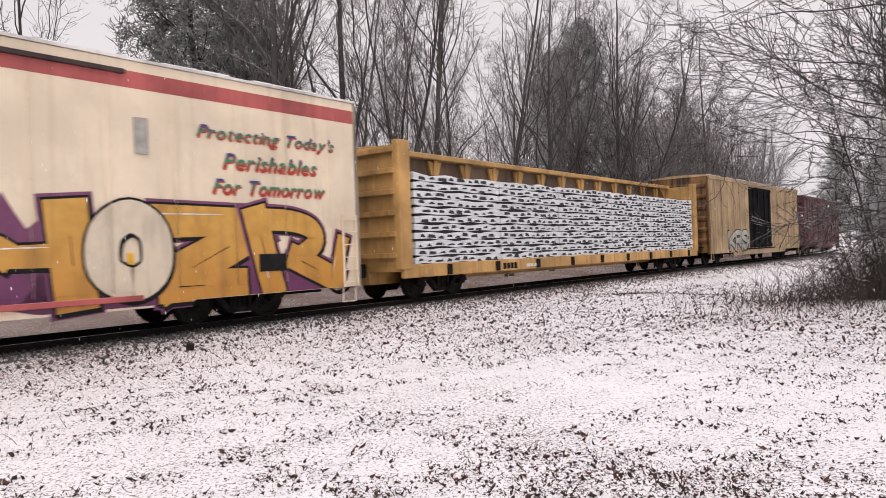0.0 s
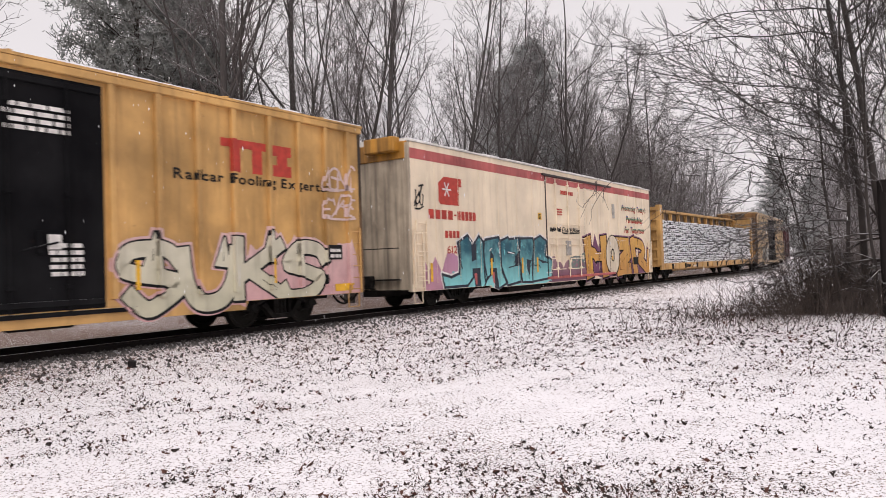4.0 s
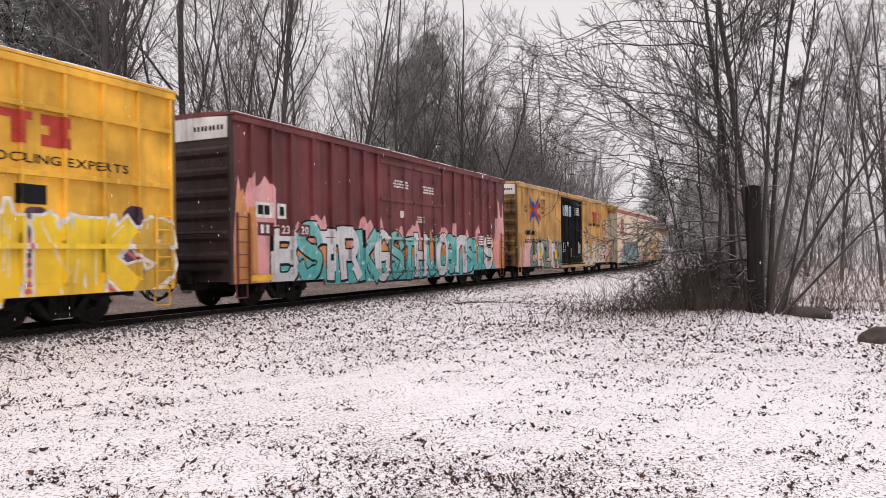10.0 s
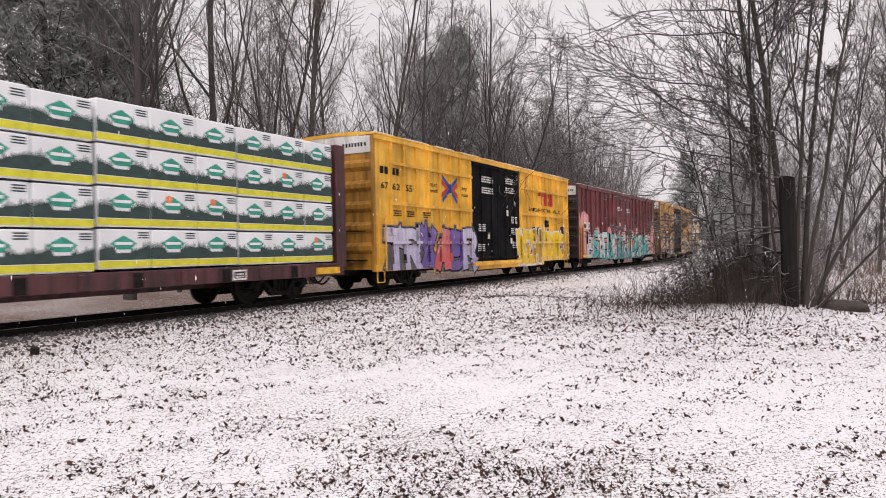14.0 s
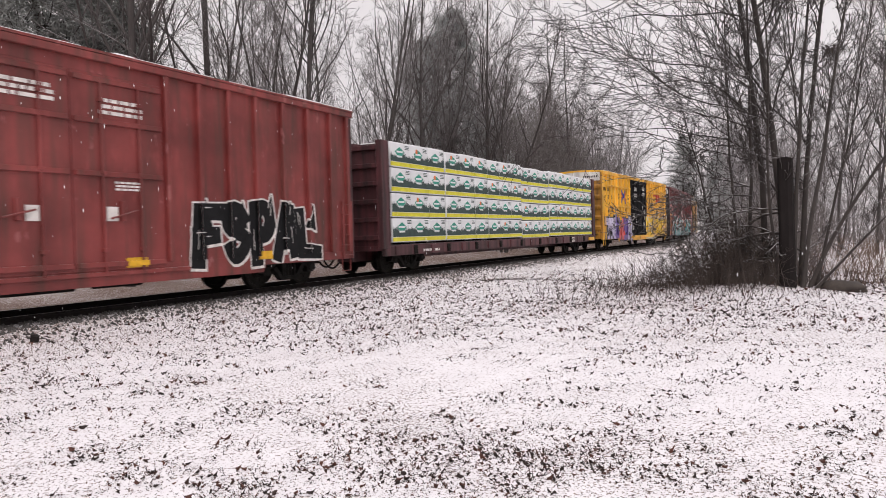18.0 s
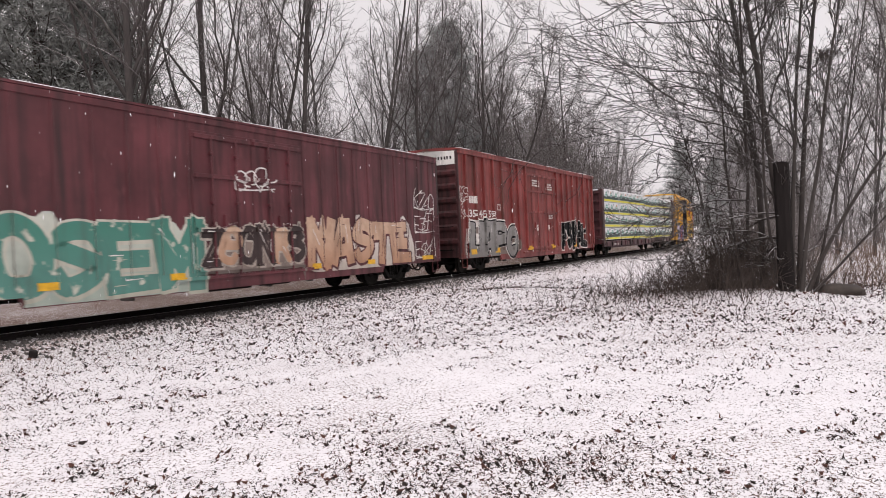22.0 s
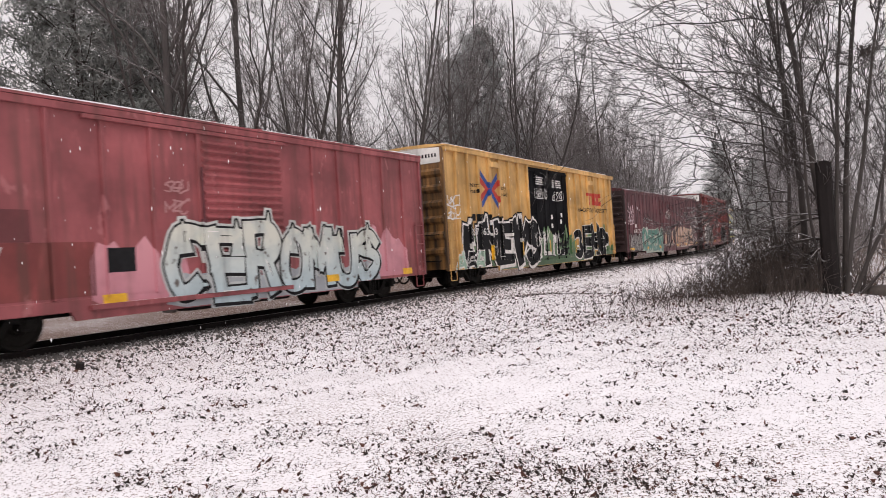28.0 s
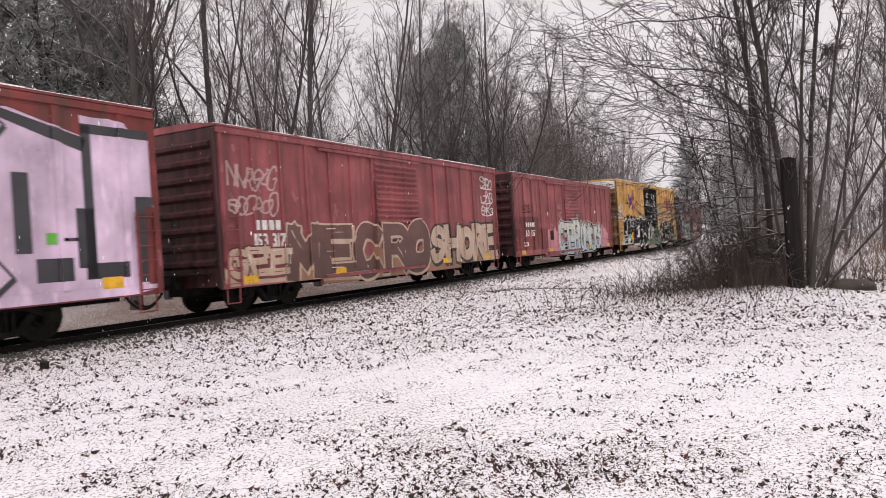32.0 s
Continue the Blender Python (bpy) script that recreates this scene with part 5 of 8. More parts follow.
        part("crossover_step", Shape().box(*sorted((s * half, s * (half + 0.22))), -1.2, 1.2, sill + 0.18, sill + 0.22).rod((s * (half + 0.2), -1.3, sill + 1.1), (s * (half + 0.2), 1.3, sill + 1.1), 0.016), M_UNDER, car)
        # ladders at the corner by the rear on the near side, ahead on the far side
        ladder(car, s * (half - 0.32), sill - 0.05, (sill + 1.5) if s < 0 else sill + 1.4, y, mat)
        # stirrup step
        st = Shape()
        xs = s * (half - 0.32)
        for e2 in (-0.2, 0.2):
            st.rod((xs + e2, -y + 0.02, sill - 0.1), (xs + e2, -y + 0.02, sill - 0.5), 0.016)
        st.rod((xs - 0.2, -y + 0.02, sill - 0.5), (xs + 0.2, -y + 0.02, sill - 0.5), 0.016)
        part("stirrup_step", st, mat, car)
    xa, xb = pin + 1.35, L - pin - 1.35
    part("side_skirt", Shape().prism([(xa - half, sill - 0.1), (xa + 0.12 - half, 0.46), (xb - 0.12 - half, 0.46), (xb - half, sill - 0.1)], "y", -y - 0.011, -y + 0.05), mat, car, "deep side sill between the trucks")
    rects.append((0.0, L, 0.3, sill + 0.06, 0.0125))
    return car, Wall(car, half, y, rects, (xa + 0.1, xb - 0.1, sill - 0.15))


def plug_door(car, wall, x0, x1, z0, z1, mat, leaves=2, rods=2, rod_mat=None, belts=()):
    """Flush doors with locking rods, their hardware, and the rails that they slide on."""
    half, y = wall.half, wall.y
    w = (x1 - x0) / leaves
    for i in range(leaves):
        a, b = x0 + i * w + 0.015, x0 + (i + 1) * w - 0.015
        d = part("door", Shape().box(a - half, b - half, -y - 0.028, -y + 0.01, z0, z1, 0.01), mat, car, "flush sliding door")
        for z in (z0 + 0.12, z1 - 0.12, *belts):
            wall.ribs.append((a + 0.04, b - 0.04, z - 0.05, z + 0.05, 0.085))
            part("door_rib", Shape().box(a - half + 0.04, b - half - 0.04, -y - 0.085, -y - 0.02, z - 0.05, z + 0.05, 0.01), mat, d)
        for k in range(rods):
            x = a + (b - a) * (k + 0.7) / (rods + 0.4) - half
            part("locking_rod", Shape().rod((x, -y - 0.075, z0 - 0.05), (x, -y - 0.075, z1 - 0.1), 0.024, 8), rod_mat or mat, d)
            for z in (z0 + 0.4, (z0 + z1) / 2, z1 - 0.5):
                part("rod_guide", Shape().box(x - 0.05, x + 0.05, -y - 0.11, -y - 0.02, z - 0.035, z + 0.035, 0.006), rod_mat or mat, d)
        xm = (a + b) / 2 - half
        part("door_handle", Shape().box(xm - 0.05, xm + 0.05, -y - 0.09, -y - 0.02, z0 + 0.95, z0 + 1.35, 0.012).rod((xm - 0.3, -y - 0.09, z0 + 1.0), (xm + 0.3, -y - 0.09, z0 + 1.15), 0.02), rod_mat or mat, d)
    part("door_rail", Shape().box(x0 - 0.6 - half, x1 + 0.6 - half, -y - 0.07, -y, z0 - 0.1, z0 - 0.02, 0.006), mat, car)
    wall.ribs.append((x0 + 0.015, x1 - 0.015, z0, z1, 0.028))
    wall.ribs.append((x0 - 0.6, x1 + 0.6, z0 - 0.1, z0 - 0.02, 0.07))


def cross_logo(wall, x0, x1, z0, z1, layer=2):
    """Red and blue chevrons that meet in a cross: a plain emblem."""
    def pt(a, b):
        return x0 + a * (x1 - x0), z0 + b * (z1 - z0)
    w = 0.095
    for mat, strokes in ((M_REDINK, [((0.0, 0.76), (0.43, 0.47)), ((0.43, 0.53), (0.0, 0.22)), ((1.0, 0.72), (0.62, 0.46)), ((0.62, 0.54), (1.0, 0.22))]),
                         (M_BLUE, [((0.02, 0.98), (0.56, 0.5)), ((0.56, 0.55), (0.04, 0.02)), ((0.97, 0.94), (0.53, 0.53)), ((0.53, 0.47), (0.97, 0.0))])):
        for k, ((a, b), (c, d)) in enumerate(strokes):
            wall.paint([pt(a, b - w), pt(c, d - w), pt(c, d + w), pt(a, b + w)], [(0, 1, 2, 3)], mat, layer + 0.3 * k + (1.2 if mat is M_BLUE else 0), "emblem_stroke", "stroke of a red and blue crossed emblem")


def block_logo(wall, x0, x1, z0, z1, mat, layer=2):
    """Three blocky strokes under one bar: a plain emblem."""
    for k, (a, b, c, d) in enumerate(((0, 0.62, 0.75, 1.0), (0.12, 0.26, 0, 0.75), (0.42, 0.56, 0, 0.75), (0.7, 1.0, 0.66, 1.0), (0.78, 0.94, 0.36, 0.66), (0.7, 1.0, 0, 0.36))):
        wall.rect(x0 + a * (x1 - x0), x0 + b * (x1 - x0), z0 + c * (z1 - z0), z0 + d * (z1 - z0), mat, layer, "emblem_block", "block of a dark red emblem")


def blocks(wall, x0, x1, z0, z1, mat, n=4, gap=0.3, layer=2, name="marking"):
    """A company's initials as plain blocks."""
    w = (x1 - x0) / (n + (n - 1) * gap)
    for i in range(n):
        a = x0 + i * w * (1 + gap)
        wall.rect(a, a + w, z0, z1, mat, layer, name)


def reflectors(wall, spots, w=0.09, h=0.55):
    for x, z in spots:
        wall.rect(x, x + w, z, z + h, M_REFLECT, 7, "reflector", "yellow reflective strip")


def train():
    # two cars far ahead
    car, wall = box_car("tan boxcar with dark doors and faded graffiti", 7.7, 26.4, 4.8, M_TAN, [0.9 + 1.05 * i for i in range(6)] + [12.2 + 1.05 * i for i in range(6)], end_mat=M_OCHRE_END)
    plug_door(car, wall, 6.9, 11.6, 0.85, 4.5, M_BLACK)
    wall.piece("KRS", 3.0, 6.6, 0.7, 1.9, spray("far_spray", (0.3, 0.3, 0.28), (0.5, 0.5, 0.45)), M_INK, 3)
    car, wall = box_car("weathered dark brown boxcar", 28.3, 44.0, 4.5, M_MAROON, [1 + 1.1 * i for i in range(5)] + [9.8 + 1.1 * i for i in range(5)])
    plug_door(car, wall, 6.3, 9.0, 0.85, 4.2, M_MAROON, 1)

    lumber_car_silver()
    reefer()

    # ochre boxcar with black doors and green graffiti
    posts = [0.70, 1.45, 2.25, 3.27, 4.15, 5.06, 6.04, 6.86, 11.75, 12.7, 13.6, 14.5, 15.5, 16.4, 17.3, 18.1]
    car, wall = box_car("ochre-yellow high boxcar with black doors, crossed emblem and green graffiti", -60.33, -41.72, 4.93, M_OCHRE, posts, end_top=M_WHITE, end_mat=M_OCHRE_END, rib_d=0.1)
    plug_door(car, wall, 6.95, 11.62, 0.72, 4.66, M_BLACK)
    cross_logo(wall, 1.67, 3.25, 2.94, 4.33)
    for word, x0, x1, z0, z1 in (("next", .82, 1.38, 3.69, 3.85), ("load", .82, 1.38, 3.49, 3.64), ("any", 3.45, 4.0, 3.7, 3.88), ("road", 3.45, 4.05, 3.5, 3.65)):
        wall.text(word, x0, x1, z0, z1, M_INK, fat=0.015)
    blocks(wall, 0.85, 2.25, 2.31, 2.53, M_INK, 4, 0.5)
    pink = spray("pink_haze", (0.62, 0.36, 0.36), (0.66, 0.45, 0.43))
    wall.cloud(0.1, 6.9, 0.48, 2.35, pink, 3, 0.45)
    for s, x0, x1 in (("66", .92, 1.48), ("25", 1.75, 2.3), ("27", 2.68, 3.2)):
        wall.text(s, x0, x1, 1.86, 2.08, M_INK, 4, fat=0.02)
    wall.piece("CREIN", 1.9, 6.9, 0.48, 2.0, [spray("sage_green", (0.12, 0.16, 0.12), (0.2, 0.24, 0.19)), spray("pale_fill", (0.5, 0.52, 0.48), (0.62, 0.62, 0.58))], M_INK, 5, 3, 0.04, 0.05, M_PALE, 1.2, "sage and white graffiti letter", halo=spray("green_halo", (0.13, 0.18, 0.14), (0.2, 0.25, 0.2)))
    wall.rect(2.5, 2.78, 2.28, 2.5, M_INK, 2, "stencil_frame")
    wall.rect(2.53, 2.75, 2.31, 2.47, M_OCHRE, 3, "stencil_frame")
    reflectors(wall, ((0.78, 0.95), (3.2, 1.0), (5.9, 1.0), (9.0, 1.1), (12.2, 1.0), (15.5, 1.0)))
    part("bracket_box", Shape().box(3.35 - wall.half, 4.3 - wall.half, -1.63, -1.5, 4.25, 4.45, 0.02), M_OCHRE, car)
    block_logo(wall, 14.2, 16.2, 3.4, 4.1, M_REDINK)
    wall.text("Railcar Pooling Experts", 13.05, 17.3, 3.08, 3.36, M_INK, fat=0.035)
    wall.cloud(14.6, 18.55, 0.48, 2.25, pink, 12, 0.45, 1)
    wall.rect(17.25, 17.85, 1.5, 1.86, M_INK, 8, "stencil_plate", "black stencil plate")
    wall.bars(17.3, 17.8, 1.55, 1.82, M_PALE, 2, 13, 9)
    wall.rect(17.55, 18.2, 0.72, 0.9, M_REFLECT, 8, "reflector", "yellow reflective strip")
    wall.piece("SUKS", 11.9, 17.2, 0.5, 2.1, spray("cream_fill", (0.55, 0.52, 0.38), (0.62, 0.58, 0.46)), M_INK, 8, 2, 0.03, 0.045, M_PALE, 1.3, "cream graffiti letter with black rim", halo=pink)
    wall.rect(7.5, 9.2, 3.55, 4.2, spray("blue_patch", (0.25, 0.42, 0.5), (0.3, 0.48, 0.55)), 3, "painted_patch", "pale blue painted-over patch")
    wall.scrawl(17.2, 18.4, 2.5, 3.9, spray("blush_tag", (0.62, 0.45, 0.42), (0.66, 0.5, 0.47)), 9, 10, 0.06)
    wall.bars(7.55, 8.7, 3.85, 4.25, M_PALE, 4, 3, 5)
    wall.bars(9.9, 11.0, 3.7, 4.2, M_PALE, 4, 4, 5)
    wall.bars(7.4, 7.9, 1.4, 2.0, M_PALE, 5, 5, 5)
    wall.bars(10.6, 11.2, 1.3, 1.9, M_PALE, 5, 6, 5)
    for x in (8.3, 10.6):
        wall.rect(x, x + 0.22, 1.75, 2.0, M_PALE, 6, "placard", "white paper placard")

    # brown-red boxcar with pink, orange and turquoise graffiti
    posts = [0.66, 1.46, 2.28, 3.27, 4.2, 5.17, 6.0, 6.85, 11.85, 12.9, 13.9, 14.9, 15.8, 16.7, 17.6]
    car, wall = box_car("brown-red high boxcar with pink, orange and turquoise graffiti along the bottom", -80.97, -62.26, 4.85, M_BROWN, posts, end_top=M_WHITE, end_mat=M_SOOT_SHADE, rib_d=0.1)
    plug_door(car, wall, 6.94, 11.74, 0.72, 4.55, M_BROWN, belts=(1.9, 3.2))
    orange = spray("orange_haze", (0.5, 0.2, 0.05), (0.6, 0.28, 0.1))
    rose = spray("rose_haze", (0.66, 0.26, 0.27), (0.7, 0.36, 0.36))
    wall.cloud(0.02, 18.6, 0.48, 2.6, rose, 5, 0.5, 1)
    wall.cloud(0.02, 18.6, 0.48, 2.25, orange, 8, 0.5, 1.6)
    wall.cloud(0.02, 1.7, 0.66, 4.2, rose, 15, 0.4, 2.0)
    wall.cloud(0.02, 0.9, 0.66, 3.3, orange, 16, 0.6, 2.4)
    wall.cloud(17.4, 18.66, 0.66, 4.1, rose, 17, 0.5, 2.0)
    wall.cloud(17.9, 18.66, 0.66, 3.3, orange, 18, 0.6, 2.4)
    turq = spray("turquoise_fill", (0.05, 0.33, 0.33), (0.2, 0.5, 0.48), speck=(0.6, 0.66, 0.66))
    silver = spray("silver_fill", (0.5, 0.5, 0.52), (0.66, 0.66, 0.66))
    gold = spray("gold_fill", (0.5, 0.3, 0.03), (0.6, 0.38, 0.06))
    wall.piece("BSTRK", 1.5, 6.8, 0.48, 2.25, [silver, turq, silver, silver, turq], M_INK, 21, 3, 0.12, 0.06, M_PALE, 0.9, "silver and turquoise graffiti letter", halo=None)
    wall.cloud(1.5, 17.4, 0.48, 1.55, turq, 28, 0.6, 2.6)
    wall.piece("GSTHUO", 6.7, 12.2, 0.48, 2.15, [silver, turq, turq, silver, turq, silver], M_INK, 26, 3, 0.1, 0.055, M_PALE, 0.9, "turquoise and silver graffiti letter")
    wall.piece("ensIS", 12.0, 17.1, 0.48, 2.2, [turq, silver, turq, turq, silver], M_INK, 29, 3, 0.16, 0.055, M_PALE, 0.7, "rounded turquoise graffiti letter")
    for x, z in ((15.4, 1.66), (16.35, 1.72)):
        wall.rect(x, x + 0.62, z, z + 0.56, M_BROWN, 9, "stencil_plate", "dark red stencil plate")
        wall.bars(x + 0.06, x + 0.56, z + 0.06, z + 0.5, M_PALE, 4, int(x * 10), 10)
    wall.rect(0.82, 1.42, 2.32, 2.72, M_PALE, 6.5, "marking_field", "white field of the company mark")
    wall.rect(1.68, 2.05, 2.32, 2.72, M_PALE, 6.5, "marking_field")
    blocks(wall, 0.9, 1.36, 2.4, 2.64, M_INK, 2, 0.2, 8)
    wall.rect(1.78, 1.96, 2.4, 2.64, M_INK, 8, "marking")
    for s, x0 in (("11", .9), ("23", 1.75), ("20", 2.6)):
        wall.rect(x0, x0 + 0.52, 1.86, 2.2, M_BROWN, 7.5, "number_field")
        wall.text(s, x0 + 0.1, x0 + 0.44, 1.92, 2.14, M_PALE, 9, fat=0.02)
    wall.bars(7.9, 9.0, 3.65, 3.95, M_PALE, 3, 7, 5)
    wall.bars(10.1, 11.1, 3.6, 3.9, M_PALE, 3, 8, 5)
    wall.bars(9.6, 10.2, 2.5, 2.75, M_PALE, 3, 9, 9)
    wall.rect(8.35, 8.7, 2.62, 2.86, M_PALE, 9, "placard", "white paper placard")
    wall.rect(0.62, 1.45, 0.7, 0.85, M_REFLECT, 8, "reflector", "yellow reflective strip")

    # bright yellow boxcar with black doors, lilac and yellow graffiti
    posts = [0.89 + 0.825 * i for i in range(8)] + [11.95 + 0.84 * i for i in range(9)]
    car, wall = box_car("bright yellow high boxcar with black doors, crossed emblem and lilac graffiti", -101.67, -82.87, 4.95, M_YELLOW, posts, end_top=M_WHITE, end_mat=M_YELLOW_END,
                        cross=((0.86, 6.85, 4.09), (0.86, 6.85, 2.79), (0.86, 6.85, 1.55), (11.95, 18.7, 4.05), (11.95, 18.7, 2.85), (11.95, 18.7, 1.55)), rib_w=0.07, rib_d=0.09, end_ribs=5)
    plug_door(car, wall, 6.94, 11.86, 0.8, 4.78, M_BLACK, rods=2)
    part("door_step", Shape().box(6.9 - wall.half, 11.9 - wall.half, -1.66, -1.5, 0.62, 0.78, 0.01), M_YELLOW, car)
    cross_logo(wall, 4.4, 5.68, 3.05, 3.98, 3)
    for word, x0, x1, z0, z1 in (("next", 3.52, 4.06, 3.52, 3.66), ("load", 3.52, 4.06, 3.32, 3.46), ("any", 6.03, 6.5, 3.5, 3.66), ("road", 6.03, 6.53, 3.3, 3.44)):
        wall.text(word, x0, x1, z0, z1, M_INK, 3, fat=0.015)
    blocks(wall, 0.31, 0.78, 3.72, 3.95, M_INK, 2, 0.25, 3)
    blocks(wall, 1.02, 1.46, 3.72, 3.95, M_INK, 2, 0.25, 3)
    for s, x0, x1 in (("67", .37, .78), ("62", 1.04, 1.5), ("55", 1.85, 2.29)):
        wall.text(s, x0, x1, 3.24, 3.46, M_INK, 3, fat=0.025)
    for x in (1.05, 1.9, 2.95):
        wall.bars(x, x + 0.5, 2.4, 2.62, M_INK, 3, int(x * 9), 3)
    block_logo(wall, 14.3, 16.3, 3.36, 3.94, M_REDINK, 3)
    wall.text("RAILCAR POOLING EXPERTS", 13.1, 17.6, 3.03, 3.2, M_INK, 3, fat=0.015)
    wall.rect(15.2, 15.8, 2.3, 2.65, M_INK, 3, "consolidated_stencil", "black stencil plate")
    lav = spray("lavender_fill", (0.45, 0.4, 0.58), (0.62, 0.58, 0.72))
    vio = spray("violet_fill", (0.12, 0.07, 0.26), (0.2, 0.13, 0.4))
    coral = spray("coral_fill", (0.62, 0.1, 0.1), (0.66, 0.2, 0.2))
    slate = spray("slate_haze", (0.09, 0.09, 0.1), (0.14, 0.13, 0.15))
    wall.cloud(0.35, 7.3, 0.48, 2.15, slate, 31, 0.55, 1)
    wall.piece("TRXABR", 0.6, 7.2, 0.48, 2.15, [lav, lav, vio, coral, vio, lav], M_INK, 34, 3, 0.22, 0.04, M_PALE, 1.2, "lavender, violet and coral graffiti letter", halo=slate)
    sun_fill = spray("sunny_fill", (0.84, 0.52, 0.02), (0.86, 0.6, 0.03))
    wall.cloud(11.3, 18.7, 0.5, 2.25, spray("plum_haze", (0.06, 0.03, 0.06), (0.1, 0.05, 0.1)), 35, 0.45, 1)
    for k in range(11):
        bx, bz, br = 11.6 + 0.68 * k, 2.0 + 0.12 * math.sin(k * 2.3), 0.2 + 0.08 * math.sin(k * 5.1)
        wall.paint([(bx + br * math.cos(q), bz + br * math.sin(q)) for q in np.linspace(0, 6.28, 15)[:-1]], [tuple(range(14))], spray("dark_ball", (0.02, 0.015, 0.03), (0.05, 0.02, 0.05)) if k == 0 else bpy.data.materials["dark_ball"], 1.4 + 0.15 * (k % 2), "graffiti_ball", "dark sprayed ball")
    wall.cloud(11.25, 18.65, 0.5, 1.3, sun_fill, 38, 0.5, 2)
    wall.scrawl(11.6, 18.5, 0.6, 1.9, coral, 40, 7, 0.09, 2.6)
    wall.piece("WZMINKS", 11.5, 18.7, 0.5, 2.15, [sun_fill, sun_fill, gold, sun_fill], M_PALE, 37, 4, 0.18, 0.075, M_PALE, 1.4, "yellow graffiti letter with white rim")
    for k, (x, z) in enumerate(((7.7, 4.0), (7.7, 3.55), (10.1, 4.1), (10.1, 3.7))):
        wall.bars(x, x + 1.2, z, z + 0.28, M_PALE, 3, 40 + k, 5)
    for k, (x, z) in enumerate(((7.4, 2.0), (7.3, 1.2), (10.8, 2.4), (10.8, 1.9), (10.9, 1.3))):
        wall.bars(x, x + 0.7, z, z + 0.32, M_PALE, 4, 50 + k, 5)
    for x, z in ((8.3, 1.7), (10.7, 1.5), (10.3, 2.7)):
        wall.rect(x, x + 0.2, z, z + 0.25, M_PALE, 6, "placard", "white paper placard")

    lumber_car_printed()

    # barn-red boxcar
    posts = [0.57, 1.45, 2.26, 3.19, 4.12, 5.23, 5.98, 6.94, 11.3, 12.2, 13.1, 14.0, 15.0, 16.0, 17.0, 17.8]
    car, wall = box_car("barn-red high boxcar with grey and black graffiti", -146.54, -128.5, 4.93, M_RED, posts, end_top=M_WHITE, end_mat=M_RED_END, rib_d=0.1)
    plug_door(car, wall, 7.01, 11.21, 0.75, 4.5, M_RED, belts=(2.6, 3.6))
    blocks(wall, 0.86, 1.43, 2.83, 3.12, M_PALE, 3, 0.25)
    for s, x0, x1 in (("35", .84, 1.42), ("46", 1.75, 2.3), ("59", 2.68, 3.22)):
        wall.text(s, x0, x1, 2.27, 2.57, M_PALE, 3, fat=0.03)
    wall.rect(3.6, 3.95, 2.6, 2.85, M_PALE, 2, "stencil_frame")
    wall.rect(3.63, 3.92, 2.63, 2.82, M_RED, 3, "stencil_frame")
    grey = spray("primer_grey", (0.2, 0.19, 0.18), (0.3, 0.29, 0.28))
    wall.cloud(0.3, 6.0, 0.7, 2.1, spray("grey_haze", (0.16, 0.12, 0.1), (0.22, 0.17, 0.16)), 61, 0.5, 1)
    wall.piece("uaPo", 0.75, 5.8, 0.5, 2.1, grey, M_INK, 63, 3, 0.26, 0.075, M_PALE, 0.6, "primer-grey graffiti letter with white and black rim", halo=M_PALE)
    wall.piece("FSPAL", 12.0, 16.4, 0.6, 2.2, M_INK, M_PALE, 66, 3, 0.26, 0.05, M_PALE, 1.4, "black graffiti letter with white rim")
    wall.bars(7.7, 8.8, 3.85, 4.2, M_PALE, 3, 71, 5)
    wall.bars(9.7, 10.7, 3.75, 4.1, M_PALE, 3, 72, 5)
    wall.bars(10.0, 10.6, 2.3, 2.5, M_PALE, 3, 73, 5)
    for x, z in ((8.2, 1.7), (9.8, 1.7)):
        wall.rect(x, x + 0.25, z, z + 0.28, M_PALE, 6, "placard", "white paper placard")
    wall.scrawl(0.06, 0.55, 2.2, 3.5, M_PALE, 74, 9, 0.03)
    for x in (0.85, 3.2, 7.0, 10.2, 14.0):
        wall.rect(x, x + 0.5, 0.78, 0.98, M_REFLECT, 8, "reflector", "yellow reflective strip")

    # dark maroon boxcar
    posts = [0.62 + 0.78 * i for i in range(10)] + [11.6 + 0.78 * i for i in range(10)]
    car, wall = box_car("dark maroon boxcar with white tags and green and beige graffiti", -167.81, -148.58, 4.36, M_MAROON, posts, rib_d=0.02, rib_w=0.05, end_ribs=9, peak=0.2, end_mat=M_SOOT_SHADE)
    plug_door(car, wall, 7.71, 11.51, 0.8, 4.0, M_MAROON, belts=(1.8, 3.0))
    wall.cloud(0.5, 3.2, 0.66, 1.75, spray("ash_haze", (0.2, 0.18, 0.17), (0.3, 0.27, 0.25)), 81, 0.4, 1)
    ash = spray("ash_fill", (0.3, 0.28, 0.26), (0.12, 0.1, 0.1), speck=(0.55, 0.52, 0.5))
    wall.piece("ReAHK", 0.5, 3.15, 0.66, 1.75, ash, M_INK, 82, 3, 0.1, 0.05, M_PALE, 1.4, "ash-grey scratched graffiti letter")
    jade = spray("jade_fill", (0.09, 0.24, 0.2), (0.05, 0.2, 0.15), speck=(0.5, 0.5, 0.42))
    wall.cloud(3.0, 8.0, 0.48, 2.15, spray("jade_haze", (0.36, 0.42, 0.36), (0.52, 0.54, 0.47)), 88, 0.35, 1)
    wall.piece("OSEM", 3.15, 7.9, 0.48, 2.1, jade, spray("sand_rim", (0.45, 0.44, 0.36), (0.55, 0.53, 0.45)), 86, 2, 0.16, 0.06, M_PALE, 0.9, "jade-green graffiti letter with pale rim")
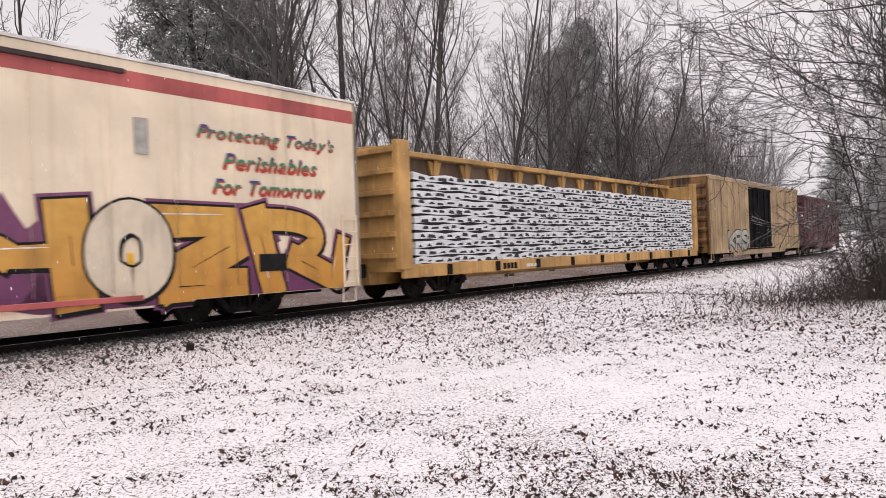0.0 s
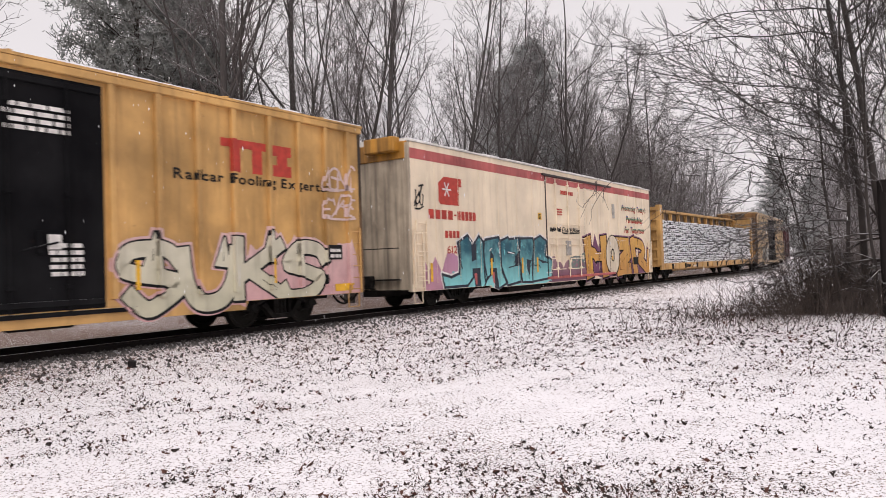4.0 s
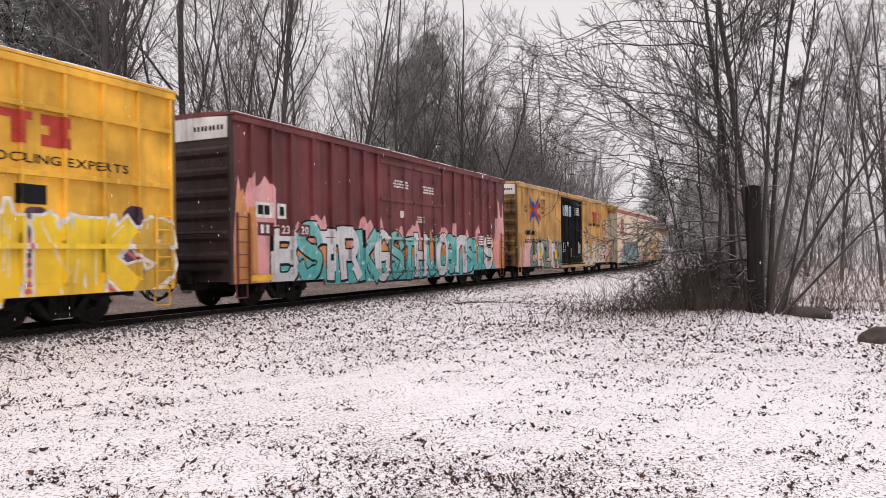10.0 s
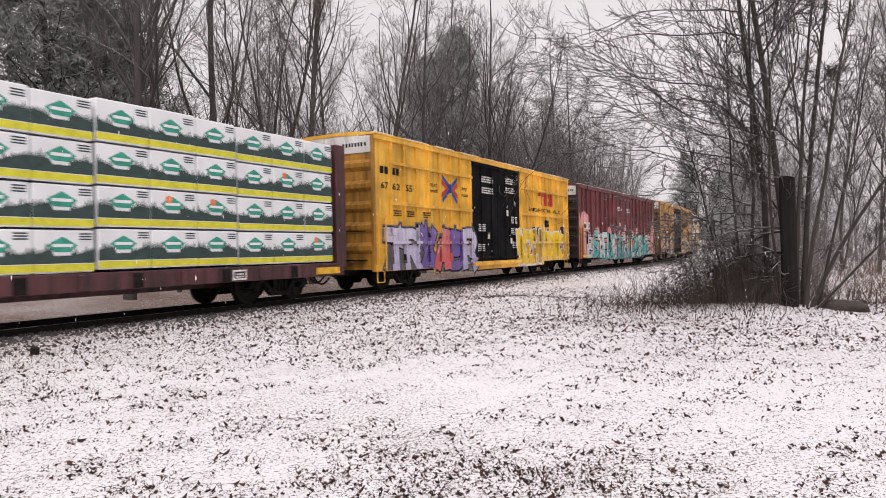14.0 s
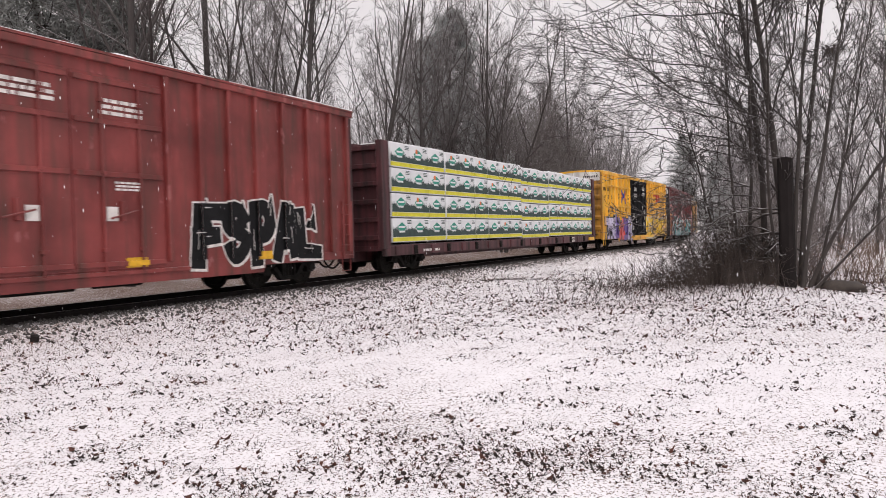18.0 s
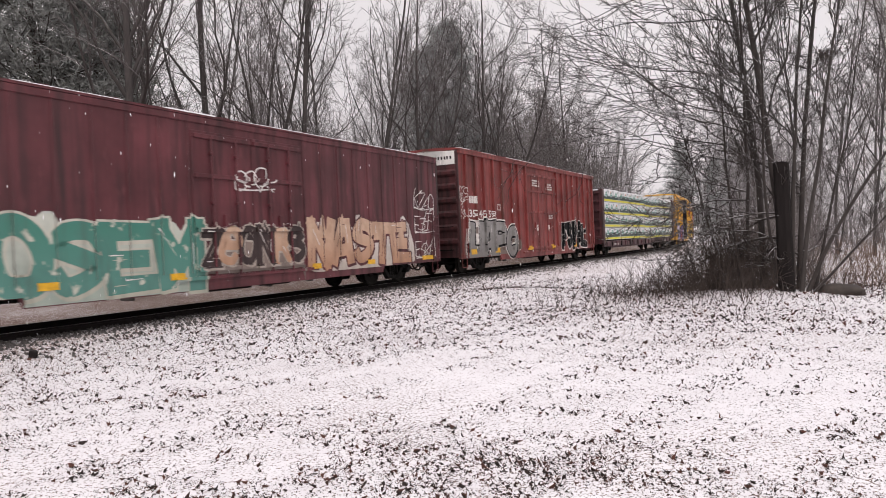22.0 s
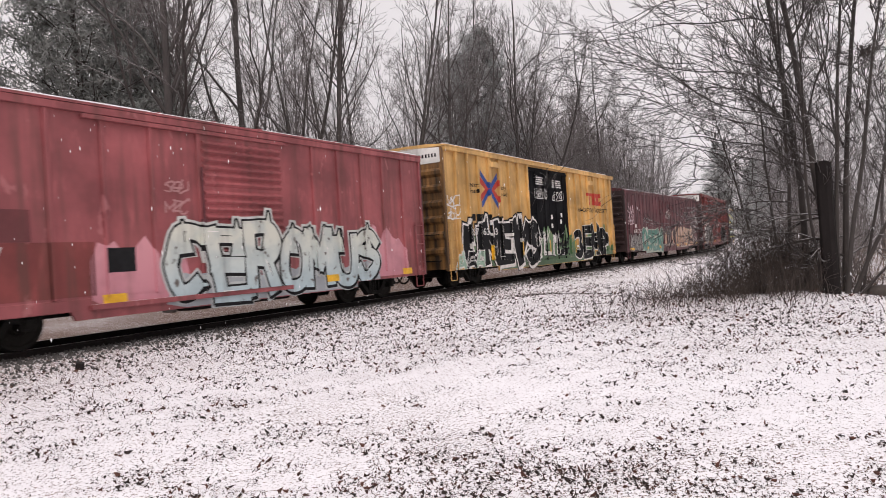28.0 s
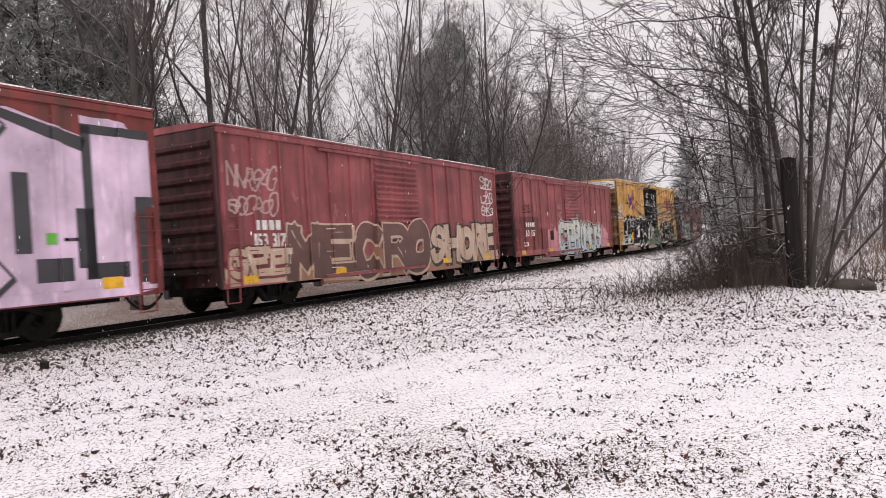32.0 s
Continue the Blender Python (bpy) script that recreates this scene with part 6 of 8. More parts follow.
    beige = spray("beige_fill", (0.45, 0.24, 0.14), (0.6, 0.42, 0.3))
    wall.cloud(11.6, 17.4, 0.64, 2.25, spray("sand_haze", (0.52, 0.46, 0.4), (0.66, 0.62, 0.58)), 89, 0.35, 1)
    wall.piece("NASTE", 11.7, 17.0, 0.66, 2.15, beige, M_MAROON, 91, 2, 0.09, 0.06, M_PALE, 1.2, "beige and brown graffiti letter")
    wall.cloud(8.0, 11.5, 0.8, 1.9, spray("sooty_haze", (0.2, 0.16, 0.14), (0.3, 0.22, 0.18)), 92, 0.7, 3)
    wall.piece("ZeONRS", 7.9, 11.45, 0.9, 1.95, [M_SOOT_SHADE, beige, M_SOOT_SHADE], spray("dusty_rim", (0.4, 0.34, 0.29), (0.52, 0.46, 0.4)), 96, 5, 0.12, 0.04, M_PALE, 1.4, "sooty graffiti letter with a dusty rim")
    wall.scrawl(0.42, 1.6, 2.25, 3.7, spray("pale_pink_tag", (0.6, 0.45, 0.48), (0.66, 0.5, 0.52)), 93, 8, 0.045)
    wall.scrawl(9.0, 10.4, 2.7, 3.4, M_PALE, 94, 9, 0.04, 8)
    wall.scrawl(17.5, 18.9, 0.8, 3.3, M_PALE, 95, 14, 0.035)
    wall.rect(1.5, 3.06, 1.7, 2.34, M_BROWN, 4, "number_field")
    blocks(wall, 1.76, 2.1, 2.1, 2.3, M_PALE, 2, 0.25, 6)
    for s, x0, x1 in (("691", 1.52, 2.2), ("780", 2.42, 3.02)):
        wall.text(s, x0, x1, 1.76, 2.0, M_PALE, 6, fat=0.025)
    for x in (0.45, 4.1, 7.0, 11.8, 14.5, 17.9):
        wall.rect(x, x + (0.9 if x in (0.45, 17.9) else 0.4), 0.74, 0.88, M_REFLECT, 8, "reflector", "yellow reflective strip")

    # gold boxcar with black doors and black and white graffiti
    posts = [0.75, 1.6, 2.4, 3.3, 4.15, 5.06, 5.95, 6.86, 11.65, 12.6, 13.5, 14.4, 15.35, 16.3, 17.2, 18.0]
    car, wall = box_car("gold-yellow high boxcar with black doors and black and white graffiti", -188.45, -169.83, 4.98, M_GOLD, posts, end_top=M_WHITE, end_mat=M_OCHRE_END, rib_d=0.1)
    plug_door(car, wall, 6.97, 11.51, 0.72, 4.72, M_BLACK)
    cross_logo(wall, 2.62, 4.1, 2.94, 4.2)
    for word, x0, x1, z0, z1 in (("next", 1.82, 2.37, 3.6, 3.77), ("load", 1.82, 2.37, 3.4, 3.55), ("any", 4.39, 4.82, 3.56, 3.74), ("road", 4.39, 4.88, 3.36, 3.52)):
        wall.text(word, x0, x1, z0, z1, M_INK, fat=0.015)
    blocks(wall, 1.84, 2.45, 2.37, 2.62, M_INK, 2, 0.3)
    blocks(wall, 2.66, 3.27, 2.37, 2.62, M_INK, 2, 0.3)
    for x, z in ((3.3, 4.42), (14.4, 4.3)):
        part("bracket_box", Shape().box(x - wall.half, x + 0.75 - wall.half, -1.63, -1.5, z, z + 0.22, 0.02), M_GOLD, car)
    wall.scrawl(0.06, 0.8, 2.4, 3.35, M_PALE, 101, 8, 0.05)
    moss = spray("moss_haze", (0.06, 0.13, 0.055), (0.12, 0.22, 0.09), speck=(0.3, 0.24, 0.12))
    wall.cloud(0.4, 18.3, 0.48, 2.3, moss, 103, 0.8, 1)
    for s, x0 in (("6", 1.28), ("67", 1.75), ("63", 2.6), ("63", 3.3)):
        wall.text(s, x0, x0 + (0.25 if len(s) == 1 else 0.5), 1.84, 2.1, M_PALE if x0 > 1.5 else M_INK, 12, fat=0.02)
    mint = spray("mint_fill", (0.3, 0.45, 0.34), (0.5, 0.6, 0.52))
    wall.piece("UNEVS", 1.2, 7.9, 0.48, 2.45, M_INK, M_PALE, 107, 2, 0.16, 0.1, M_PALE, 1.3, "black graffiti letter with thick white rim", halo=M_INK)
    wall.piece("AAA", 0.5, 2.6, 0.6, 1.3, [mint, M_INK, mint], M_PALE, 109, 8, 0.05, 0.05, M_PALE, 1.0, "mint graffiti letter")
    wall.cloud(7.1, 11.4, 0.8, 2.2, moss, 118, 0.75, 2)
    wall.scrawl(7.5, 9.0, 1.3, 2.0, M_PALE, 115, 7, 0.06, 9)
    wall.scrawl(9.9, 11.3, 0.85, 1.6, M_INK, 116, 7, 0.09, 8)
    wall.piece("LIL", 8.3, 10.6, 0.8, 1.9, M_PALE, M_INK, 111, 4, -0.02, 0.03, None, 1.2)
    wall.piece("3EMe", 12.2, 17.1, 0.5, 2.25, M_INK, M_PALE, 113, 2, 0.18, 0.045, M_PALE, 0.9, "black graffiti letter with thin white rim")
    block_logo(wall, 14.3, 16.3, 3.28, 3.9, M_REDINK)
    wall.text("RAILCAR POOLING EXPERTS", 13.06, 17.5, 2.9, 3.12, M_INK, fat=0.015)
    for k, (x, z) in enumerate(((7.6, 4.0), (9.6, 3.95))):
        wall.bars(x, x + 1.1, z, z + 0.38, M_PALE, 4, 120 + k, 5)
        wall.scrawl(x, x + 1.4, z - 0.6, z - 0.1, M_PALE, 122 + k, 10, 0.035)
    for k, (x, z) in enumerate(((9.3, 2.5), (10.5, 2.6), (10.4, 2.3), (9.3, 2.1))):
        wall.rect(x, x + 0.2, z, z + 0.2, M_PALE, 6, "placard", "white paper placard")
    reflectors(wall, ((0.9, 1.0), (3.2, 0.9), (5.9, 1.0), (9.0, 1.0), (12.3, 0.9), (15.4, 0.9)))
    wall.rect(0.85, 1.65, 0.68, 0.86, M_REFLECT, 9, "reflector", "yellow reflective strip")

    # two faded red boxcars with corrugated doors
    rib_door_car("faded red boxcar with darker number patch and grey-white graffiti", -205.7, -190.15, 4.4, (6.55, 9.15), 1)
    rib_door_car("faded red boxcar with cream and brown graffiti", -223.3, -207.6, 4.4, (6.31, 9.08), 2)
    lilac_car()


def rib_door_car(label, u0, u1, eave, door, which):
    L = u1 - u0
    n = 6
    posts = [0.12] + [0.12 + (door[0] - 0.2) * (i + 1) / n for i in range(n - 1)] + [door[1] + 0.1 + (L - door[1] - 0.2) * i / 6 for i in range(1, 7)]
    car, wall = box_car(label, u0, u1, eave, M_ROSE, posts, rib_w=0.08, end_ribs=8, sill=0.78, peak=0.12, pin=2.2, end_mat=M_RED_END)
    half, y = wall.half, wall.y
    d = part("door", Shape().box(door[0] - half, door[1] - half, -y - 0.05, -y + 0.01, 0.72, eave - 0.24, 0.012), M_ROSE, car, "sliding door with horizontal corrugations")
    for grp in range(3):
        for i in range(6):
            z = 0.85 + grp * (eave - 1.2) / 3 + (i + 0.5) * (eave - 1.35) / 18
            ring = [(-y - 0.05, z - 0.07), (-y - 0.115, z - 0.012), (-y - 0.115, z + 0.012), (-y - 0.05, z + 0.07)]
            part("door_corrugation", Shape().prism(ring, "x", door[0] + 0.12 - half, door[1] - 0.12 - half), M_ROSE, d)
    part("door_latch", Shape().rod((door[0] + 0.06 - half, -y - 0.09, 1.0), (door[0] + 0.06 - half, -y - 0.09, 3.4), 0.025).box(door[0] - half, door[0] + 0.14 - half, -y - 0.12, -y - 0.04, 1.9, 2.3, 0.01), M_MAROON, d)
    part("door_rail", Shape().box(door[0] - 2.6 - half, door[1] + 0.1 - half, -y - 0.1, -y, 0.62, 0.72, 0.008), M_ROSE, car)
    part("door_rail", Shape().box(door[0] - 2.6 - half, door[1] + 0.1 - half, -y - 0.1, -y, eave - 0.3, eave - 0.22, 0.008), M_ROSE, car)
    wall.ribs.append((door[0], door[1], 0.72, eave - 0.24, 0.118))
    if which == 1:
        wall.panels(0.05, 4.1, 0.88, 1.86, M_RED, 1, "repainted_patch", "darker red repainted patch")
        wall.panels(0.6, 2.95, 1.87, 2.42, M_BROWN, 1, "repainted_patch", "brown repainted patch")
        blocks(wall, 1.28, 2.28, 1.94, 2.15, M_PALE, 4, 0.4)
        for s, x0, x1 in (("150", 1.17, 1.7), ("357", 1.92, 2.46)):
            wall.text(s, x0, x1, 1.5, 1.8, M_PALE, 3, fat=0.03)
        wall.bars(1.0, 1.5, 1.05, 1.3, M_PALE, 2, 131)
        wall.rect(4.32, 4.95, 1.28, 1.74, M_INK, 2, "stencil_plate", "black stencil plate")
        pale = spray("icy_fill", (0.42, 0.52, 0.55), (0.6, 0.6, 0.52), speck=(0.1, 0.08, 0.07))
        wall.cloud(4.0, 6.2, 0.7, 2.3, spray("hot_pink_haze", (0.5, 0.2, 0.24), (0.6, 0.27, 0.3)), 133, 0.5, 1)
        wall.cloud(12.6, 14.6, 0.7, 2.3, spray("hot_pink_haze_two", (0.5, 0.2, 0.24), (0.6, 0.27, 0.3)), 134, 0.5, 1)
        wall.cloud(5.6, 13.0, 0.48, 1.2, spray("grey_base", (0.3, 0.32, 0.34), (0.4, 0.42, 0.42)), 135, 0.3, 2)
        wall.piece("CEROMUS", 5.7, 13.0, 0.5, 2.25, pale, M_INK, 137, 3, 0.06, 0.06, M_PALE, 1.3, "ice-white graffiti letter with black rim", halo=spray("soft_rim", (0.4, 0.42, 0.42), (0.55, 0.55, 0.52)))
        wall.scrawl(1.0, 2.0, 2.6, 3.1, M_INK, 138, 8, 0.025)
        wall.scrawl(5.7, 6.3, 2.4, 3.2, spray("faint_tag", (0.42, 0.2, 0.2), (0.45, 0.22, 0.22)), 139, 6, 0.04)
    else:
        blocks(wall, 1.12, 2.05, 1.96, 2.2, M_PALE, 4, 0.4)
        for s, x0, x1 in (("153", 1.07, 1.55), ("317", 1.72, 2.2)):
            wall.text(s, x0, x1, 1.54, 1.88, M_PALE, 3, fat=0.03)
        cream = spray("cream_haze", (0.5, 0.36, 0.26), (0.58, 0.44, 0.34))
        brown = spray("brown_fill", (0.1, 0.05, 0.04), (0.15, 0.07, 0.06))
        wall.cloud(0.05, 2.3, 0.66, 1.85, cream, 143, 0.45, 1)
        wall.cloud(2.2, 15.4, 0.48, 1.6, spray("rust_haze", (0.3, 0.16, 0.09), (0.22, 0.1, 0.08)), 144, 0.6, 1)
        wall.piece("GEE", 0.1, 2.4, 0.8, 1.6, cream, M_BROWN, 145, 3, 0.06, 0.05, M_PALE, 1.2, "cream graffiti letter")
        wall.piece("MECRO", 2.3, 9.6, 0.5, 2.2, brown, cream, 146, 3, 0.2, 0.07, M_PALE, 0.6, "brown block graffiti letter with cream rim")
        wall.piece("SHORE", 9.8, 15.4, 0.6, 2.15, cream, spray("moss_black_rim", (0.03, 0.032, 0.026), (0.04, 0.042, 0.036)), 148, 3, 0.12, 0.09, M_PALE, 1.0, "cream graffiti letter with dark rim")
        wall.scrawl(14.2, 15.3, 2.4, 4.0, M_PALE, 150, 12, 0.05)
        wall.scrawl(0.3, 2.0, 2.3, 3.6, spray("dusty_tag", (0.45, 0.3, 0.28), (0.5, 0.34, 0.32)), 152, 5, 0.06)
    for x in (0.6, 4.2, 10.6, 14.2):
        wall.rect(x, x + 0.5, 0.7, 0.88, M_REFLECT, 9, "reflector", "yellow reflective strip")


def turquoise_word(wall, fill, rim):
    """Five wide block letters that fade from deep teal to pale turquoise, with navy sides and pale outer line."""
    letters = (((2.4, 1.95), (3.0, 2.2), (3.25, 2.0), (3.25, 1.4), (3.4, 1.45), (3.4, 1.95), (3.7, 2.2), (3.95, 2.0), (4.0, 1.3), (4.15, 0.8), (3.9, 0.5), (3.68, 0.5), (3.68, 1.1), (3.28, 1.1), (3.28, 0.85), (2.9, 0.6),
                (1.6, 0.6), (1.5, 1.0), (2.0, 0.9), (2.45, 1.0), (2.5, 1.3)),
               ((3.95, 1.95), (4.1, 2.07), (5.0, 2.17), (5.08, 2.0), (5.1, 1.2), (5.5, 0.6), (4.9, 0.42), (4.65, 0.48), (4.78, 1.08), (4.38, 1.08), (4.38, 0.9), (4.0, 0.7)),
               ((5.08, 2.03), (5.65, 2.18), (5.73, 2.1), (6.5, 2.17), (6.55, 2.0), (6.4, 1.4), (6.55, 1.2), (6.5, 0.6), (5.5, 0.5), (5.15, 1.0)),
               ((6.5, 2.14), (7.55, 2.16), (7.62, 1.85), (7.45, 1.4), (7.4, 0.55), (6.6, 0.58), (6.45, 1.6)),
               ((7.6, 2.1), (8.15, 2.26), (8.7, 2.06), (8.55, 1.5), (9.05, 1.33), (8.95, 0.65), (7.4, 0.56), (7.5, 1.4)))
    dark = (((2.4, 1.93), (2.56, 1.85), (2.58, 1.4), (2.66, 1.1), (2.5, 1.26)), ((3.25, 1.95), (3.52, 1.92), (3.5, 1.42), (3.25, 1.38)), ((3.3, 1.08), (3.68, 1.12), (3.68, 0.5), (3.36, 0.5)),
            ((4.42, 1.74), (4.62, 1.52), (4.62, 1.32), (4.34, 1.33)), ((4.38, 1.07), (4.8, 1.1), (4.9, 0.46), (4.66, 0.52)), ((3.95, 1.97), (4.07, 1.97), (3.98, 1.53), (4.05, 1.21), (3.94, 1.42)),
            ((6.15, 1.5), (6.54, 1.8), (6.38, 1.38), (6.5, 1.24), (5.65, 1.1), (6.1, 1.2)), ((7.0, 1.39), (7.4, 1.36), (7.26, 1.2), (7.2, 0.8), (7.02, 1.0)), ((7.8, 1.42), (8.35, 1.32), (8.85, 1.25), (8.3, 1.22)))
    for k, pts in enumerate(letters):
        loop = [*pts, pts[0]]
        wall.stroke([(x - 0.01, z + 0.025) for x, z in loop], 0.15, M_PALE, 2)
        wall.stroke(loop, 0.085, rim, 4)
        wall.shape(pts, fill, 3, "graffiti_letter", "turquoise graffiti letter fading to teal above")
    for pts in dark:
        wall.shape(pts, rim, 4.6, "graffiti_shadow")
    for x, z in ((3.34, 0.62), (4.47, 0.62)):
        wall.shape([(x, z + 0.36), (x + 0.17, z + 0.36), (x + 0.14, z), (x + 0.05, z)], M_STRIPE, 5.4, "graffiti_mark", "pink graffiti mark")
    for pts in (((5.57, 1.62), (6.12, 1.63), (6.14, 1.4), (6.0, 1.22)), ((5.65, 1.12), (6.1, 1.17), (6.5, 1.2), (6.46, 0.65)), ((7.35, 1.42), (7.6, 1.15), (7.95, 1.17), (8.1, 1.06)), ((7.1, 0.7), (7.2, 1.1), (7.42, 1.2))):
        wall.stroke(pts, 0.04, rim, 5.8)
    for pts in (((3.1, 2.08), (3.27, 1.92)), ((4.99, 1.98), (5.03, 1.5)), ((5.62, 1.66), (6.05, 1.6)), ((6.3, 1.95), (6.48, 1.7)), ((8.55, 1.95), (8.5, 1.62)), ((4.36, 1.7), (4.48, 1.78)), ((8.62, 0.85), (8.95, 0.85), (8.9, 1.1)), ((6.95, 0.8), (6.98, 1.2))):
        wall.stroke(pts, 0.035, M_PALE, 6.4)


def reefer():
    """Cream insulated car with a red stripe under the eaves and a plug door with rods."""
    car, wall = box_car("cream refrigerator car with red eaves stripe, turquoise and orange graffiti", -39.6, -18.4, 4.9, M_CREAM, [], end_ribs=0, rib_d=0.02, sill=0.7, chord=False, roof_mat=M_WHITE, name="refrigerator_car", category="railcar", peak=0.1, end_mat=M_CREAM_END, pin=3.0)
    half, y = wall.half, wall.y
    part("eaves_stripe", Shape().box(-half - 0.003, half + 0.003, -y - 0.004, -y + 0.01, 4.36, 4.66), M_STRIPE, car, "faded red painted stripe")
    for i in range(1, 17):
        if not 8.6 < i * 1.27 < 12.5:
            wall.ribs.append((i * 1.27 - 0.016, i * 1.27 + 0.016, 0.75, 4.35, 0.016))
            part("panel_seam", Shape().box(i * 1.27 - half - 0.016, i * 1.27 - half + 0.016, -y - 0.016, -y, 0.75, 4.35), M_CREAM, car)
    part("end_cap", Shape().box(-half - 0.05, -half, -1.55, 1.55, 4.35, 4.85, 0.02).box(-half - 0.32, -half, -1.3, -0.2, 4.55, 4.98, 0.03), M_YELLOW_END, car, "yellow upper end with a roof cover")
    x0, x1 = 8.75, 12.35
    d = part("door", Shape().box(x0 - half, x1 - half, -y - 0.05, -y + 0.01, 0.72, 4.55, 0.012), M_CREAM, car, "cream plug door with locking rods")
    for x in (9.46, 10.6, 11.73):
        part("locking_rod", Shape().rod((x - half, -y - 0.1, 0.65), (x - half, -y - 0.1, 4.5), 0.022, 8), M_CREAM, d)
        for z in (1.0, 1.9, 2.7, 3.5, 4.3):
            part("rod_guide", Shape().box(x - half - 0.07, x - half + 0.07, -y - 0.14, -y - 0.04, z - 0.04, z + 0.04, 0.008), M_CREAM, d)
    for x in (x0 - 0.03, x1 - 0.01):
        part("door_gasket", Shape().box(x - half, x + 0.04 - half, -y - 0.035, -y, 0.72, 4.55), M_SOOT_SHADE, d, "dark rubber door seal")
    for xa, xb, za, zb in ((9.0, 10.3, 0.95, 1.4), (9.0, 10.3, 1.48, 1.9), (10.8, 12.1, 0.95, 1.4), (10.8, 12.1, 1.48, 1.9)):
        part("door_pocket", Shape().box(xa - half, xb - half, -y - 0.075, -y - 0.045, zb - 0.035, zb).box(xa - half, xb - half, -y - 0.075, -y - 0.045, za, za + 0.035).box(xa - half, xa + 0.035 - half, -y - 0.075, -y - 0.045, za + 0.035, zb - 0.035), M_CREAM, d)
    for z in (1.95, 2.2, 2.75):
        part("door_bar", Shape().rod((x0 + 0.1 - half, -y - 0.085, z), (x1 - 0.1 - half, -y - 0.085, z), 0.02, 8), M_CREAM, d)
    part("lock_box", Shape().box(10.35 - half, 10.75 - half, -y - 0.12, -y - 0.04, 1.5, 2.1, 0.015), M_GALV, d)
    # upper track coloured near-black to paint its shadow line above the stripe
    part("door_track", Shape().box(x0 - 0.3 - half, x1 + 3.2 - half, -y - 0.09, -y, 4.58, 4.66, 0.01), M_SOOT_SHADE, car)
    part("door_track", Shape().box(x0 - 0.1 - half, x1 + 3.4 - half, -y - 0.09, -y, 0.6, 0.7, 0.01), M_STRIPE, car)
    wall.ribs.append((x0, x1, 0.72, 4.55, 0.052))
    wall.rect(x0 + 0.01, x1 - 0.01, 4.3, 4.53, M_STRIPE, 1, "door_stripe", "faded red painted stripe")
    ladder(car, 0.48 - half, 0.85, 2.5, y, M_CREAM, 0.5, 7)
    # emblem: a rounded red square with a white star of bars
    pts = [(1.45, 3.2), (1.55, 3.11), (2.55, 3.11), (2.55, 3.7), (2.73, 3.7), (2.73, 3.96), (1.75, 3.96), (1.45, 3.75)]
    wall.paint(pts, [tuple(range(8))], M_REDINK, 2, "emblem", "red emblem with a white snow star")
    star, sf = [], []
    for k in range(6):
        a = k * math.pi / 3
        c, s = math.cos(a), math.sin(a)
        n = len(star)
        star += [(1.9 - 0.025 * s, 3.58 + 0.025 * c), (1.9 + 0.24 * c - 0.025 * s, 3.58 + 0.24 * s + 0.025 * c), (1.9 + 0.24 * c + 0.025 * s, 3.58 + 0.24 * s - 0.025 * c), (1.9 + 0.025 * s, 3.58 - 0.025 * c)]
        sf.append((n, n + 1, n + 2, n + 3))
    wall.paint(star, sf, M_PALE, 3, "emblem")
    blocks(wall, 0.9, 2.2, 2.66, 2.94, M_REDINK, 4, 0.25)
    wall.rect(2.28, 2.4, 2.78, 2.83, M_REDINK, 2, "marking")
    blocks(wall, 2.46, 3.55, 2.66, 2.94, M_REDINK, 5, 0.25)
    blocks(wall, 1.74, 2.54, 2.1, 2.32, M_REDINK, 4, 0.3)
    wall.text("612", 1.83, 2.4, 1.62, 1.86, M_REDINK, 2, fat=0.02)
    rainbow, nt, b = material("rainbow_lettering", 0.55)
    c, q = nt.nodes.new("ShaderNodeTexCoord"), nt.nodes.new("ShaderNodeSeparateXYZ")
    nt.links.new(c.outputs["Object"], q.inputs[0])
    band = nt.nodes.new("ShaderNodeMath")
    band.operation = "FRACT"
    nt.links.new(ramp(nt, q.outputs["Z"], 2.52, 4.52, 0.0, 4.0), band.inputs[0])
    col = mixed(nt, ramp(nt, band.outputs[0], 0.2, 0.36), (0.42, 0.05, 0.03), (0.03, 0.22, 0.12))
    nt.links.new(mixed(nt, ramp(nt, band.outputs[0], 0.45, 0.65), col, (0.02, 0.05, 0.2)), b.inputs["Base Color"])
    for s, x0, x1, z0, z1 in (("Protecting Today's", 16.9, 20.4, 3.56, 3.9), ("Perishables", 17.5, 19.9, 3.06, 3.38), ("For Tomorrow", 17.25, 20.1, 2.56, 2.86)):
        wall.text(s, x0 + 0.03, x1 + 0.03, z0 - 0.03, z1 - 0.03, M_REDINK, 2, fat=0.02, slant=0.12)
        wall.text(s, x0, x1, z0, z1, rainbow, 4, fat=0.02, slant=0.12)
    blocks(wall, 10.0, 11.2, 3.95, 4.1, M_REDINK, 7, 0.2, 3)
    wall.bars(9.6, 10.1, 3.1, 3.4, M_REDINK, 3, 161, 3)
    wall.rect(8.04, 8.34, 2.87, 3.13, M_REFLECT, 3, "warning_sign", "small yellow warning sign")
    wall.bars(8.07, 8.31, 2.9, 3.1, M_INK, 4, 162, 4)
    part("roof_vent", Shape().box(15.7 - half, 15.95 - half, -y - 0.05, -y, 3.2, 3.85, 0.01), M_GALV, car)
    wall.scrawl(0.22, 0.66, 2.92, 3.62, M_INK, 163, 8, 0.05)
    cyan = spray("cyan_fill", (0.26, 0.68, 0.68), (0.001, 0.08, 0.12), 0.5, 1.72, speck=(0.16, 0.5, 0.52))
    navy = spray("navy_rim", (0.004, 0.012, 0.03), (0.005, 0.012, 0.03))
